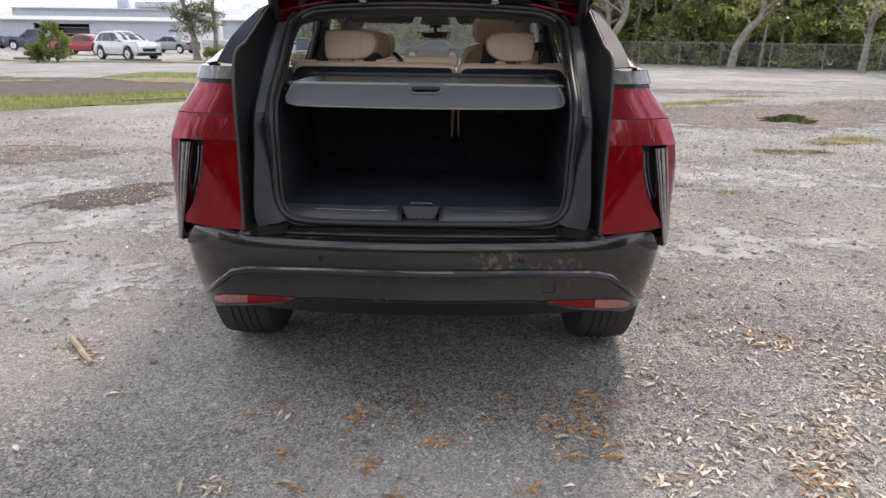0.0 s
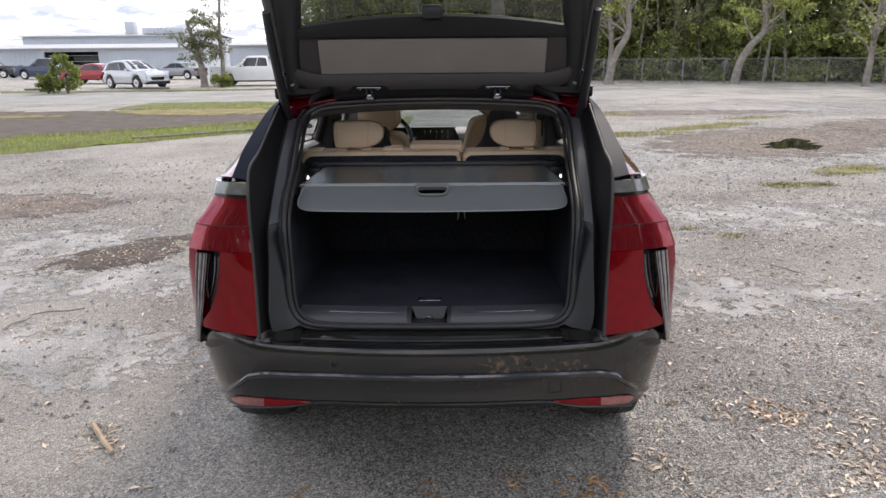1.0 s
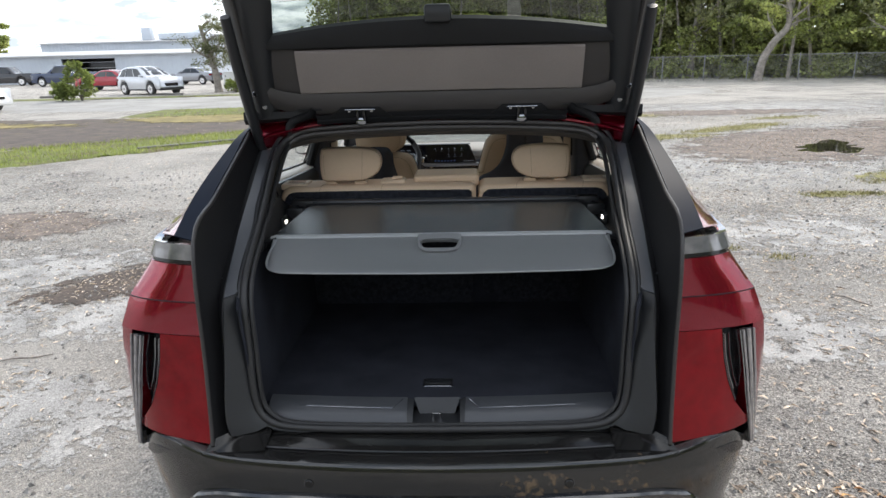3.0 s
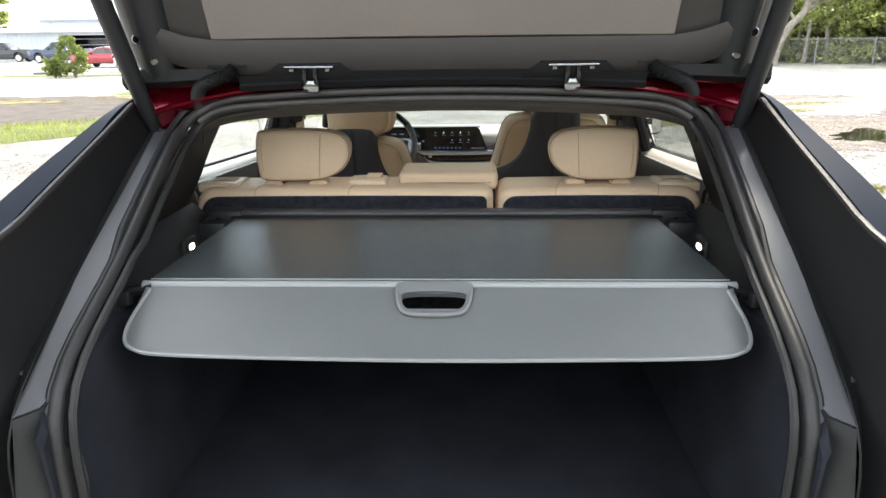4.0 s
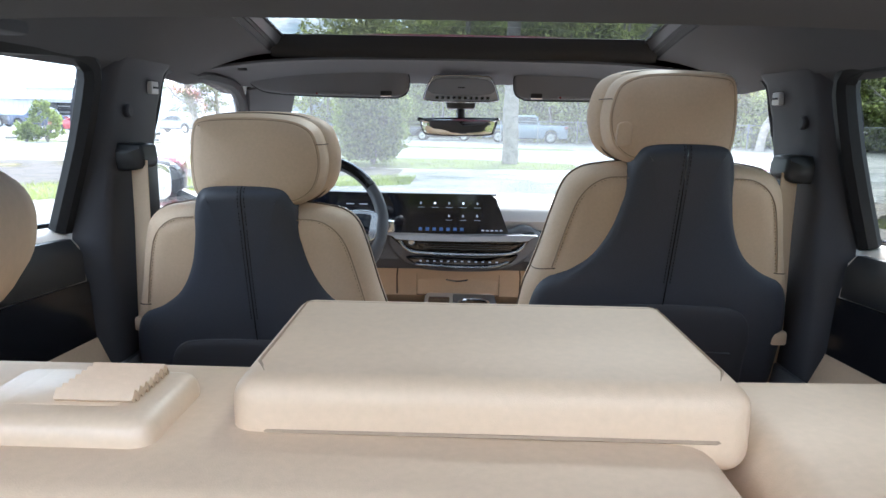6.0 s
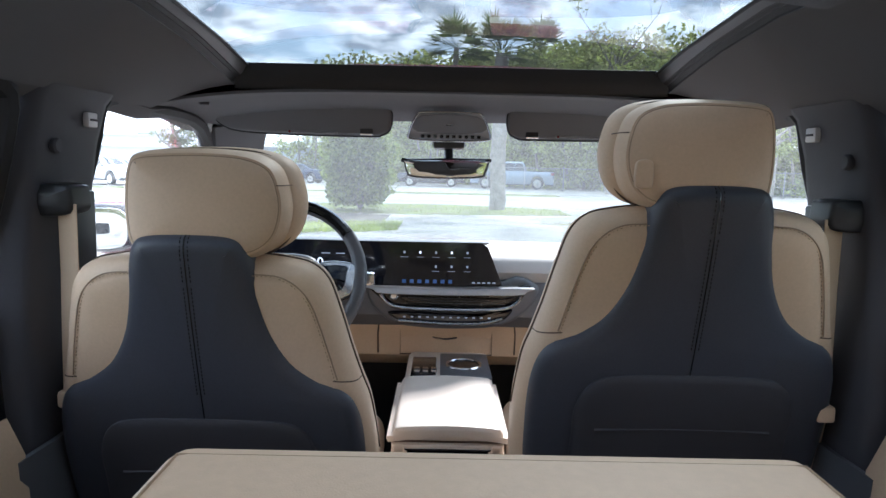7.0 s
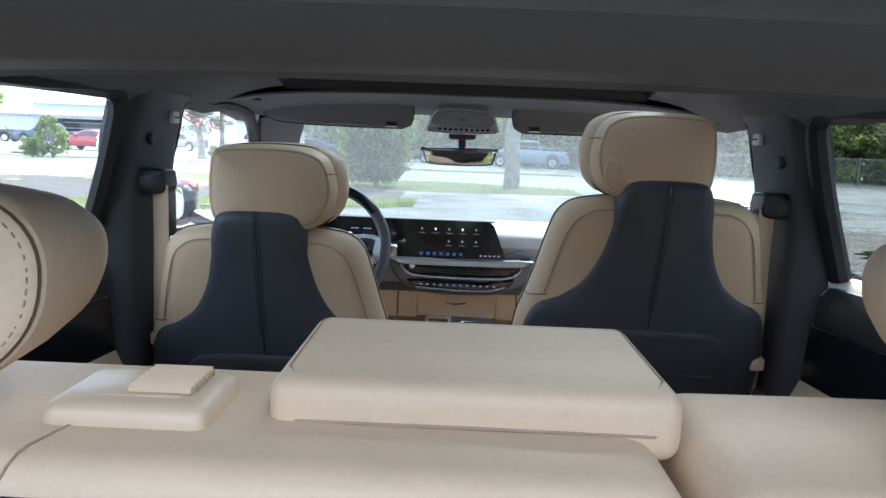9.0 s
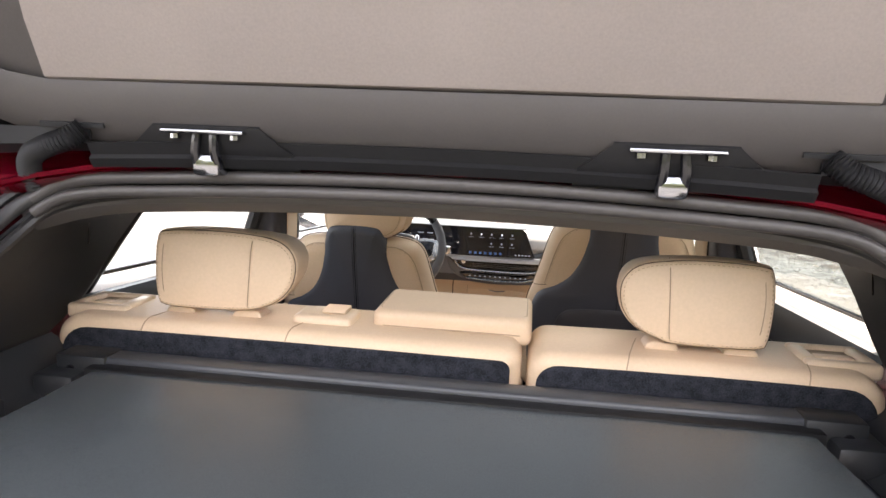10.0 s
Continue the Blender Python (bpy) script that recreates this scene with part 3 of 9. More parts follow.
strip_patch("far_road", [(-60, 27.0), (-12, 25.5), (4, 25.5), (11, 29)], [(-60, 37), (-15, 35.5), (4, 36.0), (12, 33)], 0.004, CONCRETE, "pale sun-bleached service road behind the lot", "road", 3, 0.4)
strip_patch("brown_verge", [(-40, 7.8), (-16, 11.3), (-10.5, 12.8), (-5.2, 16.4), (-1.5, 17.8)], [(-40, 23), (-20, 21.5), (-12, 21.8), (-6, 21.6), (-1.5, 21.0)], 0.010, DIRT, "bare wet brown earth beside the grass verge", "soil", 4, 0.7)
flat_patch("dry_verge", patch_outline(-17.5, 19.3, 6.5, 1.6, 31, rough=0.2), 0.022, DRYPATCH, "yellowed dry grass along the bare earth", "grass")
flat_patch("dry_verge", patch_outline(-8.3, 21.0, 4.2, 2.1, 32, rough=0.2), 0.022, DRYPATCH, "yellowed dry grass at the end of the earth", "grass")
strip_patch("grass_verge", [(-40, 5.0), (-14, 9.2), (-8.9, 10.5), (-4.6, 14.4), (-1, 16.2)], [(-40, 7.8), (-16, 11.4), (-10.5, 12.9), (-5.2, 16.5), (-1, 18.0)], 0.03, GRASSBASE, "green grass verge along the lot's edge", "grass", 5, 0.35)
strip_patch("lot_verge", [(-60, 36.8), (-22, 35.2), (-8, 36.6), (6, 35.5)], [(-60, 38.4), (-22, 37.2), (-8, 38.2), (6, 37.6)], 0.03, GRASSBASE, "thin grass strip before the parking lot", "grass", 7, 0.3)
flat_patch("pothole_dirt", patch_outline(0, 0, 0.92, 0.46, 5, rough=0.15), 0.006, DIRTPATCH, "damp brown dirt patch on the worn asphalt", "dirt patch", at=(-2.88, 3.86), turn=52)
flat_patch("pothole_litter", patch_outline(-5.3, 6.0, 1.4, 1.1, 8, rough=0.15), 0.004, LITTERPATCH, "leaf-strewn hollow in the asphalt", "dirt patch")
flat_patch("leaf_hollow", patch_outline(0, 0, 4.3, 2.5, 9, rough=0.14), 0.006, LITTERPATCH, "brown leaf-strewn hollow round a puddle", "dirt patch", at=(6.9, 11.9), turn=36)
flat_patch("leaf_hollow", patch_outline(12.0, 14.5, 3.4, 2.6, 12, rough=0.15), 0.006, LITTERPATCH, "brown leaf-strewn hollow in the lot", "dirt patch")
flat_patch("sand_patch", patch_outline(10.0, 20.5, 6.5, 3.2, 21, rough=0.15), 0.004, SANDPATCH, "pale sandy patch on the worn lot", "dirt patch")
flat_patch("litter_patch", patch_outline(7.6, 19.2, 4.4, 1.2, 14, rough=0.15), 0.006, LITTERPATCH, "strip of brown litter on the worn lot", "dirt patch")
for cx_, cy_, rx_, ry_, sd_ in ((-3.75, 4.15, 1.1, 0.85, 67), (-3.55, 2.85, 0.9, 0.5, 68), (-2.5, 3.1, 0.9, 0.5, 69), (2.2, 2.6, 1.3, 0.5, 61), (3.6, 5.2, 1.9, 0.8, 62), (-2.6, 1.6, 1.4, 0.6, 63), (-4.6, 3.2, 1.8, 0.6, 64), (8.5, 8.3, 2.4, 0.7, 65), (2.6, 9.5, 2.2, 0.8, 66)):
    flat_patch("sand_patch", patch_outline(cx_, cy_, rx_, ry_, sd_, rough=0.2), 0.003, SANDPATCH, "pale drift of sand on the worn asphalt", "dirt patch")
flat_patch("sand_rim", patch_outline(0, 0, 5.4, 3.3, 71, rough=0.14), 0.003, SANDPATCH, "pale sand round a leaf-strewn hollow", "dirt patch", at=(6.9, 11.8), turn=36)
for cx_, cy_, rx_, ry_, sd_, tn_ in ((4.2, 13.4, 1.5, 0.5, 87, 8), (6.7, 15.0, 1.7, 0.5, 88, 35), (5.6, 14.3, 0.8, 0.3, 81, 30), (4.4, 18.6, 1.7, 0.6, 83, 5), (8.6, 17.2, 1.2, 0.4, 82, 20), (6.3, 8.3, 0.9, 0.35, 84, 25), (4.8, 7.0, 0.5, 0.25, 85, 0)):
    flat_patch("weed_patch", patch_outline(0, 0, rx_, ry_, sd_, rough=0.25), 0.008, GRASSPATCH, "patchy yellow-green weeds on the worn lot", "weeds", at=(cx_, cy_), turn=tn_)
flat_patch("puddle", patch_outline(0, 0, 0.86, 0.48, 15, 90, 0.5), 0.0095, WATER, "dark shallow puddle in a leaf-strewn hollow", "puddle", at=(6.85, 11.3), turn=38, rim=0.0095)

# ---- the car ----
car = thing("car", "glossy red electric SUV with its tailgate wide open", "car")
W_OUT = [(0.40, 0.93), (0.64, 0.953), (0.72, 0.950), (0.90, 0.943), (1.05, 0.928), (1.145, 0.893), (1.245, 0.822), (1.32, 0.795)]
X_IN = [(0.70, 0.642), (0.98, 0.652), (1.15, 0.658), (1.32, 0.663)]
Y_IN = [(0.70, 0.128), (0.98, 0.168), (1.15, 0.198), (1.32, 0.220)]


def tail(a, z, out=0.0):
    """A point on the rear quarter: a runs from the opening's edge (0) round the corner (1) on to the flank (2)."""
    xi, yi, xc = interp(z, X_IN), interp(z, Y_IN), interp(z, W_OUT)
    yc = interp(z, [(0.64, 0.31), (1.05, 0.265), (1.3, 0.29)])
    if a <= 1:
        x = xi + (xc - xi) * (a - 0.10 * a * a * a) / 0.9 if a < 1 else xc
        y = yi + (yc - yi) * (0.55 * a + 0.45 * a ** 3)
        nx, ny = 0.25 * a, -1.0 + 0.45 * a
    else:
        x = xc + 0.028 * math.sin((a - 1) * math.pi / 2)
        y = yc + (a - 1) * (0.66 - yc)
        nx, ny = 0.9, -0.4 + 0.3 * (a - 1)
    k = out / math.hypot(nx, ny)
    return (x + k * nx, y + k * ny, z)


def tail_patch(a0, a1, z0, z1, s, thick=0.006, out=0.0, na=8, nz=10):
    """A skin over the rear quarter between two bounds that depend on the height."""
    lines = []
    for i in range(nz + 1):
        z = z0 + (z1 - z0) * i / nz
        lo, hi = a0(z) if callable(a0) else a0, a1(z) if callable(a1) else a1
        zz = z
        lines.append(mirror_x([tail(lo + (hi - lo) * k / na, zz, out) for k in range(na + 1)], s))
    return sheet(lines, thick)


LENS_EDGE = lambda z: interp(z, [(0.70, 0.90), (0.745, 0.85), (0.78, 0.74), (0.83, 0.61), (0.90, 0.51), (0.97, 0.46), (1.05, 0.44)])
STRIP_IN = lambda z: interp(z, [(0.66, 0.88), (0.74, 0.82), (0.85, 0.73), (1.05, 0.63)])
STRIP_OUT = lambda z: interp(z, [(0.66, 0.93), (0.75, 0.895), (0.90, 0.845), (1.05, 0.80)])
for s in (1, -1):
    q = part("quarter_panel", tail_patch(0.0, 2.0, 1.055, 1.148, s, na=22, nz=4), RED, car, "red painted rear quarter panel")
    part("upper_panel", tail_patch(0.0, 2.0, 1.1485, 1.252, s, na=22, nz=6), RED, q)
    part("outer_rim", tail_patch(lambda z: STRIP_OUT(z) + 0.01, 2.0, 0.665, 1.055, s, na=14, nz=12), RED, q)
    seam = [tail(k / 20 * 2, 1.148, 0.0012) for k in range(21)]
    part("seam", tube(mirror_x(seam, s), 0.0018, 6), GUTTER, q)
    light = part("tail_light", tail_patch(0.005, 1.04, 0.67, 1.053, s, 0.004, -0.035, 12, 10), LAMPBLACK, car, "red and clear tail light with a black recess")
    part("lens", tail_patch(0.0, LENS_EDGE, 0.742, 1.053, s, 0.006, 0.0, 12, 14), LENS, light, "glossy red lens")
    lip = [tail(LENS_EDGE(z), z, 0.0) for z in [0.742 + 0.311 * k / 14 for k in range(15)]]
    wall = [tail(LENS_EDGE(z) + 0.05, z, -0.05) for z in [0.742 + 0.311 * k / 14 for k in range(15)]]
    part("lens_side", sheet([mirror_x(lip, s), mirror_x(wall, s)], 0.004), LENS, light)
    part("light_strip", tail_patch(STRIP_IN, STRIP_OUT, 0.665, 1.045, s, 0.012, 0.006, 6, 14), SMOKED, light, "smoky clear vertical lamp strip")
    for f in (0.15, 0.5, 0.92):
        part("strip_rib", tube(mirror_x([tail(STRIP_IN(z) + (STRIP_OUT(z) - STRIP_IN(z)) * f, z, 0.008) for z in [0.67 + 0.375 * k / 10 for k in range(11)]], s), 0.0035 if f != 0.5 else 0.006, 6), CLEAR, light)
    part("strip_side", sheet([mirror_x([tail(STRIP_IN(z), z, 0.006) for z in [0.665 + 0.38 * k / 10 for k in range(11)]], s),
                              mirror_x([tail(STRIP_IN(z) - 0.05, z, -0.055) for z in [0.665 + 0.38 * k / 10 for k in range(11)]], s)], 0.004), CHROME, light)
    for da, out in ((0.055, -0.016), (0.115, -0.022)):
        part("reflector_fin", tube(mirror_x([tail(LENS_EDGE(z) + da, z, out) for z in [0.86 + 0.17 * k / 8 for k in range(9)]], s), 0.0022, 5), CHROME, light)
    bead = bmesh.new()
    for k in range(26):
        z = 0.83 + 0.205 * k / 25
        p = mirror_x([tail(LENS_EDGE(z) + 0.025, z, -0.006)], s)[0]
        disc(p, 0.0014, 0.002, "y", 5, bead)
    part("lens_beads", bead, CLEAR, light)
    up = part("upper_lamp", tail_patch(0.03, 1.72, 1.268, 1.312, s, 0.02, 0.010, 16, 4), UPLAMP, car, "slim clear upper lamp strip")
    part("lamp_base", tail_patch(0.0, 1.75, 1.2525, 1.268, s, 0.02, -0.004, 16, 2), LAMPBLACK, up)

# rear bumper
PLAN = [(0.0, 0.050), (0.20, 0.053), (0.40, 0.068), (0.55, 0.086), (0.66, 0.108), (0.76, 0.148), (0.85, 0.205), (0.915, 0.275), (0.948, 0.37), (0.966, 0.52), (0.974, 0.64)]
PL = smooth_line([(x, y, 0) for x, y in PLAN], 3)
B_TOP = [(0, 0.722), (0.55, 0.725), (0.65, 0.728), (0.75, 0.738), (0.85, 0.736), (0.90, 0.698), (0.93, 0.668), (0.95, 0.65)]
B_LINE = [(0, 0.611), (0.36, 0.614), (0.62, 0.606), (0.69, 0.589), (0.74, 0.546), (0.84, 0.474), (0.91, 0.446), (0.95, 0.436)]
B_LOW = [(0, 0.500), (0.38, 0.502), (0.45, 0.498), (0.53, 0.474), (0.60, 0.466), (0.70, 0.451), (0.82, 0.428), (0.88, 0.422), (0.95, 0.405)]


def bumper_line(rel, out):
    """A line round the bumper at a relative height (0 low edge, 1 crease, 2 top edge), set out by a distance."""
    pts = []
    for i, p in enumerate(PL):
        t = (PL[min(i + 1, len(PL) - 1)] - PL[max(i - 1, 0)]).normalized()
        nx, ny = t.y, -t.x
        if i == 0:
            nx, ny = 0, -1
        lo, mi, hi = interp(p.x, B_LOW), interp(p.x, B_LINE), interp(p.x, B_TOP)
        z = lo + (mi - lo) * rel if rel <= 1 else mi + (hi - mi) * (rel - 1)
        # the corner draws in towards its lower edge
        tuck = 0.055 * min(1.0, max(0.0, (0.69 - z) / 0.25)) * min(1.0, max(0.0, (p.x - 0.74) / 0.20))
        pts.append((p.x - tuck + nx * out, p.y + 0.4 * tuck + ny * out, z))
    left = [(-x, y, z) for x, y, z in reversed(pts[1:])]
    return left + pts


bumper = part("rear_bumper", sheet([bumper_line(r, o) for r, o in ((2.06, -0.075), (2.03, -0.02), (2.0, -0.006), (1.93, 0.0), (1.6, 0.004), (1.25, 0.003), (1.08, 0.0), (1.0, 0.012), (0.93, 0.010), (0.88, -0.004), (0.55, -0.010), (0.25, -0.008), (0.08, -0.006), (0.0, -0.006), (-0.06, -0.03), (-0.15, -0.12))], 0.004), BUMPER, car, "gloss black rear bumper with dried leaf stains")
crease = [p for p in bumper_line(1.0, 0.0) if abs(p[0]) < 0.845]
band = []
for dz_, out in ((0.0155, -0.002), (0.013, 0.010), (0.006, 0.016), (-0.006, 0.015), (-0.012, 0.009), (-0.0145, -0.003)):
    row = []
    for x, y, z in crease:
        k = min(1.0, max(0.12, (0.85 - abs(x)) / 0.12))
        row.append((x + math.copysign(min(0.5, abs(x) * 0.45), x) * out, y - out * (1 - 0.35 * abs(x)), z + dz_ * k))
    band.append(row)
part("trim_strip", sheet(band, 0.003), PIANO, bumper, "gloss black trim strip")
low = [p for p in bumper_line(0.02, 0.004) if abs(p[0]) < 0.80]
part("lower_strip", tube(low, 0.0028, 6), GLOSSBLACK, bumper)
R_TOP = [(0.455, 0.5035), (0.53, 0.505), (0.62, 0.503), (0.72, 0.494), (0.765, 0.482), (0.79, 0.462)]
R_LOW = [(0.455, 0.5015), (0.50, 0.488), (0.57, 0.475), (0.68, 0.463), (0.765, 0.449), (0.79, 0.447)]
for s in (1, -1):
    face = [p for p in bumper_line(0.4, -0.004)]
    on_face = lambda x: interp(x, [(p[0], p[1]) for p in face if p[0] >= 0])
    for nm, x0, x1, mt, lb in (("reflector", 0.455, 0.640, LENS, "red bumper reflector"), ("reversing_lamp", 0.641, 0.79, CLEARRED, "clear reversing lamp")):
        xs_ = [x0 + (x1 - x0) * k / 8 for k in range(9)]
        part(nm, sheet([[(s * x, on_face(x) - d, interp(x, R_LOW) * (1 - f) + interp(x, R_TOP) * f) for x in xs_] for f, d in ((0.0, 0.0), (0.06, 0.005), (0.5, 0.007), (0.94, 0.005), (1.0, 0.0))], 0.004), mt, bumper, lb)
    xs_ = [0.45 + 0.345 * k / 14 for k in range(15)]
    part("reflector_bezel", tube([(s * x, on_face(x) - 0.006, interp(x, R_LOW) - 0.002) for x in xs_], 0.0032, 6), PLASTIC, bumper)
    part("parking_sensor", disc((s * 0.357, 0.055, 0.665), 0.0125, 0.016, "y", 20, bevel=0.002), GLOSSBLACK, bumper)
    part("sensor_ring", tube([(s * 0.357 + 0.0145 * math.cos(a), 0.062, 0.665 + 0.0145 * math.sin(a)) for a in [2 * math.pi * k / 20 for k in range(20)]], 0.0015, 5, closed=True), RUBBER, bumper)
    # small corner intake
    cv = []
    for rowz in (((0.785, 0.708), (0.83, 0.706), (0.868, 0.695), (0.893, 0.676)), ((0.80, 0.700), (0.83, 0.688), (0.868, 0.672), (0.896, 0.664)), ((0.81, 0.694), (0.835, 0.676), (0.868, 0.661), (0.899, 0.656))):
        cv.append([(s * x, interp(x, PLAN) - 0.005, z) for x, z in rowz])
    part("corner_vent", sheet(cv, 0.004), LAMPBLACK, bumper)
part("tow_cover", tube([(0.44, 0.0785, 0.535), (0.485, 0.0835, 0.535), (0.485, 0.0835, 0.585), (0.44, 0.0785, 0.585)], 0.0012, 4, closed=True), LAMPBLACK, bumper)
part("valance", sheet([[(x, 0.16 + 0.25 * abs(x) ** 3, 0.505) for x in [-0.8 + 0.1 * k for k in range(17)]], [(x, 0.30 + 0.25 * abs(x) ** 3, 0.36) for x in [-0.8 + 0.1 * k for k in range(17)]], [(x, 0.75, 0.30) for x in [-0.8 + 0.1 * k for k in range(17)]]], 0.01), PLASTIC, bumper)
part("floor_pan", rbox(-0.70, 0.70, 0.75, 4.35, 0.22, 0.40, 0.03), PLASTIC, car)

# the opening: sill, seal, pillar trim, gutters
sill_lines = []
for y, z in ((0.055, 0.722), (0.10, 0.728), (0.112, 0.738), (0.17, 0.743), (0.20, 0.752)):
    sill_lines.append([(x, y + 0.045 * (x / 0.6) ** 2, z) for x in [-0.60 + 0.05 * k for k in range(25)]])
sill = part("tailgate_sill", sheet(sill_lines, 0.004), GLOSSBLACK, car, "gloss black sill under the load opening")
part("sill_groove", tube([(x, 0.104 + 0.045 * (x / 0.6) ** 2, 0.734) for x in [-0.60 + 0.05 * k for k in range(25)]], 0.003, 6), DARKTRIM, sill)
RING = [(0, 0.198, 0.752), (0.25, 0.200, 0.753), (0.42, 0.206, 0.757), (0.495, 0.212, 0.775), (0.533, 0.222, 0.83), (0.545, 0.243, 0.98), (0.556, 0.290, 1.165), (0.575, 0.55, 1.287), (0.597, 0.83, 1.418), (0.598, 0.93, 1.468), (0.570, 0.975, 1.506), (0.48, 0.99, 1.530), (0.30, 0.996, 1.543), (0, 1.0, 1.550)]
half = smooth_line(RING, 5)
loop = half + [Vector((-p.x, p.y, p.z)) for p in reversed(half[1:-1])]
seal = part("weatherstrip", tube([(p.x, p.y - 0.012, p.z + 0.004) for p in loop], 0.0110, 10, closed=True), SEALBLACK, car, "black rubber seal round the load opening")
part("seal_lip", tube([(p.x * 0.975, p.y + 0.008, p.z - 0.012 if p.z > 1.3 else p.z + 0.006 * (1 if p.z < 0.8 else 0)) for p in loop], 0.0080, 8, closed=True), SEALBLACK, seal)
for dz_, dy_ in ((0.011, 0.957), (-0.008, 0.962)):
    arch = [(x_, dy_, 1.550 + dz_ - 0.075 * x_ * x_) for x_ in (0.0, 0.12, 0.24, 0.36, 0.46)] + [(0.525, 0.966, 1.522 + dz_), (0.566, 0.962, 1.500 + dz_)]
    arch = [(-x_, y_, z_) for x_, y_, z_ in reversed(arch[1:])] + arch
    part("roof_seal_bead", tube(smooth_line(arch, 4), 0.0088, 10), SEALGREY, seal)
part("seal_flange", tube([(p.x * 1.03, p.y - 0.004, p.z + (0.018 if p.z > 1.3 else -0.012 if p.z < 0.8 else 0.0)) for p in loop], 0.007, 8, closed=True), PLASTIC, seal)
L0 = [(0.50, 0.200, 0.765), (0.545, 0.205, 0.83), (0.556, 0.240, 0.98), (0.566, 0.285, 1.165), (0.586, 0.54, 1.287), (0.607, 0.82, 1.415), (0.620, 0.97, 1.480)]
L1 = [(0.53, 0.180, 0.757), (0.563, 0.186, 0.82), (0.574, 0.218, 0.98), (0.579, 0.262, 1.150), (0.603, 0.525, 1.283), (0.628, 0.80, 1.405), (0.640, 0.955, 1.475)]
L2 = [(0.60, 0.165, 0.748), (0.612, 0.168, 0.82), (0.608, 0.202, 0.98), (0.605, 0.235, 1.148), (0.632, 0.495, 1.276), (0.655, 0.78, 1.398), (0.668, 0.955, 1.478)]
L3 = [(0.622, 0.190, 0.748), (0.626, 0.205, 0.82), (0.628, 0.245, 0.98), (0.630, 0.285, 1.16), (0.652, 0.535, 1.288), (0.674, 0.80, 1.408), (0.684, 0.97, 1.485)]
L4 = [(0.643, 0.128, 0.742), (0.646, 0.145, 0.82), (0.651, 0.168, 0.98), (0.661, 0.215, 1.318), (0.676, 0.45, 1.396), (0.695, 0.74, 1.478), (0.706, 0.93, 1.535)]
for s in (1, -1):
    tr = part("pillar_trim", sheet([smooth_line(mirror_x(l, s), 5) for l in (L0[3:], L1[3:], L2[3:])], 0.004), TRIMLIT, car, "charcoal trim along the load opening's pillar")
    part("lower_trim", sheet([smooth_line(mirror_x([*l[:3], (l[3][0], l[3][1], l[3][2] - 0.003)], s), 5) for l in (L0, L1, L2)], 0.004), PLASTIC, tr)
    part("trim_edge", sheet([smooth_line(mirror_x(l, s), 5) for l in (L2, L3)], 0.003), GUTTER, tr)
    part("gutter", sheet([smooth_line(mirror_x(l, s), 5) for l in (L3, [(a[0] * 0.5 + b[0] * 0.5 + 0.004, a[1] * 0.6 + b[1] * 0.4, a[2] * 0.5 + b[2] * 0.5) for a, b in zip(L3, L4)], L4)], 0.004), GUTTER, car, "black padded gutter beside the opening")
    part("gutter_bead", tube(smooth_line(mirror_x(L4, s), 5), 0.006, 8), RUBBER, car)
    # glass strip and painted rail over the lamp
    GA = [(0.667, 0.222, 1.322), (0.682, 0.45, 1.402), (0.701, 0.74, 1.484), (0.714, 0.96, 1.548), (0.70, 1.35, 1.60)]
    GB = [(0.733, 0.262, 1.326), (0.742, 0.47, 1.405), (0.748, 0.75, 1.482), (0.742, 0.98, 1.540), (0.725, 1.36, 1.585)]
    GC = [(0.795, 0.325, 1.318), (0.792, 0.52, 1.36), (0.79, 0.80, 1.41), (0.785, 1.05, 1.45), (0.77, 1.40, 1.50)]
    GD = [(0.815, 0.42, 1.31), (0.835, 0.62, 1.31), (0.845, 0.85, 1.305), (0.845, 1.10, 1.30), (0.83, 1.45, 1.29)]
    rail = part("rear_rail", sheet([smooth_line(mirror_x(l, s), 5) for l in (GB, GC, GD)], 0.006), RED, car, "red painted rail beside the rear window")
    part("rail_glass", sheet([smooth_line(mirror_x(l, s), 5) for l in (GA, GB)], 0.004), SIDEGLASS, rail, "dark glass strip")
    part("sill_corner", sheet([mirror_x(l, s) for l in ([(0.49, 0.204, 0.757), (0.55, 0.190, 0.760), (0.605, 0.172, 0.760), (0.648, 0.134, 0.754)], [(0.49, 0.190, 0.752), (0.55, 0.172, 0.751), (0.605, 0.154, 0.749), (0.652, 0.120, 0.744)], [(0.49, 0.150, 0.744), (0.55, 0.142, 0.742), (0.61, 0.131, 0.738), (0.660, 0.111, 0.733)], [(0.49, 0.110, 0.738), (0.55, 0.112, 0.734), (0.61, 0.112, 0.730), (0.668, 0.108, 0.724)])], 0.004), GLOSSBLACK, car)

# flanks: doors and wings with wheel arches
AXLE_R, AXLE_F, WHEEL_R = 0.97, 3.98, 0.385
SIDE_W = [(0.62, 0.974), (1.0, 0.982), (2.2, 0.965), (3.4, 0.972), (4.0, 0.975), (4.35, 0.90), (4.6, 0.80), (4.75, 0.66)]
BELT = [(0.62, 1.30), (1.3, 1.275), (2.2, 1.22), (3.3, 1.14), (3.6, 1.10), (4.3, 0.99), (4.75, 0.88)]


def flank_low(y):
    low_z = 0.29
    for a in (AXLE_R, AXLE_F):
        d = abs(y - a)
        if d < 0.455:
            low_z = max(low_z, 0.385 + math.sqrt(max(0, 0.455 ** 2 - d * d)) * 0.98)
    return low_z


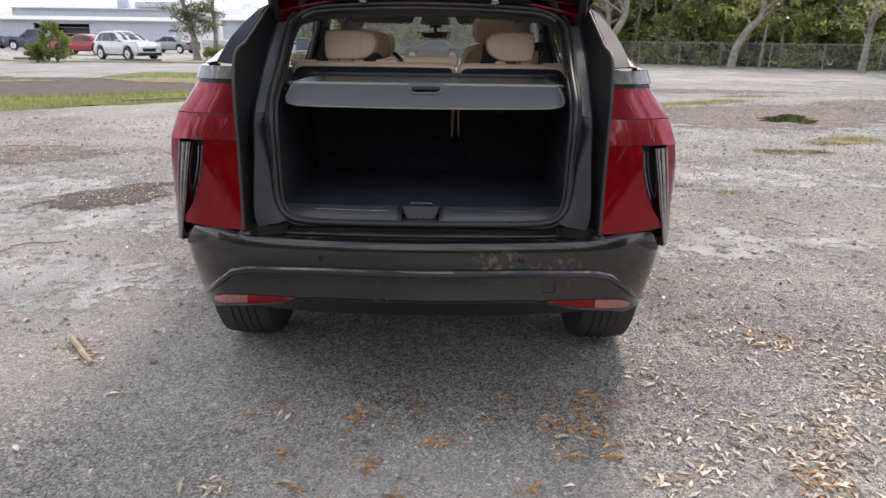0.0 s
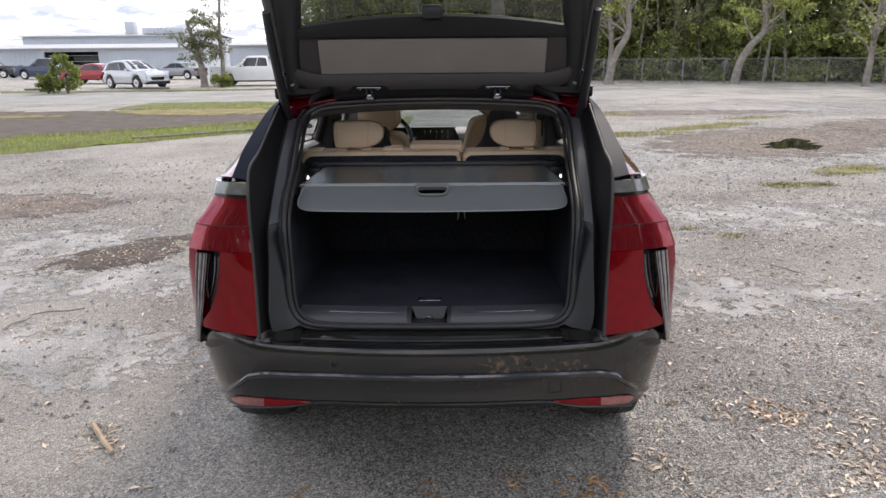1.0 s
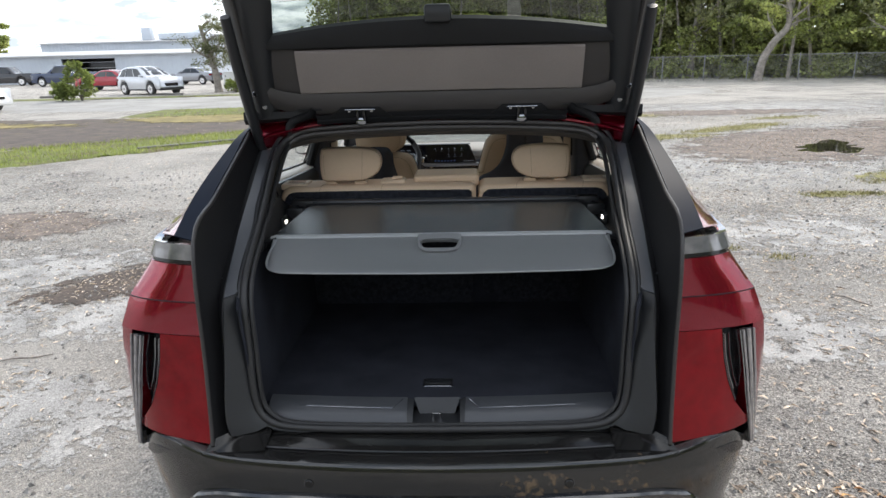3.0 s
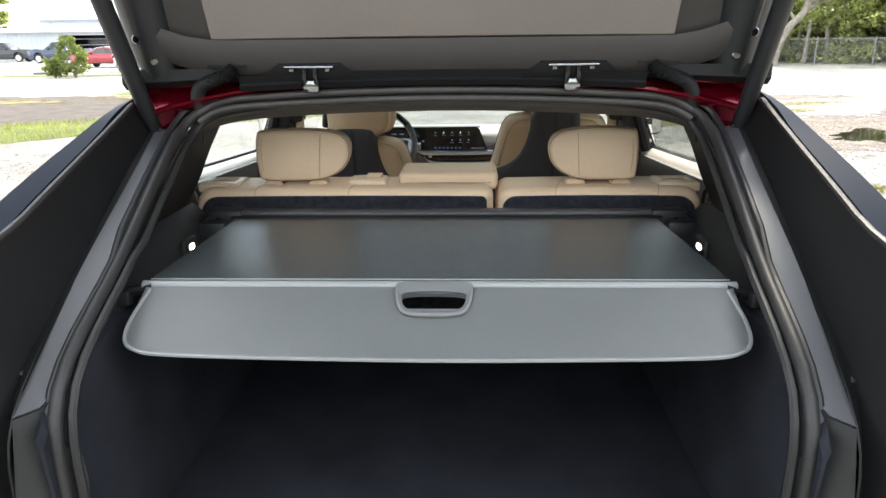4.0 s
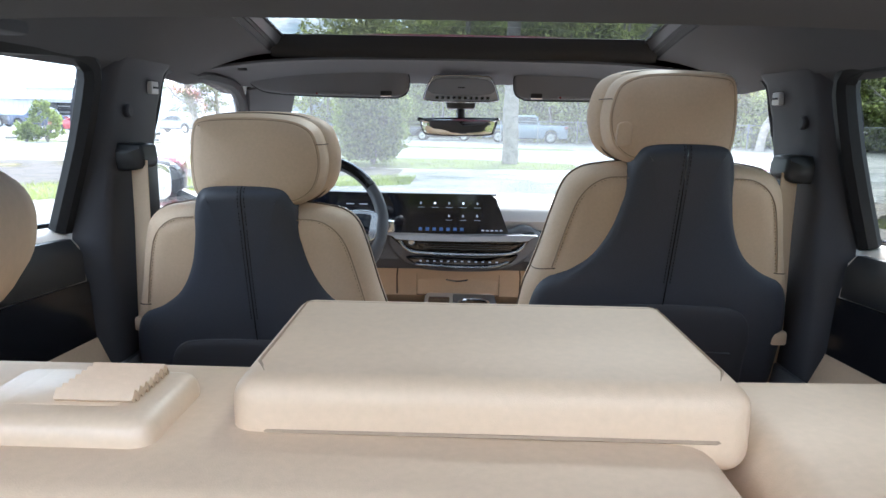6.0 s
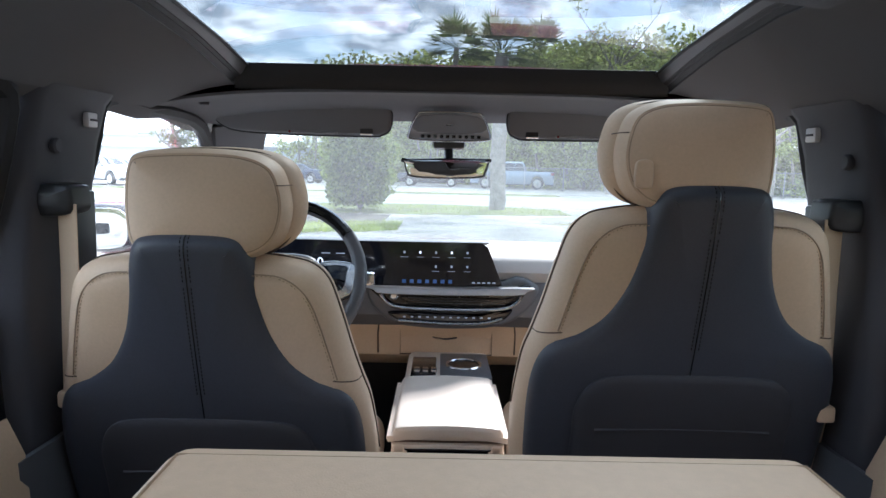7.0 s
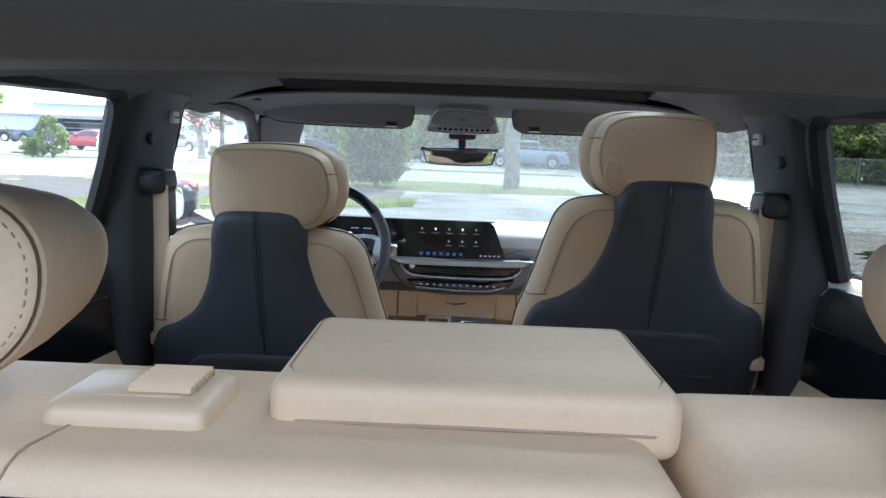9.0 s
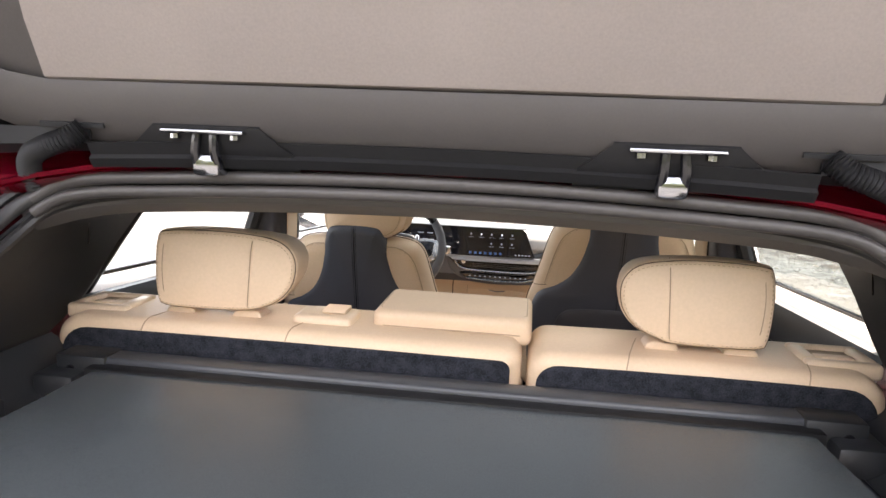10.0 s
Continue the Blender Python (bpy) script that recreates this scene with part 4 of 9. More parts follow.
def flank(y0, y1, s, gap=0.003, n=None):
    n = n or max(6, int((y1 - y0) / 0.06))
    lines = []
    for k in range(n + 1):
        y = y0 + gap + (y1 - y0 - 2 * gap) * k / n
        w, top, lo = interp(y, SIDE_W), interp(y, BELT), flank_low(y)
        row = []
        for f, dx in ((0, -0.045), (0.12, -0.012), (0.35, 0.0), (0.6, -0.004), (0.76, -0.012), (0.86, -0.04), (0.94, -0.085), (1.0, -0.125)):
            row.append((s * (w + dx - (0.06 * f ** 3 * max(0, 1 - (y - 0.65) / 0.6) if y < 1.25 else 0)), y, lo + (top - lo) * f))
        lines.append(row)
    return sheet(lines, 0.006)


for s in (1, -1):
    part("rear_wing", flank(0.655, 1.32, s, 0.0), RED, car)
    rd = part("rear_door", flank(1.32, 2.28, s), RED, car, "red rear door")
    fd = part("front_door", flank(2.28, 3.36, s), RED, car, "red front door")
    part("front_wing", flank(3.36, 4.75, s), RED, car)
    for d, y in ((rd, 1.45), (fd, 2.42)):
        part("door_handle", rbox(min(s * 0.945, s * 0.962), max(s * 0.945, s * 0.962), y, y + 0.20, 1.02, 1.045, 0.006), RED, d)
    for y in (AXLE_R, AXLE_F):
        wh = part("wheel", disc((s * 0.955 if s < 0 else 0.735, y, WHEEL_R), 0.27, 0.22, "x", 32, bevel=0.02), CHROME, car, "large dark wheel with a wide tyre")
        prof = [(0.705, 0.27), (0.700, 0.345), (0.715, 0.376), (0.745, WHEEL_R), (0.90, WHEEL_R), (0.945, 0.378), (0.965, 0.345), (0.960, 0.27)]
        part("tyre", rings([[(s * x, y + r * math.cos(a), WHEEL_R + r * math.sin(a)) for x, r in prof] for a in [2 * math.pi * k / 48 for k in range(48)]] + [[(s * x, y + r, WHEEL_R) for x, r in prof]], False), TYRE, wh, "black road tyre", 30)
        tr_bm = bmesh.new()
        for gx in (0.770, 0.805, 0.840, 0.875):
            tube([(s * gx, y + (WHEEL_R - 0.001) * math.cos(a), WHEEL_R + (WHEEL_R - 0.001) * math.sin(a)) for a in [2 * math.pi * k / 48 for k in range(48)]], 0.0045, 5, tr_bm, True)
        part("tread_groove", tr_bm, LAMPBLACK, wh)
        rim = bmesh.new()
        for k in range(10):
            a = 2 * math.pi * k / 10
            tube([(s * 0.962, y + r * math.cos(a), WHEEL_R + r * math.sin(a)) for r in (0.05, 0.15, 0.262)], [0.018, 0.013, 0.016], 6, rim)
        part("rim", rim, SILVER, wh, "silver spoked rim")
    # arch liners, mirrors, glass, pillars
    for y in (AXLE_R, AXLE_F):
        part("arch_liner", sheet([[(s * x, y + 0.44 * math.cos(a), 0.385 + 0.44 * math.sin(a)) for a in [math.pi * k / 16 for k in range(17)]] for x in (0.62, 0.935)], 0.004), GUTTER, car)
    mir = part("door_mirror", pillow([(s * 0.945, 1.180), (s * 1.065, 1.170), (s * 1.088, 1.21), (s * 1.080, 1.298), (s * 1.00, 1.312), (s * 0.938, 1.300), (s * 0.925, 1.24)], 3.05, 3.17, 0.03), GLOSSBLACK, car, "gloss black door mirror with a red cap")
    part("mirror_cap", pillow([(s * 0.95, 1.166), (s * 1.065, 1.163), (s * 1.096, 1.21), (s * 1.088, 1.303), (s * 1.00, 1.318), (s * 0.93, 1.303)], 3.09, 3.19, 0.03), RED, mir)
    part("mirror_glass", pillow([(s * 0.952, 1.190), (s * 1.058, 1.182), (s * 1.076, 1.214), (s * 1.070, 1.290), (s * 1.00, 1.302), (s * 0.946, 1.292), (s * 0.935, 1.24)], 3.0445, 3.052, 0.001, lambda z: 0.0, 0.0), MIRROR, mir)
    part("mirror_foot", tube([(s * 0.86, 3.16, 1.15), (s * 0.95, 3.12, 1.20)], 0.025, 8), PLASTIC, mir)
    roof_edge = [(1.30, 0.672, 1.575), (2.0, 0.672, 1.60), (2.6, 0.665, 1.60), (3.0, 0.64, 1.555), (3.3, 0.70, 1.36)]

    def win(y0, y1, s=s):
        lines = []
        for k in range(9):
            y = y0 + (y1 - y0) * k / 8
            bx, bz = interp(y, SIDE_W) - 0.135, interp(y, BELT)
            tx, tz = interp(y, [(r[0], r[1]) for r in roof_edge]), interp(y, [(r[0], r[2]) for r in roof_edge])
            lines.append([(s * (bx + (tx - bx) * f + 0.02 * math.sin(math.pi * f)), y, bz + (tz - bz) * f) for f in (0, 0.25, 0.5, 0.75, 1)])
        return sheet(lines)
    for nm, y0, y1, par in (("rear_window", 1.36, 2.20, rd), ("front_window", 2.34, 3.30, fd)):
        g = part("window", win(y0, y1), TINTED if nm == "rear_window" and s > 0 else GLASS, par, "side window pane")
        g.visible_shadow = False
    for y0, y1, par in ((1.34, 2.24, rd), (2.32, 3.28, fd)):
        ys_ = [y0 + (y1 - y0) * k / 8 for k in range(9)]
        card = [[(s * (interp(y, SIDE_W) - dx), y, interp(y, BELT) + dz) for y in ys_] for dx, dz in ((0.142, 0.010), (0.165, 0.014), (0.200, 0.004), (0.222, -0.022), (0.232, -0.09), (0.238, -0.30), (0.225, -0.60))]
        part("door_card", sheet(card, 0.004), CREAMLIT, par, "cream inner door lining, coloured as brightly lit")
        part("belt_strip", tube([(s * (interp(y, SIDE_W) - 0.143), y, interp(y, BELT) + 0.016) for y in ys_], 0.0055, 6), LAMPBLACK, par)
    part("pillar_cover", sheet([[(s * (interp(y, SIDE_W) - 0.132), y, interp(y, BELT)) for y in (2.20, 2.27, 2.34)], [(s * 0.755, y, 1.42) for y in (2.20, 2.27, 2.34)], [(s * 0.675, y, 1.60) for y in (2.20, 2.27, 2.34)]], 0.006), GLOSSBLACK, car)
    part("roof_rail", tube(smooth_line([(s * x, y, z + 0.004) for y, x, z in [(0.95, 0.70, 1.565), *roof_edge[:4]]], 4), 0.014, 8), GLOSSBLACK, car)
    part("windscreen_pillar", tube(smooth_line([(s * 0.655, 2.93, 1.575), (s * 0.69, 3.15, 1.46), (s * 0.735, 3.36, 1.30), (s * 0.79, 3.55, 1.14)], 4), 0.030, 8), GLOSSBLACK, car)

# roof with its opening, bonnet, windscreen, nose


def roof_z(x, y):
    return interp(y, [(0.93, 1.585), (1.3, 1.648), (1.6, 1.694), (1.8, 1.712), (2.1, 1.720), (2.4, 1.697), (2.6, 1.664), (2.8, 1.63), (3.0, 1.578)]) - interp(y, [(2.4, 0.07), (2.7, 0.045)]) * (abs(x) / 0.67) ** 3


roof = part("roof", sheet([[(x, y, roof_z(x, y)) for x in [-0.675 + 1.35 * k / 20 for k in range(21)]] for y in [0.94, 1.1, 1.25, 1.36]], 0.006), RED, car, "red roof with a glass panel")
part("roof_front", sheet([[(x, y, roof_z(x, y)) for x in [-0.66 + 1.32 * k / 20 for k in range(21)]] for y in [2.60, 2.7, 2.8, 2.9, 3.0]], 0.006), RED, roof)
for s in (1, -1):
    part("roof_side", sheet([[(s * x, y, roof_z(x, y)) for x in (0.46, 0.54, 0.60, 0.675)] for y in [1.36, 1.66, 1.9, 2.1, 2.3, 2.6]], 0.006), RED, roof)
rg = part("roof_glass", sheet([[(x, y, roof_z(x, y) - 0.004) for x in [-0.46 + 0.92 * k / 10 for k in range(11)]] for y in [1.36, 1.66, 1.9, 2.1, 2.3, 2.6]]), ROOFGLASS, roof, "tinted roof glass")
ws_lines = []
for f in (0, 0.2, 0.4, 0.6, 0.8, 1.0):
    row = []
    for k in range(13):
        u = -1 + k / 6
        x = u * (0.635 + 0.125 * f)
        y = 3.005 + 0.53 * f - 0.05 * u * u + 0.06 * f * (1 - u * u)
        z = 1.578 - 0.43 * f - 0.012 * u * u + 0.02 * math.sin(math.pi * f)
        row.append((x, y, z))
    ws_lines.append(row)
ws = part("windscreen", sheet(ws_lines), WINDSHIELD, car, "dusty windscreen with dried droplets")
ws.visible_shadow = False
bon = []
for y in [3.56, 3.7, 3.9, 4.1, 4.3, 4.5, 4.66, 4.75]:
    w = interp(y, SIDE_W) - 0.06
    z0 = interp(y, [(3.5, 1.125), (4.0, 1.075), (4.4, 0.99), (4.66, 0.90), (4.75, 0.82)])
    bon.append([(w * u, y + 0.08 * (1 - u * u) * (y - 3.5) / 1.25, z0 - 0.03 * abs(u) ** 4) for u in [-1 + k / 8 for k in range(17)]])
part("bonnet", sheet(bon, 0.008), RED, car, "red bonnet")
nose = []
for z, dy in ((0.82, 0.0), (0.70, 0.04), (0.55, 0.05), (0.42, 0.03), (0.30, -0.04)):
    nose.append([(0.66 * u, 4.75 + dy + 0.08 * (1 - u * u), z) for u in [-1 + k / 8 for k in range(17)]])
part("nose", sheet(nose, 0.008), GLOSSBLACK, car, "gloss black front panel")

# tailgate, swung up: s runs from the hinges along it, d is its depth away from the cabin
gate = part("tailgate", rbox(-0.36, 0.36, 0.955, 0.975, 1.592, 1.604, 0.004), GUTTER, car, "open tailgate with dark inner trim")
HY, HZ, DY, DZ = 0.955, 1.592, -0.345, 0.939


def gp(x, a, d=0.0):
    """A point on the tailgate: across, along, and outwards (up and ahead)."""
    return (x, HY + DY * a + DZ * d, HZ + DZ * a - DY * d)


def gsheet(rows, thick=0.0):
    return sheet([[gp(*p) for p in r] for r in rows], thick)


GW = [(0.0, 0.690), (0.05, 0.705), (0.25, 0.715), (0.55, 0.735), (0.86, 0.745), (0.95, 0.76)]
us = [-1 + k / 12 for k in range(25)]
# inner frame: hinge beam, side frames, lower beam
part("hinge_beam", gsheet([[(u * (interp(a, GW) * 0.985 - 0.03), a + 0.06 * max(0.0, abs(u) - 0.72) ** 2 / 0.0784, d) for u in us] for a, d in ((0.0, 0.02), (0.012, -0.003), (0.03, -0.010), (0.07, -0.012), (0.087, -0.004))], 0.006), GATEDARK, gate, "dark moulded hinge beam")
part("inner_panel", gsheet([[(u * 0.498, a, d - 0.006 * u * u) for u in us] for a, d in ((0.088, 0.0), (0.094, -0.007), (0.165, -0.012), (0.24, -0.008), (0.246, 0.0))], 0.006), GATETRIM, gate, "grey-brown moulded trim panel")
part("panel_recess", gsheet([[(u * 0.64, a, 0.010) for u in us] for a in (0.06, 0.26)], 0.004), GATEDARK, gate)
arc = lambda u: 0.345 - 0.055 * u * u
part("upper_beam", gsheet([[(u * (0.625 - 0.005 * f), 0.249 + (arc(u) - 0.249) * f, d) for u in us] for f, d in ((0, 0.0), (0.1, -0.010), (0.6, -0.008), (0.95, 0.006), (1.0, 0.03))], 0.006), GUTTER, gate)
for s in (1, -1):
    rows = []
    for a in (0.0, 0.05, 0.10, 0.18, 0.26, 0.40, 0.55, 0.70, 0.86):
        w = interp(a, GW)
        wi = interp(a, [(0, 0.60), (0.24, 0.59), (0.30, 0.560), (0.86, 0.56)])
        rows.append([(s * (wi + (w - wi) * f), a, d) for f, d in ((0, 0.02), (0.06, 0.0), (0.25, -0.016), (0.5, -0.018), (0.72, -0.004), (0.9, 0.02), (1.0, 0.05))])
    fr = part("side_frame", gsheet(rows, 0.006), PLASTIC, gate)
    part("side_skin", gsheet([[(s * interp(a, GW), a, 0.05), (s * (interp(a, GW) - 0.01), a, 0.075), (s * (interp(a, GW) - 0.10), a, 0.082)] for a in (0.0, 0.2, 0.4, 0.6, 0.86)], 0.004), RED, gate)
    for a, x in ((0.05, 0.635), (0.10, 0.66)):
        part("bolt", disc(gp(s * x, a, -0.024), 0.010, 0.010, "y", 10, bevel=0.002), CHROME, gate)
    part("edge_seal", tube([gp(s * (interp(a, GW) - 0.05), a, -0.015) for a in (0.0, 0.1, 0.25, 0.4, 0.55, 0.7, 0.85)], 0.008, 6), RUBBER, gate)
    strut = part("gas_strut", tube([(s * 0.672, 0.955, 1.478), (s * 0.678, 0.885, 1.62), (s * 0.683, 0.80, 1.79), (s * 0.680, 0.725, 1.93)], [0.017, 0.020, 0.020, 0.017], 12), PLASTIC, car, "black power strut of the tailgate")
    part("strut_socket", disc((s * 0.668, 0.945, 1.470), 0.017, 0.03, "y", 12, bevel=0.004), PLASTIC, strut)
    hg = part("hinge", rbox(s * 0.290 - 0.018, s * 0.290 + 0.018, 0.922, 0.975, 1.558, 1.586, 0.006), CHROME, car, "metal tailgate hinge")
    for dx in (-0.014, 0.014):
        part("hinge_arm", tube([(s * 0.290 + dx, 0.932, 1.568), (s * 0.290 + dx * 0.9, 0.922, 1.590), (s * 0.290 + dx * 0.8, 0.926, 1.614)], 0.0065, 8), LAMPBLACK, hg)
    part("hinge_plate", rbox(s * 0.290 - 0.055, s * 0.290 + 0.055, 0.912, 0.945, 1.612, 1.617, 0.002), CHROME, hg)
    for dx in (-0.04, 0.04):
        part("hinge_bolt", disc((s * 0.290 + dx, 0.925, 1.605), 0.007, 0.006, "z", 8), CHROME, hg)
    part("hinge_pad", gsheet([[(s * 0.290 + w_ * u, a, d) for u in (-1, -0.6, 0, 0.6, 1)] for a, d, w_ in ((-0.024, -0.010, 0.115), (0.004, -0.020, 0.112), (0.020, -0.022, 0.092), (0.038, -0.020, 0.072), (0.042, -0.008, 0.070))], 0.004), GUTTER, gate)
    hose = bmesh.new()
    path = smooth_line([(s * 0.462, 0.930, 1.612), (s * 0.480, 0.920, 1.598), (s * 0.510, 0.920, 1.587), (s * 0.540, 0.932, 1.574), (s * 0.560, 0.952, 1.552), (s * 0.566, 0.975, 1.522)], 13)
    tube(path, [0.0130 if k % 2 else 0.0160 for k in range(len(path))], 10, hose)
    part("cable_boot", hose, GUTTER, car, "ribbed black cable boot", 30)
    part("boot_bracket", gsheet([[(s * x, a, -0.014) for x in (0.43, 0.47, 0.52)] for a in (0.03, 0.036)], 0.006), PLASTIC, gate)
RXX = [-0.70 + 1.4 * k / 28 for k in range(29)]
def roof_end(x):
    a = abs(x)
    return 1.002 - 0.35 * max(0, a - 0.45) ** 1.5, 1.556 - 0.02 * (x / 0.5) ** 2 - 0.9 * max(0, a - 0.45) ** 2
part("roof_end", sheet([[(x, roof_end(x)[0], roof_end(x)[1] - 0.01) for x in RXX], [(x, roof_end(x)[0] - 0.012, roof_end(x)[1] + 0.010) for x in RXX], [(x, 0.968 - 0.02 * (x / 0.7) ** 4, roof_z(x, 0.94) - 0.014) for x in RXX], [(x, 0.958 - 0.02 * (x / 0.7) ** 4, roof_z(x, 0.94) - 0.006) for x in RXX]], 0.004), RED, roof)
gg = part("rear_glass", gsheet([[(u * interp(a, [(0.28, 0.575), (0.86, 0.575)]), a + (arc(u) - 0.30) * (1 - f), 0.035 + 0.012 * (1 - u * u)) for u in us] for f, a in ((0, 0.30), (0.25, 0.44), (0.5, 0.58), (0.75, 0.72), (1, 0.87))]), TINTED, gate, "tinted rear window with heater lines")
part("gap_seal", sheet([[(x, y - 0.02 * (x / 0.5) ** 4, z - 0.010 * (x / 0.44) ** 2) for x in [-0.45 + 0.9 * k / 18 for k in range(19)]] for y, z in ((0.958, 1.5765), (0.944, 1.5755), (0.938, 1.584), (0.943, 1.589), (0.934, 1.606))], 0.003), GUTTER, car, "black rubber strip under the gate")
for s in (1, -1):
    gx = [0.40 + 0.32 * k / 12 for k in range(13)]
    part("spoiler_edge", sheet([[(s * x, 0.990 - 0.02 * (x / 0.7) ** 4, roof_z(x, 0.95) - 0.010) for x in gx], [(s * x, 0.998, (roof_z(x, 0.95) + 1.60) / 2) for x in gx], [(s * x, 0.985, 1.606) for x in gx]], 0.004), RED, gate)
    part("corner_trim", sheet([[(s * x, 0.936, 1.612) for x in gx[2:]], [(s * x, 0.934, 1.596 - 0.05 * (x - 0.45)) for x in gx[2:]], [(s * x, 0.946, 1.588 - 0.06 * (x - 0.45)) for x in gx[2:]], [(s * x, 0.972, 1.596) for x in gx[2:]]], 0.004), GUTTER, gate)
hl = bmesh.new()
for k in range(9):
    a = 0.40 + 0.05 * k
    tube([gp(0.545 * u, a + 0.02 * (1 - u * u), 0.033 + 0.012 * (1 - u * u)) for u in us[::3]], 0.0007, 4, hl)
part("heater_lines", hl, CHROME, gate)
part("brake_lamp", rbox(-0.045, 0.045, HY + DY * 0.36 - 0.02, HY + DY * 0.36 + 0.03, HZ + DZ * 0.36 - 0.03, HZ + DZ * 0.36 + 0.03, 0.012), PLASTIC, gate, "black camera housing")
part("skin_top", gsheet([[(u * 0.66, a, 0.055 + 0.02 * (1 - u * u)) for u in us] for a in (-0.03, 0.04, 0.14, 0.26)], 0.004), RED, gate)
# the lower half of the gate points back, away from the glass
def lower(x, b, h):
    return (x, HY + DY * 0.86 + 0.03 - b, HZ + DZ * 0.86 + h - 0.02 * b)
wl_tab = [(0, 0.74), (0.10, 0.76), (0.30, 0.78), (0.50, 0.79), (0.58, 0.77)]
part("inner_lining", sheet([[lower(u * interp(b, wl_tab) * 0.90, b, h) for u in us] for b, h in ((-0.03, 0.03), (0.02, 0.0), (0.2, -0.015), (0.42, -0.01), (0.50, 0.02))], 0.006), PLASTIC, gate, "black inner lining")
part("latch_housing", rbox(-0.055, 0.055, lower(0, 0.46, 0)[1], lower(0, 0.36, 0)[1], lower(0, 0, -0.06)[2], lower(0, 0, 0.02)[2], 0.012), PLASTIC, gate)
part("close_button", rbox(0.26, 0.31, lower(0, 0.44, 0)[1], lower(0, 0.40, 0)[1], lower(0, 0, -0.03)[2], lower(0, 0, -0.02)[2], 0.004), PLASTIC, gate)
part("outer_skin", sheet([[lower(u * interp(b, wl_tab), b, h + 0.02 * (1 - u * u)) for u in us] for b, h in ((0.60, -0.03), (0.585, 0.01), (0.56, 0.035), (0.45, 0.06), (0.30, 0.095), (0.12, 0.12), (-0.02, 0.10))], 0.006), RED, gate, "red painted gate skin")
pf = bmesh.new()
tube([lower(x, b, 0.135) for x, b in ((-0.16, 0.28), (0.16, 0.28), (0.16, 0.42), (-0.16, 0.42))], 0.006, 6, pf, True)
part("plate_frame", pf, SILVER, gate, "silver number plate frame, empty")

# ---- load space ----
floor_c = part("cargo_floor", sheet([[(x, y, 0.787) for x in [-0.55 + 0.11 * k for k in range(11)]] for y in (0.30, 0.5, 0.7, 0.9, 1.10, 1.18)], 0.02), CARPET, car, "black carpeted load floor")
part("handle_well", rbox(-0.058, 0.036, 0.388, 0.442, 0.787, 0.7886, 0.0006), GUTTER, floor_c)
part("floor_handle", rbox(-0.050, 0.028, 0.404, 0.432, 0.788, 0.7915, 0.0012), PLASTIC, floor_c)
part("floor_catch", tube([(-0.053, 0.389, 0.7895), (-0.047, 0.3875, 0.790), (0.025, 0.3875, 0.790), (0.031, 0.389, 0.7895)], 0.0014, 5), CHROME, floor_c)
# scuff plate in two halves, with the lock pocket between
SLOPE = ((0.302, 0.7975), (0.262, 0.7945), (0.238, 0.786), (0.216, 0.768), (0.210, 0.752))
def scuff_rows(xa, xb, pinch):
    return [[(xa + pinch * k / 4 + (xb - xa) * f, y + 0.020 * ((xa + (xb - xa) * f) / 0.45) ** 2, z) for f in [j / 8 for j in range(9)]] for k, (y, z) in enumerate(SLOPE)]
scuff = part("scuff_plate", sheet(scuff_rows(-0.52, -0.100, 0.006), 0.005), CASSETTE, car, "charcoal scuff plate with a lock pocket")
part("scuff_half", sheet(scuff_rows(0.078, 0.52, -0.006), 0.005), CASSETTE, scuff)
part("pocket_floor", rbox(-0.098, 0.078, 0.205, 0.300, 0.742, 0.757, 0.003), PLASTIC, scuff)
part("pocket_back", sheet([[(-0.080, 0.302, 0.797), (0.060, 0.302, 0.797)], [(-0.062, 0.276, 0.757), (0.044, 0.276, 0.757)]], 0.004), PLASTIC, scuff)
for e, xa, xb in ((1, -0.099, -0.080), (-1, 0.079, 0.060)):
    part("pocket_side", sheet([[(xa, 0.302, 0.797), (xa, 0.238, 0.786), (xa, 0.212, 0.756)], [(xb, 0.302, 0.790), (xb, 0.240, 0.770), (xb, 0.214, 0.756)]], 0.003), PLASTIC, scuff)
part("striker", tube([(-0.020, 0.236, 0.757), (-0.020, 0.236, 0.780), (0.002, 0.236, 0.780), (0.002, 0.236, 0.757)], 0.0035, 8), SILVER, scuff, "steel lock striker")
for x_ in (-0.36, -0.01, 0.345):
    part("tether_anchor", rbox(x_ - 0.014, x_ + 0.014, 1.112, 1.126, 1.070, 1.090, 0.004), PLASTIC, car)
    part("anchor_bar", tube([(x_ - 0.010, 1.110, 1.078), (x_ + 0.010, 1.110, 1.078)], 0.0025, 6), CHROME, car)
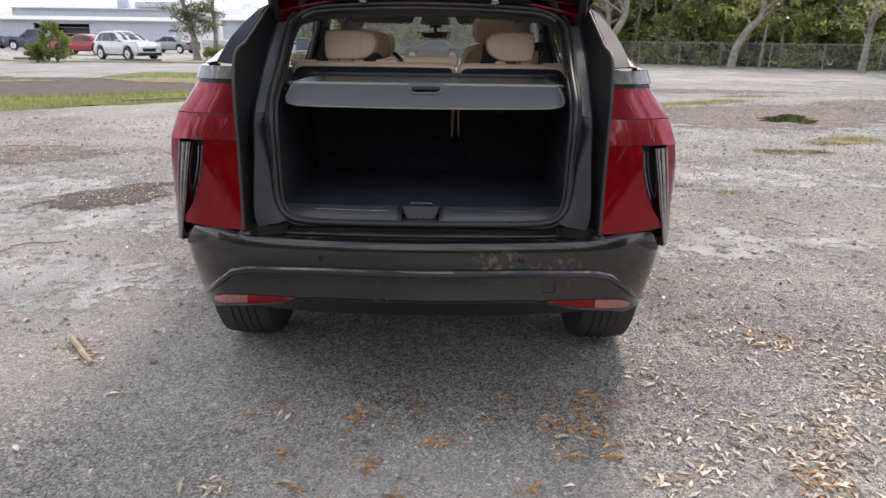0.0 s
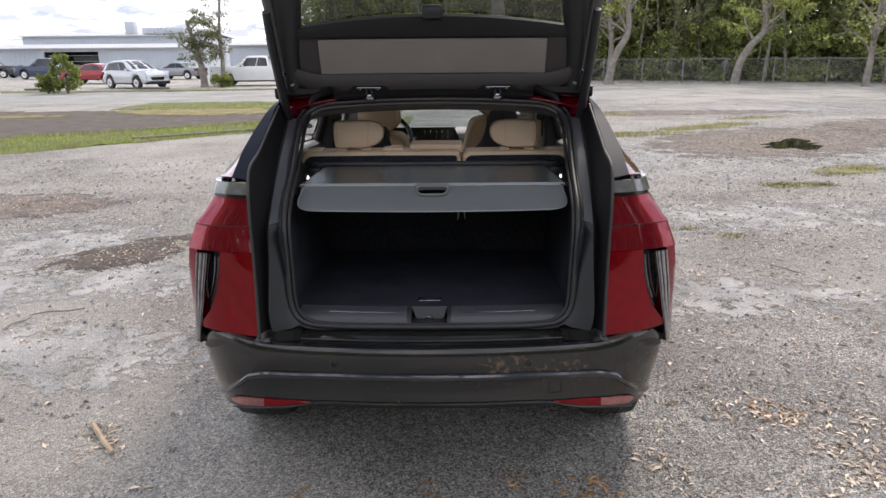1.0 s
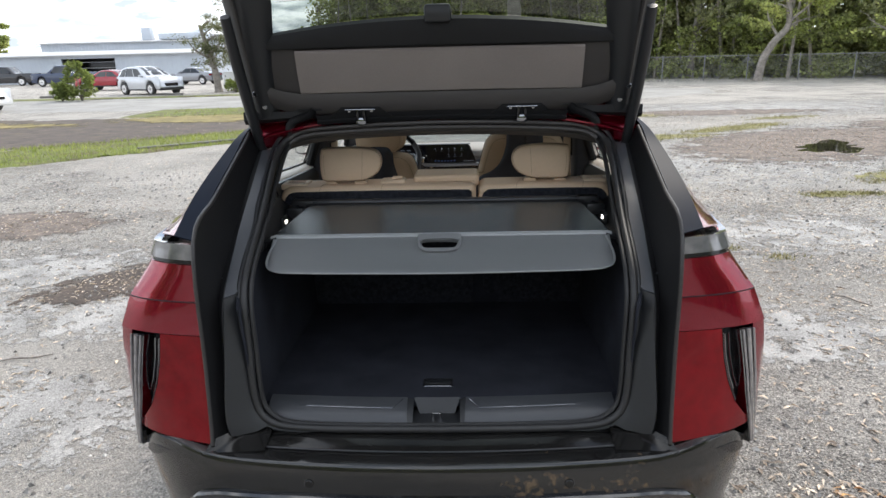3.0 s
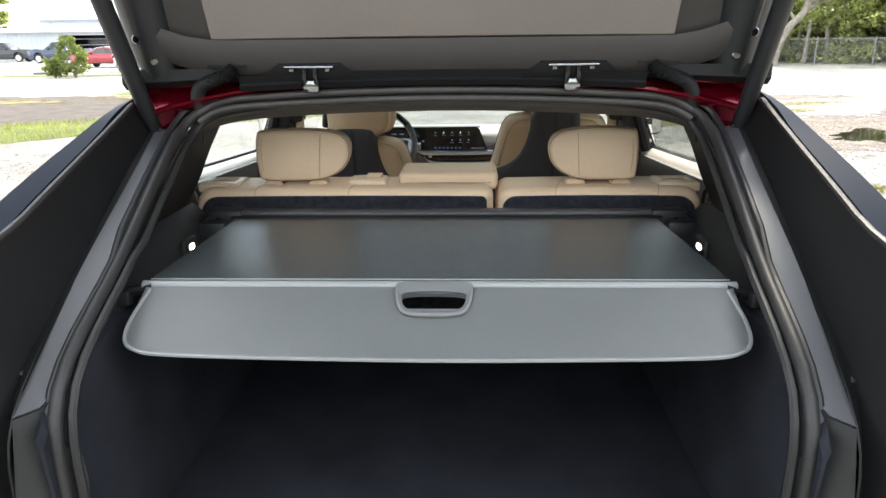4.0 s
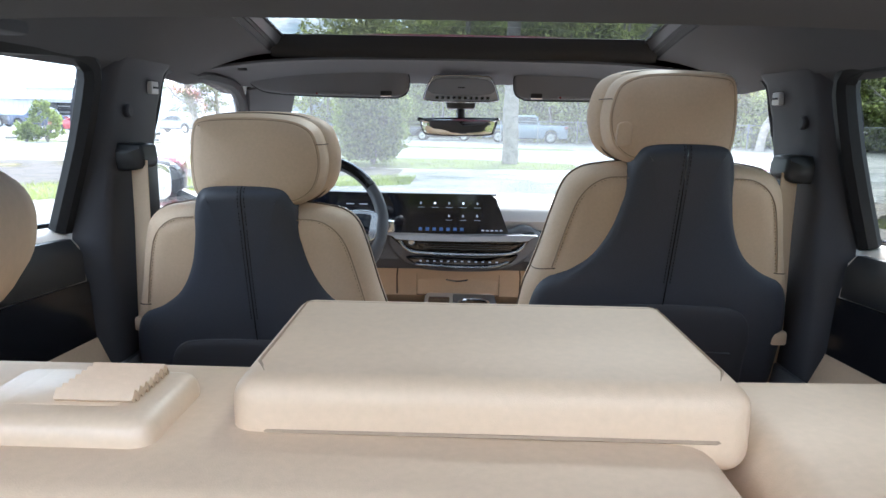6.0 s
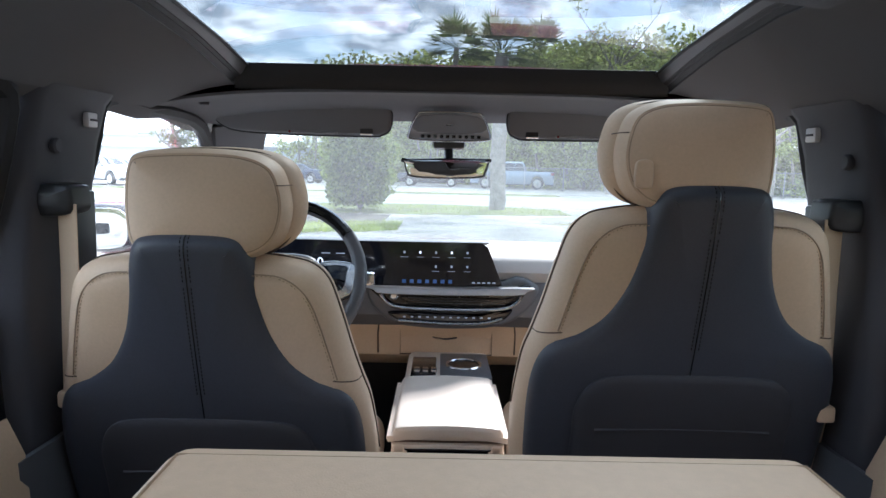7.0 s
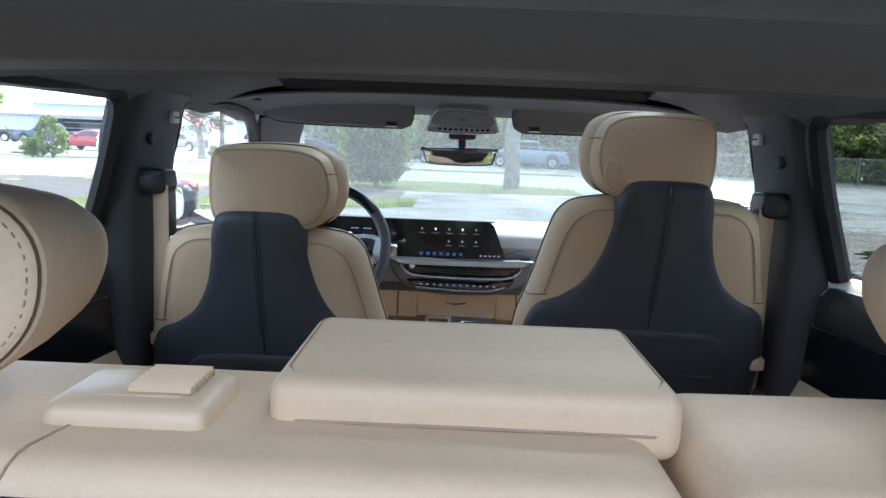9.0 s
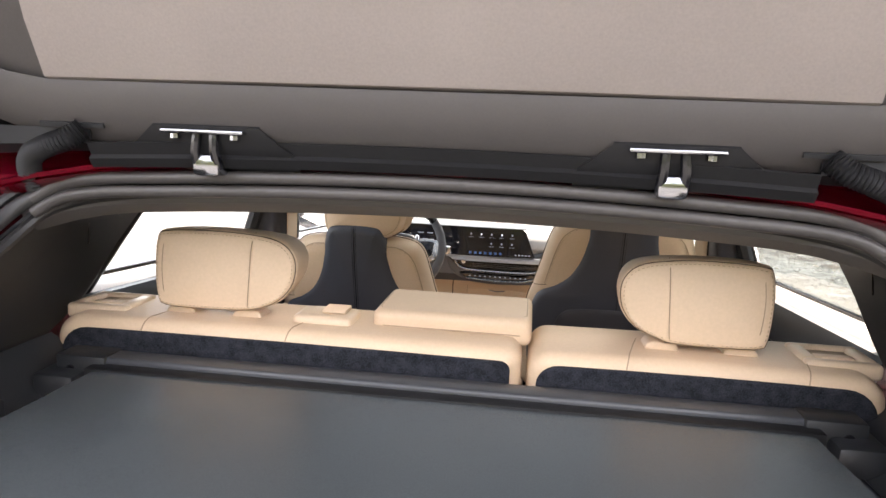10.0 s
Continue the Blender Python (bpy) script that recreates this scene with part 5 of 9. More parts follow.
for s in (1, -1):
    part("scuff_line", tube([(s * 0.10 - 0.012, 0.290, 0.7985), (s * 0.128 - 0.012, 0.247, 0.7915), (s * 0.30, 0.255, 0.7925), (s * 0.40, 0.262, 0.7935)], 0.0009, 5), CHROME, scuff)
    # side trim of the load space
    wall = []
    for y, k in ((0.215, 0.0), (0.26, 0.4), (0.34, 0.8), (0.5, 1.0), (0.75, 1.0), (1.12, 1.0)):
        zt = interp(y, [(0.2, 1.10), (0.30, 1.155), (0.5, 1.185), (1.12, 1.185)])
        wall.append([(s * (0.532 + 0.012 * k), y, 0.765), (s * (0.540 + 0.015 * k), y, 0.90), (s * (0.548 + 0.016 * k), y, 1.03), (s * (0.553 + 0.022 * k), y, zt), (s * (0.562 + 0.032 * k), y + 0.004, zt + 0.012)])
    sw = part("side_wall", sheet(wall, 0.006), CARPET, car, "black lining of the load space")
    band = []
    for z, y1 in ((0.768, 0.262), (0.85, 0.268), (0.93, 0.280), (1.0, 0.300), (1.04, 0.300), (1.07, 0.275), (1.09, 0.255)):
        x = interp(z, [(0.765, 0.5335), (0.90, 0.5425), (1.03, 0.5500), (1.12, 0.554)])
        y0 = interp(z, [(0.76, 0.214), (0.98, 0.226), (1.10, 0.25)])
        k = lambda y: interp(y, [(0.215, 0.0), (0.26, 0.4), (0.34, 0.8)])
        band.append([(s * (x - 0.003 + 0.014 * k(y)), y, z) for y in (y0, (y0 + y1) / 2, y1)])
    part("seal_lining", sheet(band, 0.003), LINING, sw, "charcoal plastic strip inside the seal")
    part("wall_seam", tube([(s * 0.5635, 0.48 + 0.08 * k, 0.80 - 0.0 * k + 0.10 * (1 - k / 6.0)) for k in range(7)], 0.002, 5), LAMPBLACK, sw)
    led = []
    for y in (0.30, 0.42, 0.6, 0.8, 0.95, 1.12):
        led.append([(s * 0.585, y, interp(y, [(0.3, 1.165), (0.5, 1.196), (1.12, 1.196)])), (s * 0.640, y, interp(y, [(0.3, 1.19), (0.6, 1.232), (1.12, 1.240)])), (s * 0.675, y, interp(y, [(0.3, 1.20), (0.6, 1.262), (1.12, 1.262)]))])
    part("side_ledge", sheet(led, 0.006), PLASTIC, car)
    # inner trim of the rear pillar, from the seal forward to the rear side window
    dt = []
    RG = [(0.558, 0.305, 1.170), (0.577, 0.56, 1.292), (0.596, 0.82, 1.410), (0.592, 0.94, 1.468), (0.566, 0.985, 1.508)]
    FW = [(0.600, 0.36, 1.180), (0.618, 0.60, 1.270), (0.628, 0.86, 1.380), (0.622, 1.00, 1.440), (0.600, 1.06, 1.492)]
    MD = [(0.655, 0.50, 1.20), (0.668, 0.74, 1.262), (0.672, 0.98, 1.350), (0.662, 1.12, 1.420), (0.640, 1.18, 1.488)]
    EN = [(0.690, 0.95, 1.215), (0.702, 1.10, 1.240), (0.704, 1.24, 1.300), (0.692, 1.34, 1.390), (0.660, 1.43, 1.490)]
    END2 = [(0.72, 1.00, 1.20), (0.735, 1.16, 1.235), (0.738, 1.30, 1.290), (0.728, 1.39, 1.385), (0.690, 1.47, 1.495)]
    part("rear_pillar_trim", sheet([smooth_line(mirror_x(l, s), 5) for l in (RG, FW, MD, EN, END2)], 0.005), PLASTIC, car, "black inner trim of the rear pillar")
    grille = bmesh.new()
    for i in range(18):
        u = 0.10 + 0.042 * i
        v0, v1 = 0.12 + 0.25 * (u - 0.4) ** 2, 0.90 - 0.5 * (u - 0.45) ** 2
        ends = [(Vector(MD[1]).lerp(Vector(MD[2]), v)).lerp(Vector(EN[1]).lerp(Vector(EN[2]), v), u) for v in (v0, (v0 + v1) / 2, v1)]
        tube([(s * (p.x - 0.0035), p.y, p.z + 0.002) for p in ends], 0.0012, 4, grille)
    part("speaker_grille", grille, LAMPBLACK, car, "fine slits of a loudspeaker cover")
    part("pillar_seam", tube(smooth_line(mirror_x([(0.640, 1.165, 1.478), (0.655, 1.205, 1.450), (0.668, 1.22, 1.40)], s), 4), 0.0015, 5), LAMPBLACK, car)
    lampb = part("cargo_lamp", rbox(s * 0.588 - 0.006, s * 0.588 + 0.006, 0.835, 0.905, 1.198, 1.236, 0.004), PLASTIC, car, "small lit load-space lamp")
    part("lamp_lens", rbox(min(s * 0.578, s * 0.586), max(s * 0.578, s * 0.586), 0.858, 0.880, 1.210, 1.223, 0.003), LAMP, lampb)
    part("cover_socket", rbox(min(s * 0.545, s * 0.615), max(s * 0.545, s * 0.615), 0.990, 1.080, 1.195, 1.240, 0.010), PLASTIC, car)
    part("rod_socket", rbox(min(s * 0.572, s * 0.622), max(s * 0.572, s * 0.622), 0.545, 0.590, 1.195, 1.228, 0.008), PLASTIC, car)
# inner trim over the opening (header) and the roof lining
HX = [-0.60 + 1.2 * k / 24 for k in range(25)]
def head_edge(x):
    return 1.0 - 0.35 * max(0, abs(x) - 0.45) ** 1.5, 1.548 - 0.02 * (x / 0.5) ** 2 - 0.9 * max(0, abs(x) - 0.45) ** 2
part("header_trim", sheet([[(x, head_edge(x)[0] + dy, head_edge(x)[1] + dz) for x in HX] for dy, dz in ((0.0, 0.0), (0.006, -0.022), (0.03, -0.036), (0.07, -0.034), (0.13, -0.030))], 0.005), HEADER, car, "dark trim over the load opening")


def liner_z(x, y):
    base = interp(y, [(1.12, 1.518), (1.3, 1.530), (1.40, 1.538), (1.74, 1.570), (2.05, 1.585), (2.55, 1.605), (2.70, 1.612), (2.85, 1.600), (3.0, 1.572)])
    return base - 0.045 * (abs(x) / 0.66) ** 4


lx = [-0.665 + 1.33 * k / 26 for k in range(27)]
liner = part("headliner", sheet([[(x, y, liner_z(x, y)) for x in lx] for y in (1.11, 1.2, 1.3, 1.35, 1.40)], 0.006), LINER, car, "dark grey cloth roof lining")
part("front_liner", sheet([[(x * 1.055, y, liner_z(x, y)) for x in lx] for y in (2.585, 2.64, 2.70, 2.76, 2.83, 2.90, 2.96, 3.005)], 0.006), LINER, liner)
def edge_z(y):
    """Height of the roof opening's lower edge."""
    return interp(y, [(1.40, 1.534), (1.50, 1.588), (1.60, 1.630), (1.8, 1.664), (1.95, 1.674), (2.1, 1.676), (2.3, 1.660), (2.45, 1.640), (2.60, 1.614)])


for s in (1, -1):
    rise = lambda y: min(1.0, max(0.0, (y - 1.40) / 0.20))
    part("side_liner", sheet([[(s * x, y, liner_z(x, 1.4) * (1 - rise(y)) + rise(y) * (edge_z(y) - (edge_z(y) - 1.560) * ((x - 0.475) / 0.19) ** 1.6)) for x in (0.475, 0.49, 0.53, 0.57, 0.61, 0.64, 0.665)] for y in (1.40, 1.45, 1.50, 1.55, 1.60, 1.7, 1.8, 1.9, 2.0, 2.1, 2.2, 2.3, 2.4, 2.5, 2.585)], 0.006), LINER, liner)
    part("opening_side", sheet([[(s * x, y, edge_z(y) + dz) for y in (1.40, 1.45, 1.50, 1.55, 1.60, 1.7, 1.8, 1.9, 2.0, 2.1, 2.2, 2.3, 2.4, 2.5, 2.57)] for x, dz in ((0.477, -0.002), (0.470, 0.002), (0.466, 0.006), (0.462, 0.006), (0.458, 0.010), (0.454, 0.010))], 0.002), GUTTER, liner)
    part("opening_track", sheet([[(s * x, y, min(edge_z(y) + dz, roof_z(0.45, y) - 0.006)) for y in (1.40, 1.45, 1.50, 1.55, 1.60, 1.7, 1.8, 1.9, 2.0, 2.1, 2.2, 2.3, 2.4, 2.5, 2.57)] for x, dz in ((0.455, 0.010), (0.450, 0.014), (0.442, 0.026), (0.438, 0.031))], 0.002), TRACK, liner, "satin grey track beside the roof glass")
    part("track_rim", tube([(s * 0.437, y, min(edge_z(y) + 0.031, roof_z(0.45, y) - 0.006)) for y in (1.40, 1.45, 1.50, 1.55, 1.60, 1.7, 1.8, 1.9, 2.0, 2.1, 2.2, 2.3, 2.4, 2.5, 2.57)], 0.0035, 6), GUTTER, liner)
    part("opening_bead", tube([(s * 0.4765, y, edge_z(y) - 0.002) for y in (1.40, 1.45, 1.50, 1.55, 1.60, 1.7, 1.8, 1.9, 2.0, 2.1, 2.2, 2.3, 2.4, 2.5, 2.57)], 0.0035, 6), GUTTER, liner)
    edge = lambda y: interp(y, [(1.11, liner_z(0.662, 1.11)), (1.40, liner_z(0.662, 1.40)), (1.60, 1.563), (2.45, 1.563), (2.58, 1.556), (2.7, liner_z(0.662, 2.7)), (2.96, liner_z(0.662, 2.96))])
    ys = (1.11, 1.25, 1.40, 1.50, 1.60, 1.9, 2.2, 2.45, 2.58, 2.7, 2.85, 2.96)
    part("side_drop", sheet([[(s * 0.660, y, edge(y) + 0.002) for y in ys], [(s * 0.674, y, edge(y) - 0.008) for y in ys], [(s * 0.692, y, edge(y) - (0.020 if y < 2.9 else 0.008)) for y in ys]], 0.005), LINER, liner)
    part("grab_handle", rbox(s * 0.62 - 0.02, s * 0.62 + 0.02, 1.66, 1.82, 1.560, 1.580, 0.008), LINER, liner)
    part("coat_hook", tube([(s * 0.60, 2.70, 1.590), (s * 0.595, 2.71, 1.580), (s * 0.575, 2.715, 1.580)], 0.004, 6), LINER, liner)
part("opening_front", sheet([[(x, y, z) for x in [-0.47 + 0.94 * k / 12 for k in range(13)]] for y, z in ((2.592, 1.606), (2.575, 1.614), (2.562, 1.632), (2.556, 1.655))], 0.004), GUTTER, liner)
part("front_bead", tube([(-0.475 + 0.95 * k / 12, 2.588, 1.607) for k in range(13)], 0.003, 6), GUTTER, liner)
part("front_step", tube([(-0.45 + 0.90 * k / 12, 2.570, 1.622) for k in range(13)], 0.003, 6), LAMPBLACK, liner)
part("opening_lip", rbox(-0.475, 0.475, 1.388, 1.410, 1.533, 1.612, 0.008), LINER, liner)
part("opening_rear", sheet([[(x, 1.398, 1.606) for x in (-0.47, 0.47)], [(x, 1.365, 1.612) for x in (-0.46, 0.46)]], 0.004), GUTTER, liner)
part("cross_bar", sheet([[(x, y, roof_z(x, 1.92) - 0.034 + dz) for x in [-0.455 + 0.091 * k for k in range(11)]] for y, dz in ((1.835, 0.006), (1.84, -0.010), (1.85, -0.014), (1.94, -0.014), (1.952, -0.010), (1.956, 0.006))], 0.003), PILLAR, liner, "grey bar between the roof glass panels")

# cargo cover, clipped in behind the rear seat
cover = thing("cargo_cover", "charcoal roller cargo cover drawn across the load space", "cargo cover", (0, 1.03, 1.24))


def cover_part(name, bm, mat, parent=None, label=""):
    bmesh.ops.translate(bm, verts=bm.verts[:], vec=(0, -1.03, -1.24))
    return part(name, bm, mat, parent or cover, label)


# black strip standing in for the shadow under the cassette
cover_part("slot", rbox(-0.535, 0.535, 1.006, 1.036, 1.2300, 1.2490, 0.001), GUTTER)
cover_part("cassette", rbox(-0.585, 0.585, 1.032, 1.076, 1.205, 1.258, 0.006, 3), CASSETTE)
for s in (1, -1):
    cover_part("cassette_cap", rbox(min(s * 0.515, s * 0.598), max(s * 0.515, s * 0.598), 1.026, 1.079, 1.205, 1.2605, 0.005), PLASTIC)
    cover_part("cap_hole", disc((s * 0.572, 1.024, 1.238), 0.007, 0.004, "y", 12), LAMPBLACK)
    cover_part("rod_end", tube([(s * 0.53, 0.562, 1.232), (s * 0.605, 0.566, 1.215)], 0.009, 8), PLASTIC)
rows = []
for k in range(15):
    f = k / 14
    y = 1.010 + (0.572 - 1.010) * f
    w = 0.520 + 0.030 * f
    rows.append([(w * u, y, 1.246 - 0.010 * f - 0.004 * math.sin(math.pi * f) * (1 - u * u) + 0.0012 * noise.noise(Vector((u * 4, f * 3, 0.3)))) for u in [-1 + j / 14 for j in range(29)]])
cover_part("blind_sheet", sheet(rows, 0.003), COVERSHADED, None, "smooth charcoal vinyl sheet, coloured as in shade")
cover_part("rod", tube([(-0.55 + 1.1 * k / 10, 0.565, 1.233) for k in range(11)], 0.0095, 10), COVERLIT)
cover_part("hem", tube([(-0.545 + 1.09 * k / 10, 0.585, 1.2385) for k in range(11)], 0.0016, 5), COVERLIT)
# hanging flap with rounded corners and an opening for the hand
FLAP = smooth_line([(-0.530, 0.012, 0), (-0.541, 0.075, 0), (-0.537, 0.120, 0), (-0.513, 0.142, 0), (-0.45, 0.152, 0), (-0.2, 0.158, 0), (0, 0.160, 0), (0.2, 0.158, 0), (0.45, 0.152, 0), (0.513, 0.142, 0), (0.537, 0.120, 0), (0.541, 0.075, 0), (0.530, 0.012, 0)], 4)


def flap_at(x, v):
    """A point on the flap: across, and down from the rod."""
    return (x, 0.560 - 0.86 * v - 0.010 * math.sin(v * 12), 1.236 - 0.50 * v + 0.03 * v * math.sin(v * 20) * 0.3)


def flap_edge(x):
    best = 0.16
    for a, b in zip(FLAP, FLAP[1:]):
        if a.y > 0.06 and (a.x <= x <= b.x):
            best = a.y + (b.y - a.y) * ((x - a.x) / max(1e-6, b.x - a.x))
    return best


flap_bm = bmesh.new()
cols = [-0.541, -0.537, -0.526, -0.513, -0.49, -0.45, -0.35, -0.25, -0.15, -0.060, 0.060, 0.15, 0.25, 0.35, 0.45, 0.49, 0.513, 0.526, 0.537, 0.541]
vals = [0.0, 0.018, 0.052, 0.09, 0.12, 0.142, 0.16]
grid = []
for x in cols:
    e = {0.541: 0.078, 0.537: 0.120, 0.526: 0.134, 0.513: 0.142}.get(abs(x), None) or flap_edge(x)
    grid.append([flap_bm.verts.new(flap_at(x, v if v <= 0.052 else 0.052 + (e - 0.052) * (v - 0.052) / 0.108)) for v in vals])
for i in range(len(cols) - 1):
    for j in range(len(vals) - 1):
        if cols[i] == -0.060 and j == 1:
            continue
        flap_bm.faces.new((grid[i][j], grid[i + 1][j], grid[i + 1][j + 1], grid[i][j + 1]))
bmesh.ops.solidify(flap_bm, geom=flap_bm.faces[:], thickness=0.003)
flap = cover_part("flap", flap_bm, COVERLIT, None, "stiff hanging end flap")
cover_part("flap_piping", tube([flap_at(p.x, p.y) for p in FLAP], 0.0035, 6), COVERLIT, flap)
hb = bmesh.new()
outer = smooth_line([(-0.067, 0.0, 0), (-0.069, 0.03, 0), (-0.060, 0.060, 0), (-0.040, 0.071, 0), (0, 0.073, 0), (0.040, 0.071, 0), (0.060, 0.060, 0), (0.069, 0.03, 0), (0.067, 0.0, 0), (0.03, -0.004, 0), (-0.03, -0.004, 0)], 4, True)
inner = smooth_line([(-0.057, 0.022, 0), (-0.058, 0.034, 0), (-0.052, 0.050, 0), (-0.036, 0.058, 0), (0, 0.059, 0), (0.036, 0.058, 0), (0.052, 0.050, 0), (0.058, 0.034, 0), (0.057, 0.022, 0), (0.03, 0.017, 0), (-0.03, 0.017, 0)], 4, True)
hl_rows = []
for ring, h in ((outer, 0.0), (outer, -0.007), ([p.lerp(q, 0.35) for p, q in zip(outer, inner)], -0.009), (inner, -0.004), (inner, 0.012)):
    hl_rows.append([Vector(flap_at(p.x, p.y)) + Vector((0, 0.5 * h, 0.86 * -h)) for p in ring])
hb = sheet(hl_rows, closed=True)
cover_part("grip", hb, HANDLE, flap, "moulded grey plastic grip")

# ---- rear seat ----
lean_r = lambda z: -0.10 * (z - 1.20)
rear = part("rear_seat", seat_block(-0.665, 0.126, 0.93, 1.299, (0.03, 0.03, 0.026, 0.05), 1.114, 1.300, 0.026, lean_r), CREAM, car, "cream leather rear bench with split backs")
part("narrow_back", seat_block(0.136, 0.665, 0.93, 1.298, (0.03, 0.03, 0.05, 0.034), 1.114, 1.300, 0.026, lean_r), CREAM, rear)
part("carpet_back", seat_block(-0.648, 0.109, 0.775, 1.2805, (0.02, 0.02, 0.016, 0.05), 1.1090, 1.145, 0.005, lean_r), FELT, rear, "black carpeted back")
part("narrow_carpet", seat_block(0.150, 0.648, 0.775, 1.2800, (0.02, 0.02, 0.05, 0.034), 1.1090, 1.145, 0.005, lean_r), FELT, rear, "black carpeted back")
for x0, top_z in ((-0.503, 1.3001), (-0.255, 1.3009), (0.283, 1.2995), (0.545, 1.2994)):
    line = [(x0, 1.1132 + lean_r(1.255), 1.255)]
    for a in (0, 18, 36, 54, 72, 90):
        z = top_z - 0.026 * (1 - math.sin(radians(a)))
        line.append((x0 + 0.00008 * a, 1.114 + 0.026 * (1 - math.cos(radians(a))) + lean_r(z) - 0.0004, z + 0.0004))
    line += [(x0 + 0.02, 1.185, top_z), (x0 + 0.03, 1.222, top_z)]
    part("back_seam", tube(line, 0.0009, 6), THREAD, rear)
mid = part("centre_headrest", rbox(-0.128, 0.140, 1.180, 1.346, 1.280, 1.328, 0.014, 6), CREAM, rear, "low cream centre headrest")
rim_c = [(-0.112, 1.194), (-0.119, 1.21), (-0.119, 1.33), (0.131, 1.33), (0.131, 1.21), (0.124, 1.194)]
part("centre_seam", tube([(x, y, 1.3272) for x, y in rim_c], 0.0010, 5), THREAD, mid)
part("centre_welt", tube([(-0.120, 1.186, 1.3005), (-0.107, 1.1800, 1.3010), (0.0, 1.1794, 1.3012), (0.119, 1.1800, 1.3005), (0.132, 1.186, 1.300)], 0.0012, 5), THREAD, mid)
# belt guide of the middle seat
gd = part("belt_guide", rbox(-0.262, -0.158, 1.158, 1.232, 1.288, 1.314, 0.010, 3), CREAM2, rear, "cream plastic belt guide")
part("guide_slot", rbox(-0.240, -0.180, 1.176, 1.224, 1.310, 1.3148, 0.002), CREAM2, gd)
part("belt_tongue", sheet([[(-0.214 + 0.040 * j, 1.179 + 0.042 * k / 28, 1.3150 + 0.0018 * math.sin(k * 1.571)) for j in (0, 1)] for k in range(29)], 0.003), CREAM, gd, "ribbed cream belt loop")
for s in (1, -1):
    bx0, bx1 = min(s * 0.556, s * 0.668), max(s * 0.556, s * 0.668)
    bz = bmesh.new()
    for a, b, c, d in ((bx0, bx1, 1.150, 1.172), (bx0, bx1, 1.236, 1.252), (bx0, bx0 + 0.024, 1.168, 1.240), (bx1 - 0.024, bx1, 1.168, 1.240)):
        rbox(a, b, c, d, 1.280, 1.306, 0.007, 3, bz)
    rl = part("release_bezel", bz, CREAM2, rear, "cream seat release bezel with an open well")
    part("release_well", rbox(bx0 + 0.012, bx1 - 0.012, 1.166, 1.242, 1.284, 1.2985, 0.002), THREAD, rl)
    part("release_lever", rbox(bx0 + 0.026, bx1 - 0.026, 1.186, 1.204, 1.292, 1.3035, 0.003), CREAM, rl)
    dn = 0.006 if s > 0 else -0.012
    egg = [(s * x, z) for x, z in ((0.330 + dn, 1.318), (0.365, 1.312), (0.44, 1.311), (0.486, 1.314), (0.500, 1.328), (0.505, 1.385), (0.500, 1.434), (0.482, 1.446), (0.41, 1.450), (0.34 + dn, 1.447), (0.290 + dn, 1.436), (0.266 + dn, 1.408), (0.268 + dn, 1.368), (0.292 + dn, 1.336))]
    hlean = lambda z: 0.06 * (z - 1.31)
    hr = part("rear_headrest", padded(egg, [(0.022, 1.1475), (0.012, 1.1486), (0.006, 1.1500), (0.0035, 1.1530), (0.0040, 1.1550), (0.0010, 1.1580), (0.0, 1.168), (0.003, 1.205), (0.009, 1.240), (0.018, 1.262), (0.032, 1.272)], hlean, 0.004), CREAM, rear, "cream leather headrest with dark stitching")
    part("rim_stitch", stitches([(p.x, 1.1492 + hlean(p.y), p.y) for p in rim_line(egg, 0.0075)], 0.0006, 0.45), THREAD, hr)
    part("rim_seam", tube([(p.x, 1.1552 + hlean(p.y), p.y) for p in rim_line(egg, 0.0032)], 0.0011, 5, closed=True), THREADDARK, hr)
    part("headrest_seam", tube(smooth_line([(s * 0.345 + 0.008, 1.154, 1.318), (s * 0.341 + 0.008, 1.1458, 1.337), (s * 0.338 + 0.008, 1.1482, 1.39), (s * 0.336 + 0.008, 1.1535, 1.430), (s * 0.336 + 0.008, 1.172, 1.4475)], 4), 0.0007, 5), THREAD, hr)
    part("headrest_seam", tube(smooth_line([(s * 0.480, 1.159, 1.322), (s * 0.484, 1.1490, 1.345), (s * 0.487, 1.1520, 1.39), (s * 0.483, 1.1570, 1.430), (s * 0.478, 1.172, 1.4465)], 4), 0.0007, 5), THREAD, hr)
    part("headrest_welt", tube([(s * (0.345 + 0.140 * k / 8), 1.156, 1.3165 - 0.001 * math.sin(k / 8 * math.pi)) for k in range(9)], 0.0016, 5), THREADDARK, hr)
    for x in (0.345, 0.465):
        part("headrest_collar", pillow([(s * (x - 0.022), 1.298), (s * (x + 0.022), 1.298), (s * (x + 0.024), 1.306), (s * (x + 0.014), 1.312), (s * (x - 0.014), 1.312), (s * (x - 0.024), 1.306)], 1.168, 1.212, 0.004, lambda z: 0.0, 0.0), CREAM2, rear)
        part("headrest_post", tube([(s * x, 1.192, 1.28), (s * x, 1.198, 1.34)], 0.006, 8), SILVER, rear)
part("split_filler", rbox(0.10, 0.21, 1.146, 1.154, 0.785, 1.10, 0.001), CARPET, rear)
part("rear_cushion", rbox(-0.64, 0.64, 1.24, 1.74, 0.70, 0.87, 0.05, 4), CREAM, rear)


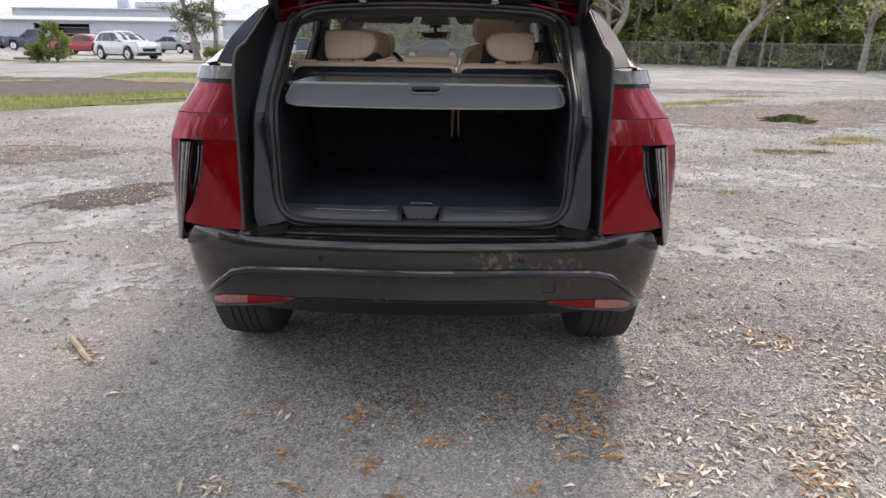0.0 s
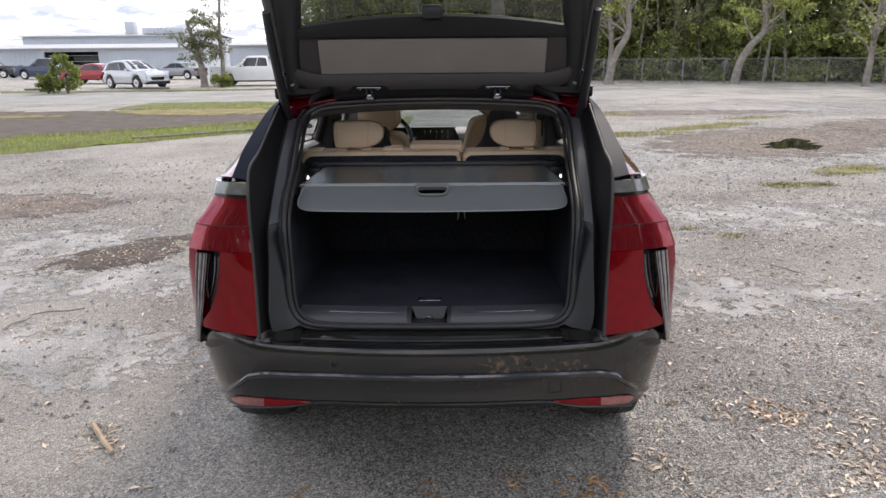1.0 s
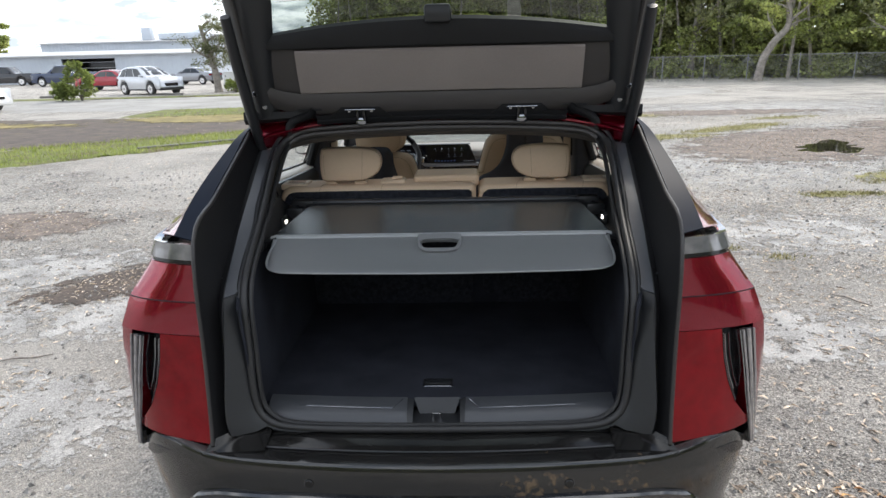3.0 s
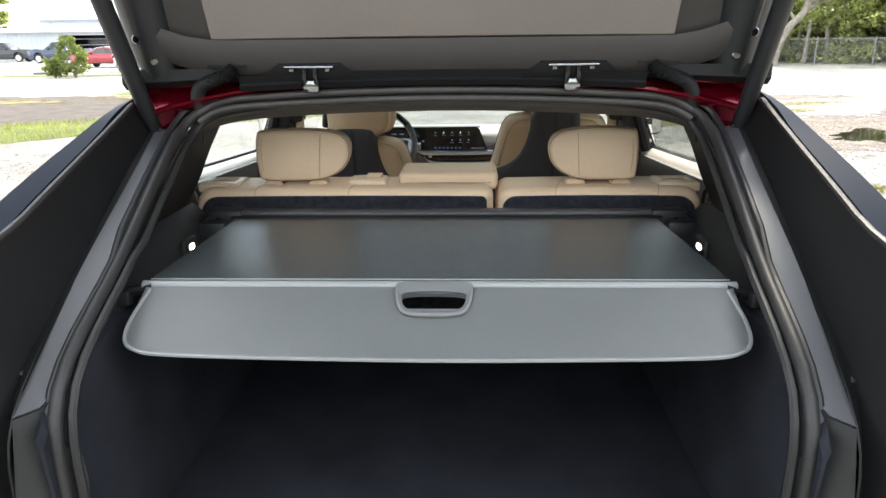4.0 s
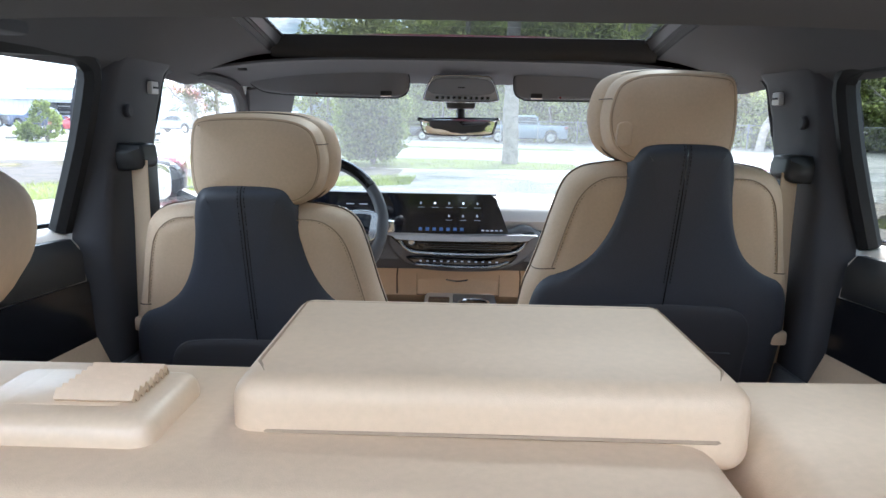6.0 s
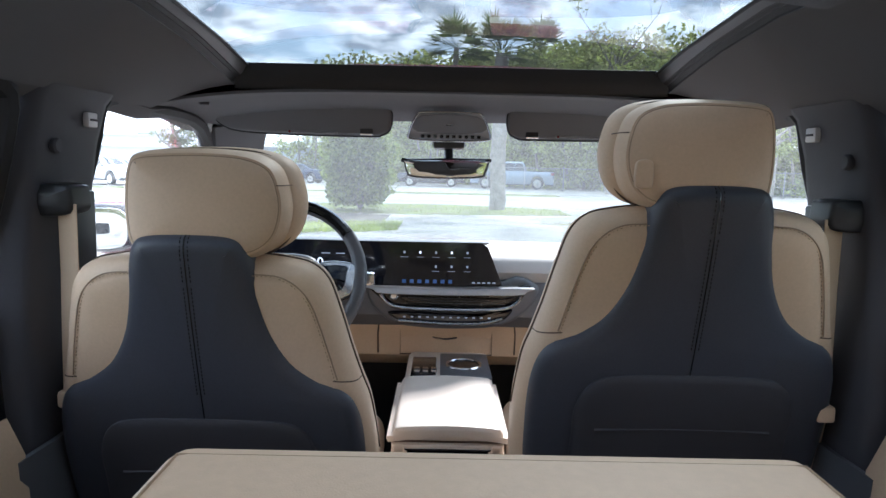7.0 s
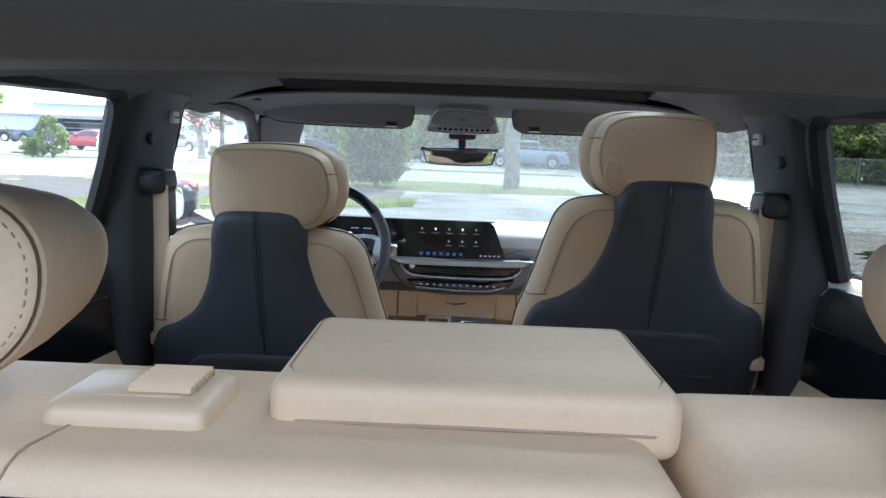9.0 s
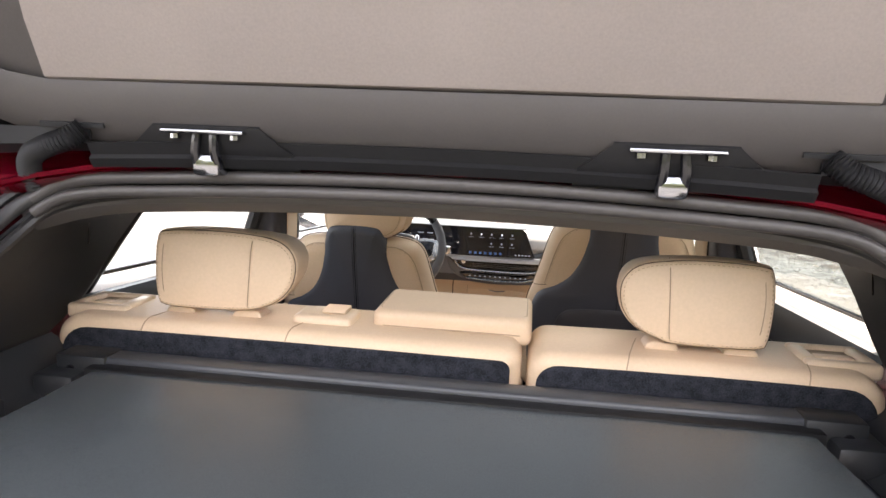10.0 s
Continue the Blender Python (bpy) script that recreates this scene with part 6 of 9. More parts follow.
# ---- front seats ----
def front_seat(cx, dz, side):
    """A front seat; side is +1 where the door lies at its right."""
    ly = lambda z: 0.28 * (1.325 + dz - z)
    sh = [(0.0, 1.332), (0.062, 1.329), (0.086, 1.315), (0.098, 1.28), (0.106, 1.232), (0.122, 1.170), (0.150, 1.118), (0.186, 1.088), (0.224, 1.067), (0.248, 1.040), (0.262, 0.985), (0.266, 0.90), (0.260, 0.80), (0.22, 0.70), (0.0, 0.69)]
    out = sh + [(-x, z) for x, z in reversed(sh[1:-1])]
    seat = part("front_seat", padded([(cx + x, z + dz) for x, z in out], [(0.030, 2.0885), (0.018, 2.0915), (0.008, 2.098), (0.002, 2.108), (0.0, 2.120), (0.0, 2.150), (0.012, 2.160)], ly, 0.008, 4), SHELL, car, "front seat with charcoal back shell and cream leather")
    cu = [(0.0, 1.298), (0.10, 1.294), (0.140, 1.289), (0.178, 1.279), (0.205, 1.252), (0.223, 1.197), (0.241, 1.125), (0.257, 1.07), (0.272, 1.02), (0.284, 0.92), (0.282, 0.80), (0.26, 0.70), (0.0, 0.69)]
    cout = cu + [(-x, z) for x, z in reversed(cu[1:-1])]
    part("backrest", padded([(cx + x, z + dz) for x, z in cout], [(0.060, 2.102), (0.040, 2.105), (0.022, 2.113), (0.009, 2.126), (0.002, 2.144), (0.0, 2.166), (0.0015, 2.1725), (0.0, 2.179), (0.004, 2.215), (0.018, 2.240), (0.045, 2.255)], ly, 0.0, 4), CREAM, seat, "cream leather backrest")
    for e in (1, -1):
        seam_l = smooth_line([(cx + e * x, 2.1078 + ly(z + dz) + o, z + dz) for x, z, o in ((0.100, 1.268, -0.002), (0.135, 1.265, 0.0), (0.163, 1.250, 0.0), (0.184, 1.222, 0.0), (0.198, 1.180, 0.0), (0.212, 1.125, 0.0), (0.222, 1.082, 0.001))], 6)
        part("bolster_seam", tube(seam_l, 0.0012, 5), THREAD, seat)
        part("bolster_stitch", stitches([(p.x - e * 0.004, p.y - 0.0005, p.z - 0.002) for p in seam_l], 0.0008), THREAD, seat)
        part("side_welt", tube(smooth_line([(cx + e * x, 2.172 + ly(z + dz), z + dz) for x, z in ((0.10, 1.295), (0.141, 1.290), (0.179, 1.280), (0.206, 1.253), (0.224, 1.197), (0.242, 1.125), (0.258, 1.07), (0.273, 1.02), (0.285, 0.92))], 5), 0.0017, 6), THREADDARK, seat)
        part("joint_seam", tube(smooth_line([(cx + e * x, y + ly(z + dz), z + dz) for x, z, y in ((0.215, 1.080, 2.1065), (0.228, 1.078, 2.1105), (0.243, 1.075, 2.122), (0.252, 1.073, 2.138), (0.256, 1.072, 2.165))], 4), 0.0012, 5), THREADDARK, seat)
    BACK = [(0.93, 2.0815), (1.06, 2.0797), (1.14, 2.0806), (1.20, 2.0822), (1.25, 2.0846), (1.285, 2.0868), (1.302, 2.0880), (1.314, 2.0910), (1.324, 2.0975), (1.330, 2.1070)]
    for e in (0.0060, -0.0060):
        part("shell_stitch", stitches([(cx + e, y + ly(z + dz), z + dz) for z, y in BACK[1:]], 0.0008, 0.4), LAMPBLACK, seat)
    part("shell_groove", tube([(cx, y + 0.0002 + ly(z + dz), z + dz) for z, y in BACK], 0.0010, 5), LAMPBLACK, seat)
    pk = [(0.0, 1.014), (0.11, 1.011), (0.160, 0.996), (0.184, 0.955), (0.187, 0.90), (0.17, 0.78), (0.0, 0.77)]
    pout = pk + [(-x, z) for x, z in reversed(pk[1:-1])]
    pocket = part("seat_pocket", padded([(cx + x, z + dz) for x, z in pout], [(0.016, 2.0740), (0.007, 2.0755), (0.002, 2.0785), (0.0, 2.083), (0.0, 2.10)], ly, 0.002, 4), PILLAR, seat, "black map pocket")
    part("pocket_lip", tube([(cx + 0.150 * u, 2.0735 + ly(0.905 + dz), 0.905 + dz + 0.004 * (1 - u * u)) for u in [-1 + k / 6 for k in range(13)]], 0.004, 6), PILLAR, pocket)
    # headrest: a stuffed back panel, a welt, and a front pad that bulges past it
    hz, hx = 1.30 + dz, cx - 0.020 * side
    ho = [(-0.088, -0.003), (-0.05, -0.009), (0.05, -0.009), (0.098, -0.004), (0.118, 0.016), (0.125, 0.060), (0.124, 0.110), (0.117, 0.143), (0.099, 0.157), (0.05, 0.162), (-0.02, 0.163), (-0.075, 0.157), (-0.112, 0.138), (-0.128, 0.102), (-0.131, 0.062), (-0.118, 0.022)]
    ho = [(x * 0.95 - 0.002, z) for x, z in ho] if side > 0 else [(-x, z) for x, z in reversed(ho)]
    swell = lambda z: 0.04 * (z - hz)
    hd = part("headrest", padded([(hx + x, hz + z) for x, z in ho], [(0.030, 2.1085), (0.016, 2.1120), (0.0125, 2.1145), (0.0115, 2.1158), (0.008, 2.1165), (0.002, 2.128), (0.0, 2.145), (0.0005, 2.178), (0.005, 2.190)], swell, 0.007, 4), CREAM, seat, "cream leather headrest")
    ho2 = [(x * 1.035 - side * 0.011, 0.004 + z * 0.995) for x, z in ho]
    part("headrest_front", padded([(hx + x, hz + z) for x, z in ho2], [(0.016, 2.168), (0.006, 2.176), (0.0, 2.190), (-0.001, 2.208), (0.004, 2.232), (0.018, 2.252), (0.045, 2.266)], lambda z: 0.0, 0.010, 4), CREAM, hd)
    part("headrest_welt", tube([(p.x, 2.181, p.y) for p in smooth_line([(hx + x * 1.010 - side * 0.004, hz + z * 1.004, 0) for x, z in ho], 4, True)], 0.0016, 6, closed=True), THREADDARK, hd)
    seam_h = [(p.x, 2.1150 + swell(p.y), p.y) for p in rim_line([(hx + x, hz + z) for x, z in ho], 0.012)]
    part("headrest_stitch", tube(seam_h, 0.0009, 5, closed=True), THREAD, hd)
    part("side_seam", tube(smooth_line([(hx - side * x, y, hz + 0.108) for x, y in ((0.117, 2.1165), (0.126, 2.128), (0.1285, 2.150), (0.1295, 2.180))], 3), 0.0009, 5), THREADDARK, hd)
    for x in (-0.06, 0.06):
        part("headrest_post", tube([(cx + x, 2.16, 1.26 + dz), (cx + x, 2.165, 1.36 + dz)], 0.006, 8), SILVER, seat)
    part("cushion", rbox(cx - 0.255, cx + 0.255, 2.28, 2.82, 0.66 + dz * 0.5, 0.80 + dz * 0.5, 0.05, 4), CREAM, seat)
    part("seat_base", rbox(cx - 0.22, cx + 0.22, 2.25, 2.75, 0.42, 0.68 + dz * 0.5, 0.02), PLASTIC, seat)
    return seat, hd


drv, drv_head = front_seat(-0.408, 0.0, -1)
pas, pas_head = front_seat(0.404, 0.092, 1)
tg = pillow([(0.278, 1.418), (0.300, 1.416), (0.304, 1.425), (0.304, 1.452), (0.296, 1.460), (0.282, 1.458), (0.277, 1.448)], 2.1015, 2.112, 0.003, lambda z: 0.04 * (z - 1.39), 0.0)
part("headrest_button", tg, CREAM, pas_head, "small raised cream button")

# ---- pillars, belts, door linings ----
for s in (1, -1):
    bp = [(0.690, 2.145, 2.36, 0.95), (0.688, 2.150, 2.36, 1.15), (0.684, 2.155, 2.36, 1.25), (0.680, 2.160, 2.37, 1.38), (0.674, 2.165, 2.385, 1.47), (0.660, 2.175, 2.40, 1.545), (0.648, 2.18, 2.41, 1.565)]
    cp = part("centre_pillar", rings([[(s * (x + 0.07), y0 - 0.01, z), (s * (x + 0.012), y0, z), (s * x, y0 + 0.02, z), (s * (x - 0.004), y1 - 0.03, z), (s * (x + 0.006), y1, z), (s * (x + 0.07), y1 + 0.01, z)] for x, y0, y1, z in bp]), PILLAR, car, "dark plastic centre pillar with a belt guide", 60)
    part("pillar_button", disc((s * 0.674 + (0.0 if s < 0 else -0.012), 2.225, 1.464), 0.0135, 0.012, "x", 18, bevel=0.003), PILLAR, cp)
    part("airbag_tab", rbox(min(s * 0.652, s * 0.664), max(s * 0.652, s * 0.664), 2.305, 2.338, 1.500, 1.526, 0.003), LABELWHITE, cp)
    part("tab_label", rbox(min(s * 0.650, s * 0.653), max(s * 0.650, s * 0.653), 2.310, 2.333, 1.511, 1.515, 0.0005), PILLAR, cp)
    part("belt_anchor", pillow([(s * 0.634, 1.352), (s * 0.700, 1.350), (s * 0.704, 1.385), (s * 0.698, 1.400), (s * 0.640, 1.400), (s * 0.629, 1.388)], 2.19, 2.26, 0.008), PLASTIC, cp, "black belt guide")
    part("anchor_slot", rbox(min(s * 0.668, s * 0.690), max(s * 0.668, s * 0.690), 2.262, 2.35, 1.24, 1.385, 0.006), PLASTIC, cp)
    bl = [(s * 0.642, 2.205, 1.368), (s * 0.644, 2.208, 1.25), (s * 0.649, 2.212, 1.15), (s * 0.656, 2.220, 1.03), (s * 0.664, 2.26, 0.90), (s * 0.668, 2.30, 0.75)]
    belt = part("seat_belt", sheet([[(x - s * 0.020, y - 0.009, z) for x, y, z in bl], [(x + s * 0.020, y + 0.009, z) for x, y, z in bl]], 0.002), CREAM2, car, "cream seat belt")
    part("belt_buckle", rbox(min(s * 0.640, s * 0.672), max(s * 0.640, s * 0.672), 2.195, 2.245, 1.015, 1.045, 0.006), CREAM2, belt)
    part("lower_pillar", sheet([[(s * 0.690, 2.10, z) for z in (0.45, 0.7, 0.96)], [(s * 0.684, 2.2, z) for z in (0.45, 0.7, 0.96)], [(s * 0.690, 2.40, z) for z in (0.45, 0.7, 0.96)]], 0.01), DASHGREY, car)
    for y0, y1 in ((1.30, 2.12), (2.40, 3.30)):
        yy = [y0 + (y1 - y0) * k / 6 for k in range(7)]
        bz = lambda y: interp(y, BELT)
        dl = part("door_lining", sheet([[(s * 0.80, y, bz(y) - 0.004) for y in yy], [(s * 0.745, y, bz(y) - 0.004) for y in yy], [(s * 0.725, y, bz(y) - 0.03) for y in yy], [(s * 0.722, y, bz(y) - 0.085) for y in yy]], 0.006), PLASTIC, car, "door lining in black, mesh and cream")
        part("belt_moulding", sheet([[(s * 0.792, y, bz(y) - 0.002) for y in yy], [(s * 0.812, y, bz(y) + 0.010) for y in yy], [(s * (interp(y, SIDE_W) - 0.118), y, bz(y) + 0.008) for y in yy]], 0.004), GUTTER, dl)
        part("mesh_band", sheet([[(s * 0.722, y, bz(y) - 0.086) for y in yy], [(s * 0.716, y, bz(y) - 0.20) for y in yy]], 0.006), LAMPBLACK, dl)
        dots = bmesh.new()
        for a in range(36):
            for c in range(8):
                y = y0 + 0.03 + a * (y1 - y0 - 0.06) / 36
                disc((s * 0.7195 + (0.0 if s < 0 else -0.004), y, bz(y) - 0.10 - c * 0.0125), 0.0024, 0.004, "x", 5, dots)
        part("mesh_dots", dots, CHROME, dl)
        part("cream_panel", sheet([[(s * 0.716, y, bz(y) - 0.202) for y in yy], [(s * 0.690, y, bz(y) - 0.26) for y in yy], [(s * 0.682, y, bz(y) - 0.40) for y in yy]], 0.008), CREAM, dl)
        part("arm_rest", rbox(min(s * 0.62, s * 0.70), max(s * 0.62, s * 0.70), y0 + 0.08, y1 - 0.15, bz(y0) - 0.36, bz(y0) - 0.30, 0.02, 3), PLASTIC, dl)
        part("lower_lining", sheet([[(s * 0.690, y, bz(y) - 0.40) for y in yy], [(s * 0.700, y, 0.45) for y in yy]], 0.008), PLASTIC, dl)
    # window frames seen from inside
    part("window_frame", tube(smooth_line([(s * 0.790, 1.35, 1.27), (s * 0.735, 1.45, 1.42), (s * 0.690, 1.56, 1.545), (s * 0.684, 1.85, 1.560), (s * 0.684, 2.10, 1.560), (s * 0.705, 2.13, 1.45), (s * 0.775, 2.14, 1.235)], 4), 0.022, 8), GUTTER, car)
    part("window_frame", tube(smooth_line([(s * 0.775, 2.40, 1.21), (s * 0.705, 2.40, 1.45), (s * 0.682, 2.42, 1.560), (s * 0.680, 2.62, 1.563), (s * 0.668, 2.90, 1.540), (s * 0.715, 3.12, 1.40), (s * 0.775, 3.32, 1.20)], 4), 0.020, 8), GUTTER, car)
    part("screen_pillar_trim", sheet([smooth_line([(s * 0.505, 3.00, 1.566), (s * 0.580, 3.17, 1.43), (s * 0.645, 3.34, 1.29), (s * 0.70, 3.45, 1.19)], 4), smooth_line([(s * 0.640, 2.95, 1.540), (s * 0.690, 3.12, 1.42), (s * 0.735, 3.28, 1.28), (s * 0.765, 3.38, 1.18)], 4), smooth_line([(s * 0.672, 2.96, 1.545), (s * 0.72, 3.13, 1.43), (s * 0.762, 3.30, 1.29), (s * 0.785, 3.41, 1.19)], 4)], 0.006), LINER, car)
part("cabin_floor", rbox(-0.68, 0.68, 1.10, 3.35, 0.40, 0.46, 0.01), CARPET, car)
part("firewall", sheet([[(x, 3.28, 0.42) for x in (-0.70, 0.70)], [(x, 3.30, 1.15) for x in (-0.70, 0.70)]], 0.01), PLASTIC, car)

# ---- dashboard ----
dx = [-0.72 + 1.44 * k / 24 for k in range(25)]
dash = part("dashboard", sheet([[(x, y - 0.05 * (x / 0.72) ** 2, z) for x in dx] for y, z in ((3.50, 1.175), (3.40, 1.190), (3.25, 1.200), (3.10, 1.203), (3.02, 1.198), (2.975, 1.180), (2.955, 1.150), (2.965, 1.12))], 0.01), DASHTOP, car, "wide dashboard with cream leather and a curved screen")
part("dash_front", sheet([[(x, y - 0.05 * (x / 0.72) ** 2, z) for x in dx] for y, z in ((2.967, 1.118), (2.950, 1.09), (2.950, 1.03), (2.985, 0.995))], 0.01), DASHGREY, dash)
part("cream_band", sheet([[(x, y - 0.03 * (x / 0.72) ** 2, z) for x in dx] for y, z in ((2.990, 0.995), (3.000, 0.97), (3.010, 0.90), (3.05, 0.865), (3.20, 0.85))], 0.01), CREAM, dash)
# curved screen
SX = [-0.62 + 0.775 * k / 20 for k in range(21)]


def screen_at(x, f, d=0.0):
    """A point on the screen: across, up (0 to 1), and out towards the seats."""
    y = 2.905 + 0.05 * ((x + 0.2) / 0.45) ** 2 * (1 if x < -0.2 else 0.35) + 0.012 * f
    return (x, y - d, 1.116 + 0.119 * f)


rows = []
for f in (0.0, 0.04, 0.5, 0.9, 1.0):
    row = []
    for x in SX:
        hi = 0.155 - 0.047 * f - (0.012 if f in (0.0, 1.0) else 0.0)
        xx = -0.62 + (hi + 0.62) * (x + 0.62) / 0.775
        row.append(screen_at(xx, f))
    rows.append(row)
scr = part("screen", sheet(rows, 0.012), SCREEN, dash, "wide curved black display, switched on")
part("screen_hood", sheet([[(x, screen_at(x, 1.0)[1] + d, 1.2365 + h) for x in SX[:-1]] for d, h in ((-0.004, 0.0), (0.02, 0.004), (0.08, -0.012))], 0.004), DASHGREY, dash)
for row, zz in enumerate((0.78, 0.46)):
    for k in range(5 if row == 0 else 3):
        p = screen_at(-0.115 + 0.043 * k + (0.086 if row else 0), zz, 0.0145)
        part("screen_icon", rbox(p[0] - 0.0026, p[0] + 0.0026, p[1], p[1] + 0.0005, p[2] - 0.0032, p[2] + 0.0032, 0, 1), ICON if (row, k) in ((0, 3), (0, 1)) else ICONDIM, scr)
        part("icon_caption", rbox(p[0] - 0.010, p[0] + 0.010, p[1], p[1] + 0.0005, p[2] - 0.0135, p[2] - 0.0126, 0, 1), ICONDIM, scr)
for k in range(5):
    p = screen_at(0.075 + 0.014 * k, 0.10, 0.0145)
    part("status_mark", rbox(p[0] - 0.004, p[0] + 0.004, p[1], p[1] + 0.0005, p[2] - 0.002, p[2] + 0.002, 0, 1), ICONDIM, scr)
for x, f, w in ((-0.50, 0.75, 0.02), (-0.33, 0.72, 0.012), (-0.29, 0.72, 0.012), (-0.46, 0.2, 0.03), (-0.30, 0.30, 0.012)):
    p = screen_at(x, f, 0.0145)
    part("gauge_mark", rbox(p[0] - w, p[0] + w, p[1], p[1] + 0.0005, p[2] - 0.0015, p[2] + 0.0015, 0, 1), ICONDIM, scr)
for k in range(7):
    p = screen_at(-0.115 + 0.021 * k, 0.12, 0.0145)
    part("dock_icon", rbox(p[0] - 0.0055, p[0] + 0.0055, p[1], p[1] + 0.0005, p[2] - 0.005, p[2] + 0.005, 0, 1), ICONBLUE, scr)
zero = new("speed_digit", text_mesh("0", 0.036))
zero.data.materials.append(ICON)
zero.parent = scr
zp = screen_at(-0.345, 0.5, 0.0150)
zero.matrix_basis = pose(*zp, 90, 0, 0)
# vent strip and climate bar
bez = [(-0.205, 1.108), (-0.10, 1.104), (0.05, 1.104), (0.16, 1.108), (0.232, 1.122), (0.222, 1.100), (0.195, 1.062), (0.15, 1.047), (0.05, 1.041), (-0.08, 1.043), (-0.150, 1.055), (-0.185, 1.080)]
part("vent_bezel", pillow(bez, 2.912, 2.95, 0.006, lambda z: 0.0, 0.0), GLOSSBLACK, dash, "gloss black vent surround with silver lines")
part("vent_ledge", padded([(-0.205, 1.113), (0.0, 1.110), (0.228, 1.116), (0.222, 1.104), (0.19, 1.095), (0.0, 1.092), (-0.17, 1.094), (-0.198, 1.103)], [(0.003, 2.898), (0.0005, 2.900), (0.0, 2.905), (0.0, 2.93)], lambda z: -0.35 * (1.11 - z), 0.0), LEDGE, dash, "satin silver ledge under the screen")
part("vent_line", tube(smooth_line([(-0.180, 2.908, 1.090), (-0.158, 2.904, 1.066), (-0.120, 2.902, 1.055), (0.0, 2.900, 1.0515), (0.12, 2.901, 1.053), (0.172, 2.903, 1.060), (0.198, 2.906, 1.075), (0.208, 2.908, 1.090)], 5), 0.0052, 8), SILVER, dash)
part("vent_opening", pillow([(-0.120, 1.086), (0.0, 1.083), (0.15, 1.085), (0.188, 1.090), (0.180, 1.072), (0.13, 1.062), (-0.05, 1.062), (-0.105, 1.068)], 2.908, 2.93, 0.004, lambda z: 0.0, 0.0), LAMPBLACK, dash)
vs = bmesh.new()
for k in range(3):
    rbox(-0.105, 0.165, 2.9055, 2.909, 1.066 + 0.007 * k, 1.068 + 0.007 * k, 0.0005, 1, vs)
part("vent_slats", vs, DARKTRIM, dash)
part("vent_knob", disc((-0.143, 2.898, 1.088), 0.011, 0.02, "y", 16, bevel=0.003), SILVER, dash)
part("climate_bar", pillow([(-0.150, 1.040), (0.0, 1.036), (0.12, 1.038), (0.185, 1.052), (0.165, 1.022), (0.11, 1.006), (0.0, 1.002), (-0.10, 1.006), (-0.145, 1.022)], 2.918, 2.95, 0.006, lambda z: 0.0, 0.0), SCREEN, dash, "black climate key bar")
for k in range(12):
    part("climate_key", rbox(-0.118 + 0.0215 * k, -0.111 + 0.0215 * k, 2.9165, 2.9178, 1.024, 1.0275, 0.0005, 1), ICONDIM, dash)
part("climate_trim", tube(smooth_line([(-0.13, 2.912, 1.016), (0.0, 2.909, 1.010), (0.10, 2.910, 1.012), (0.158, 2.915, 1.026)], 5), 0.0045, 8), SILVER, dash)
part("wrap", pillow([(0.150, 1.125), (0.20, 1.140), (0.245, 1.125), (0.262, 1.10), (0.235, 1.05), (0.17, 1.005), (0.08, 0.990), (-0.06, 0.990), (-0.15, 1.005), (-0.205, 1.05), (-0.22, 1.10), (-0.17, 1.11), (0.0, 1.108)], 2.928, 2.99, 0.015, lambda z: 0.0, 0.0), DASHGREY, dash, "dark grey leather wrap")
part("drawer", rbox(-0.128, 0.136, 2.992, 3.02, 0.90, 0.982, 0.004), CREAM, dash, "cream leather drawer front")
part("drawer_gap", tube([(-0.129, 2.9905, 0.899), (-0.129, 2.9905, 0.983), (0.137, 2.9905, 0.983), (0.137, 2.9905, 0.899)], 0.0022, 5, closed=True), THREADDARK, dash)
part("drawer_handle", tube(smooth_line([(-0.035, 2.990, 0.950), (0.0, 2.986, 0.946), (0.035, 2.990, 0.950)], 4), 0.0028, 6), SILVER, dash)
for x in (-0.19, 0.20):
    part("band_seam", tube([(x, 2.980, 0.992), (x * 1.02, 2.990, 0.96), (x * 1.02, 2.997, 0.90)], 0.003, 5), THREADDARK, dash)
part("side_vent", pillow([(0.56, 1.14), (0.66, 1.16), (0.67, 1.10), (0.58, 1.09)], 2.87, 2.93, 0.005), SILVER, dash)
# steering wheel
stw = part("steering_wheel", tube([(-0.385 + 0.182 * math.cos(a), 2.63 + 0.182 * math.sin(a) * 0.42, 1.178 + 0.182 * math.sin(a) * 0.907) for a in [2 * math.pi * k / 40 for k in range(40)]], 0.0165, 10, closed=True), WHEELGREY, car, "grey leather steering wheel with silver spokes")
hubt = Matrix.Translation((-0.385, 2.63, 1.178)) @ Euler((radians(-25), 0, 0)).to_matrix().to_4x4()


def on_wheel(name, bm, mat, label=""):
    bmesh.ops.transform(bm, matrix=hubt, verts=bm.verts[:])
    return part(name, bm, mat, stw, label)


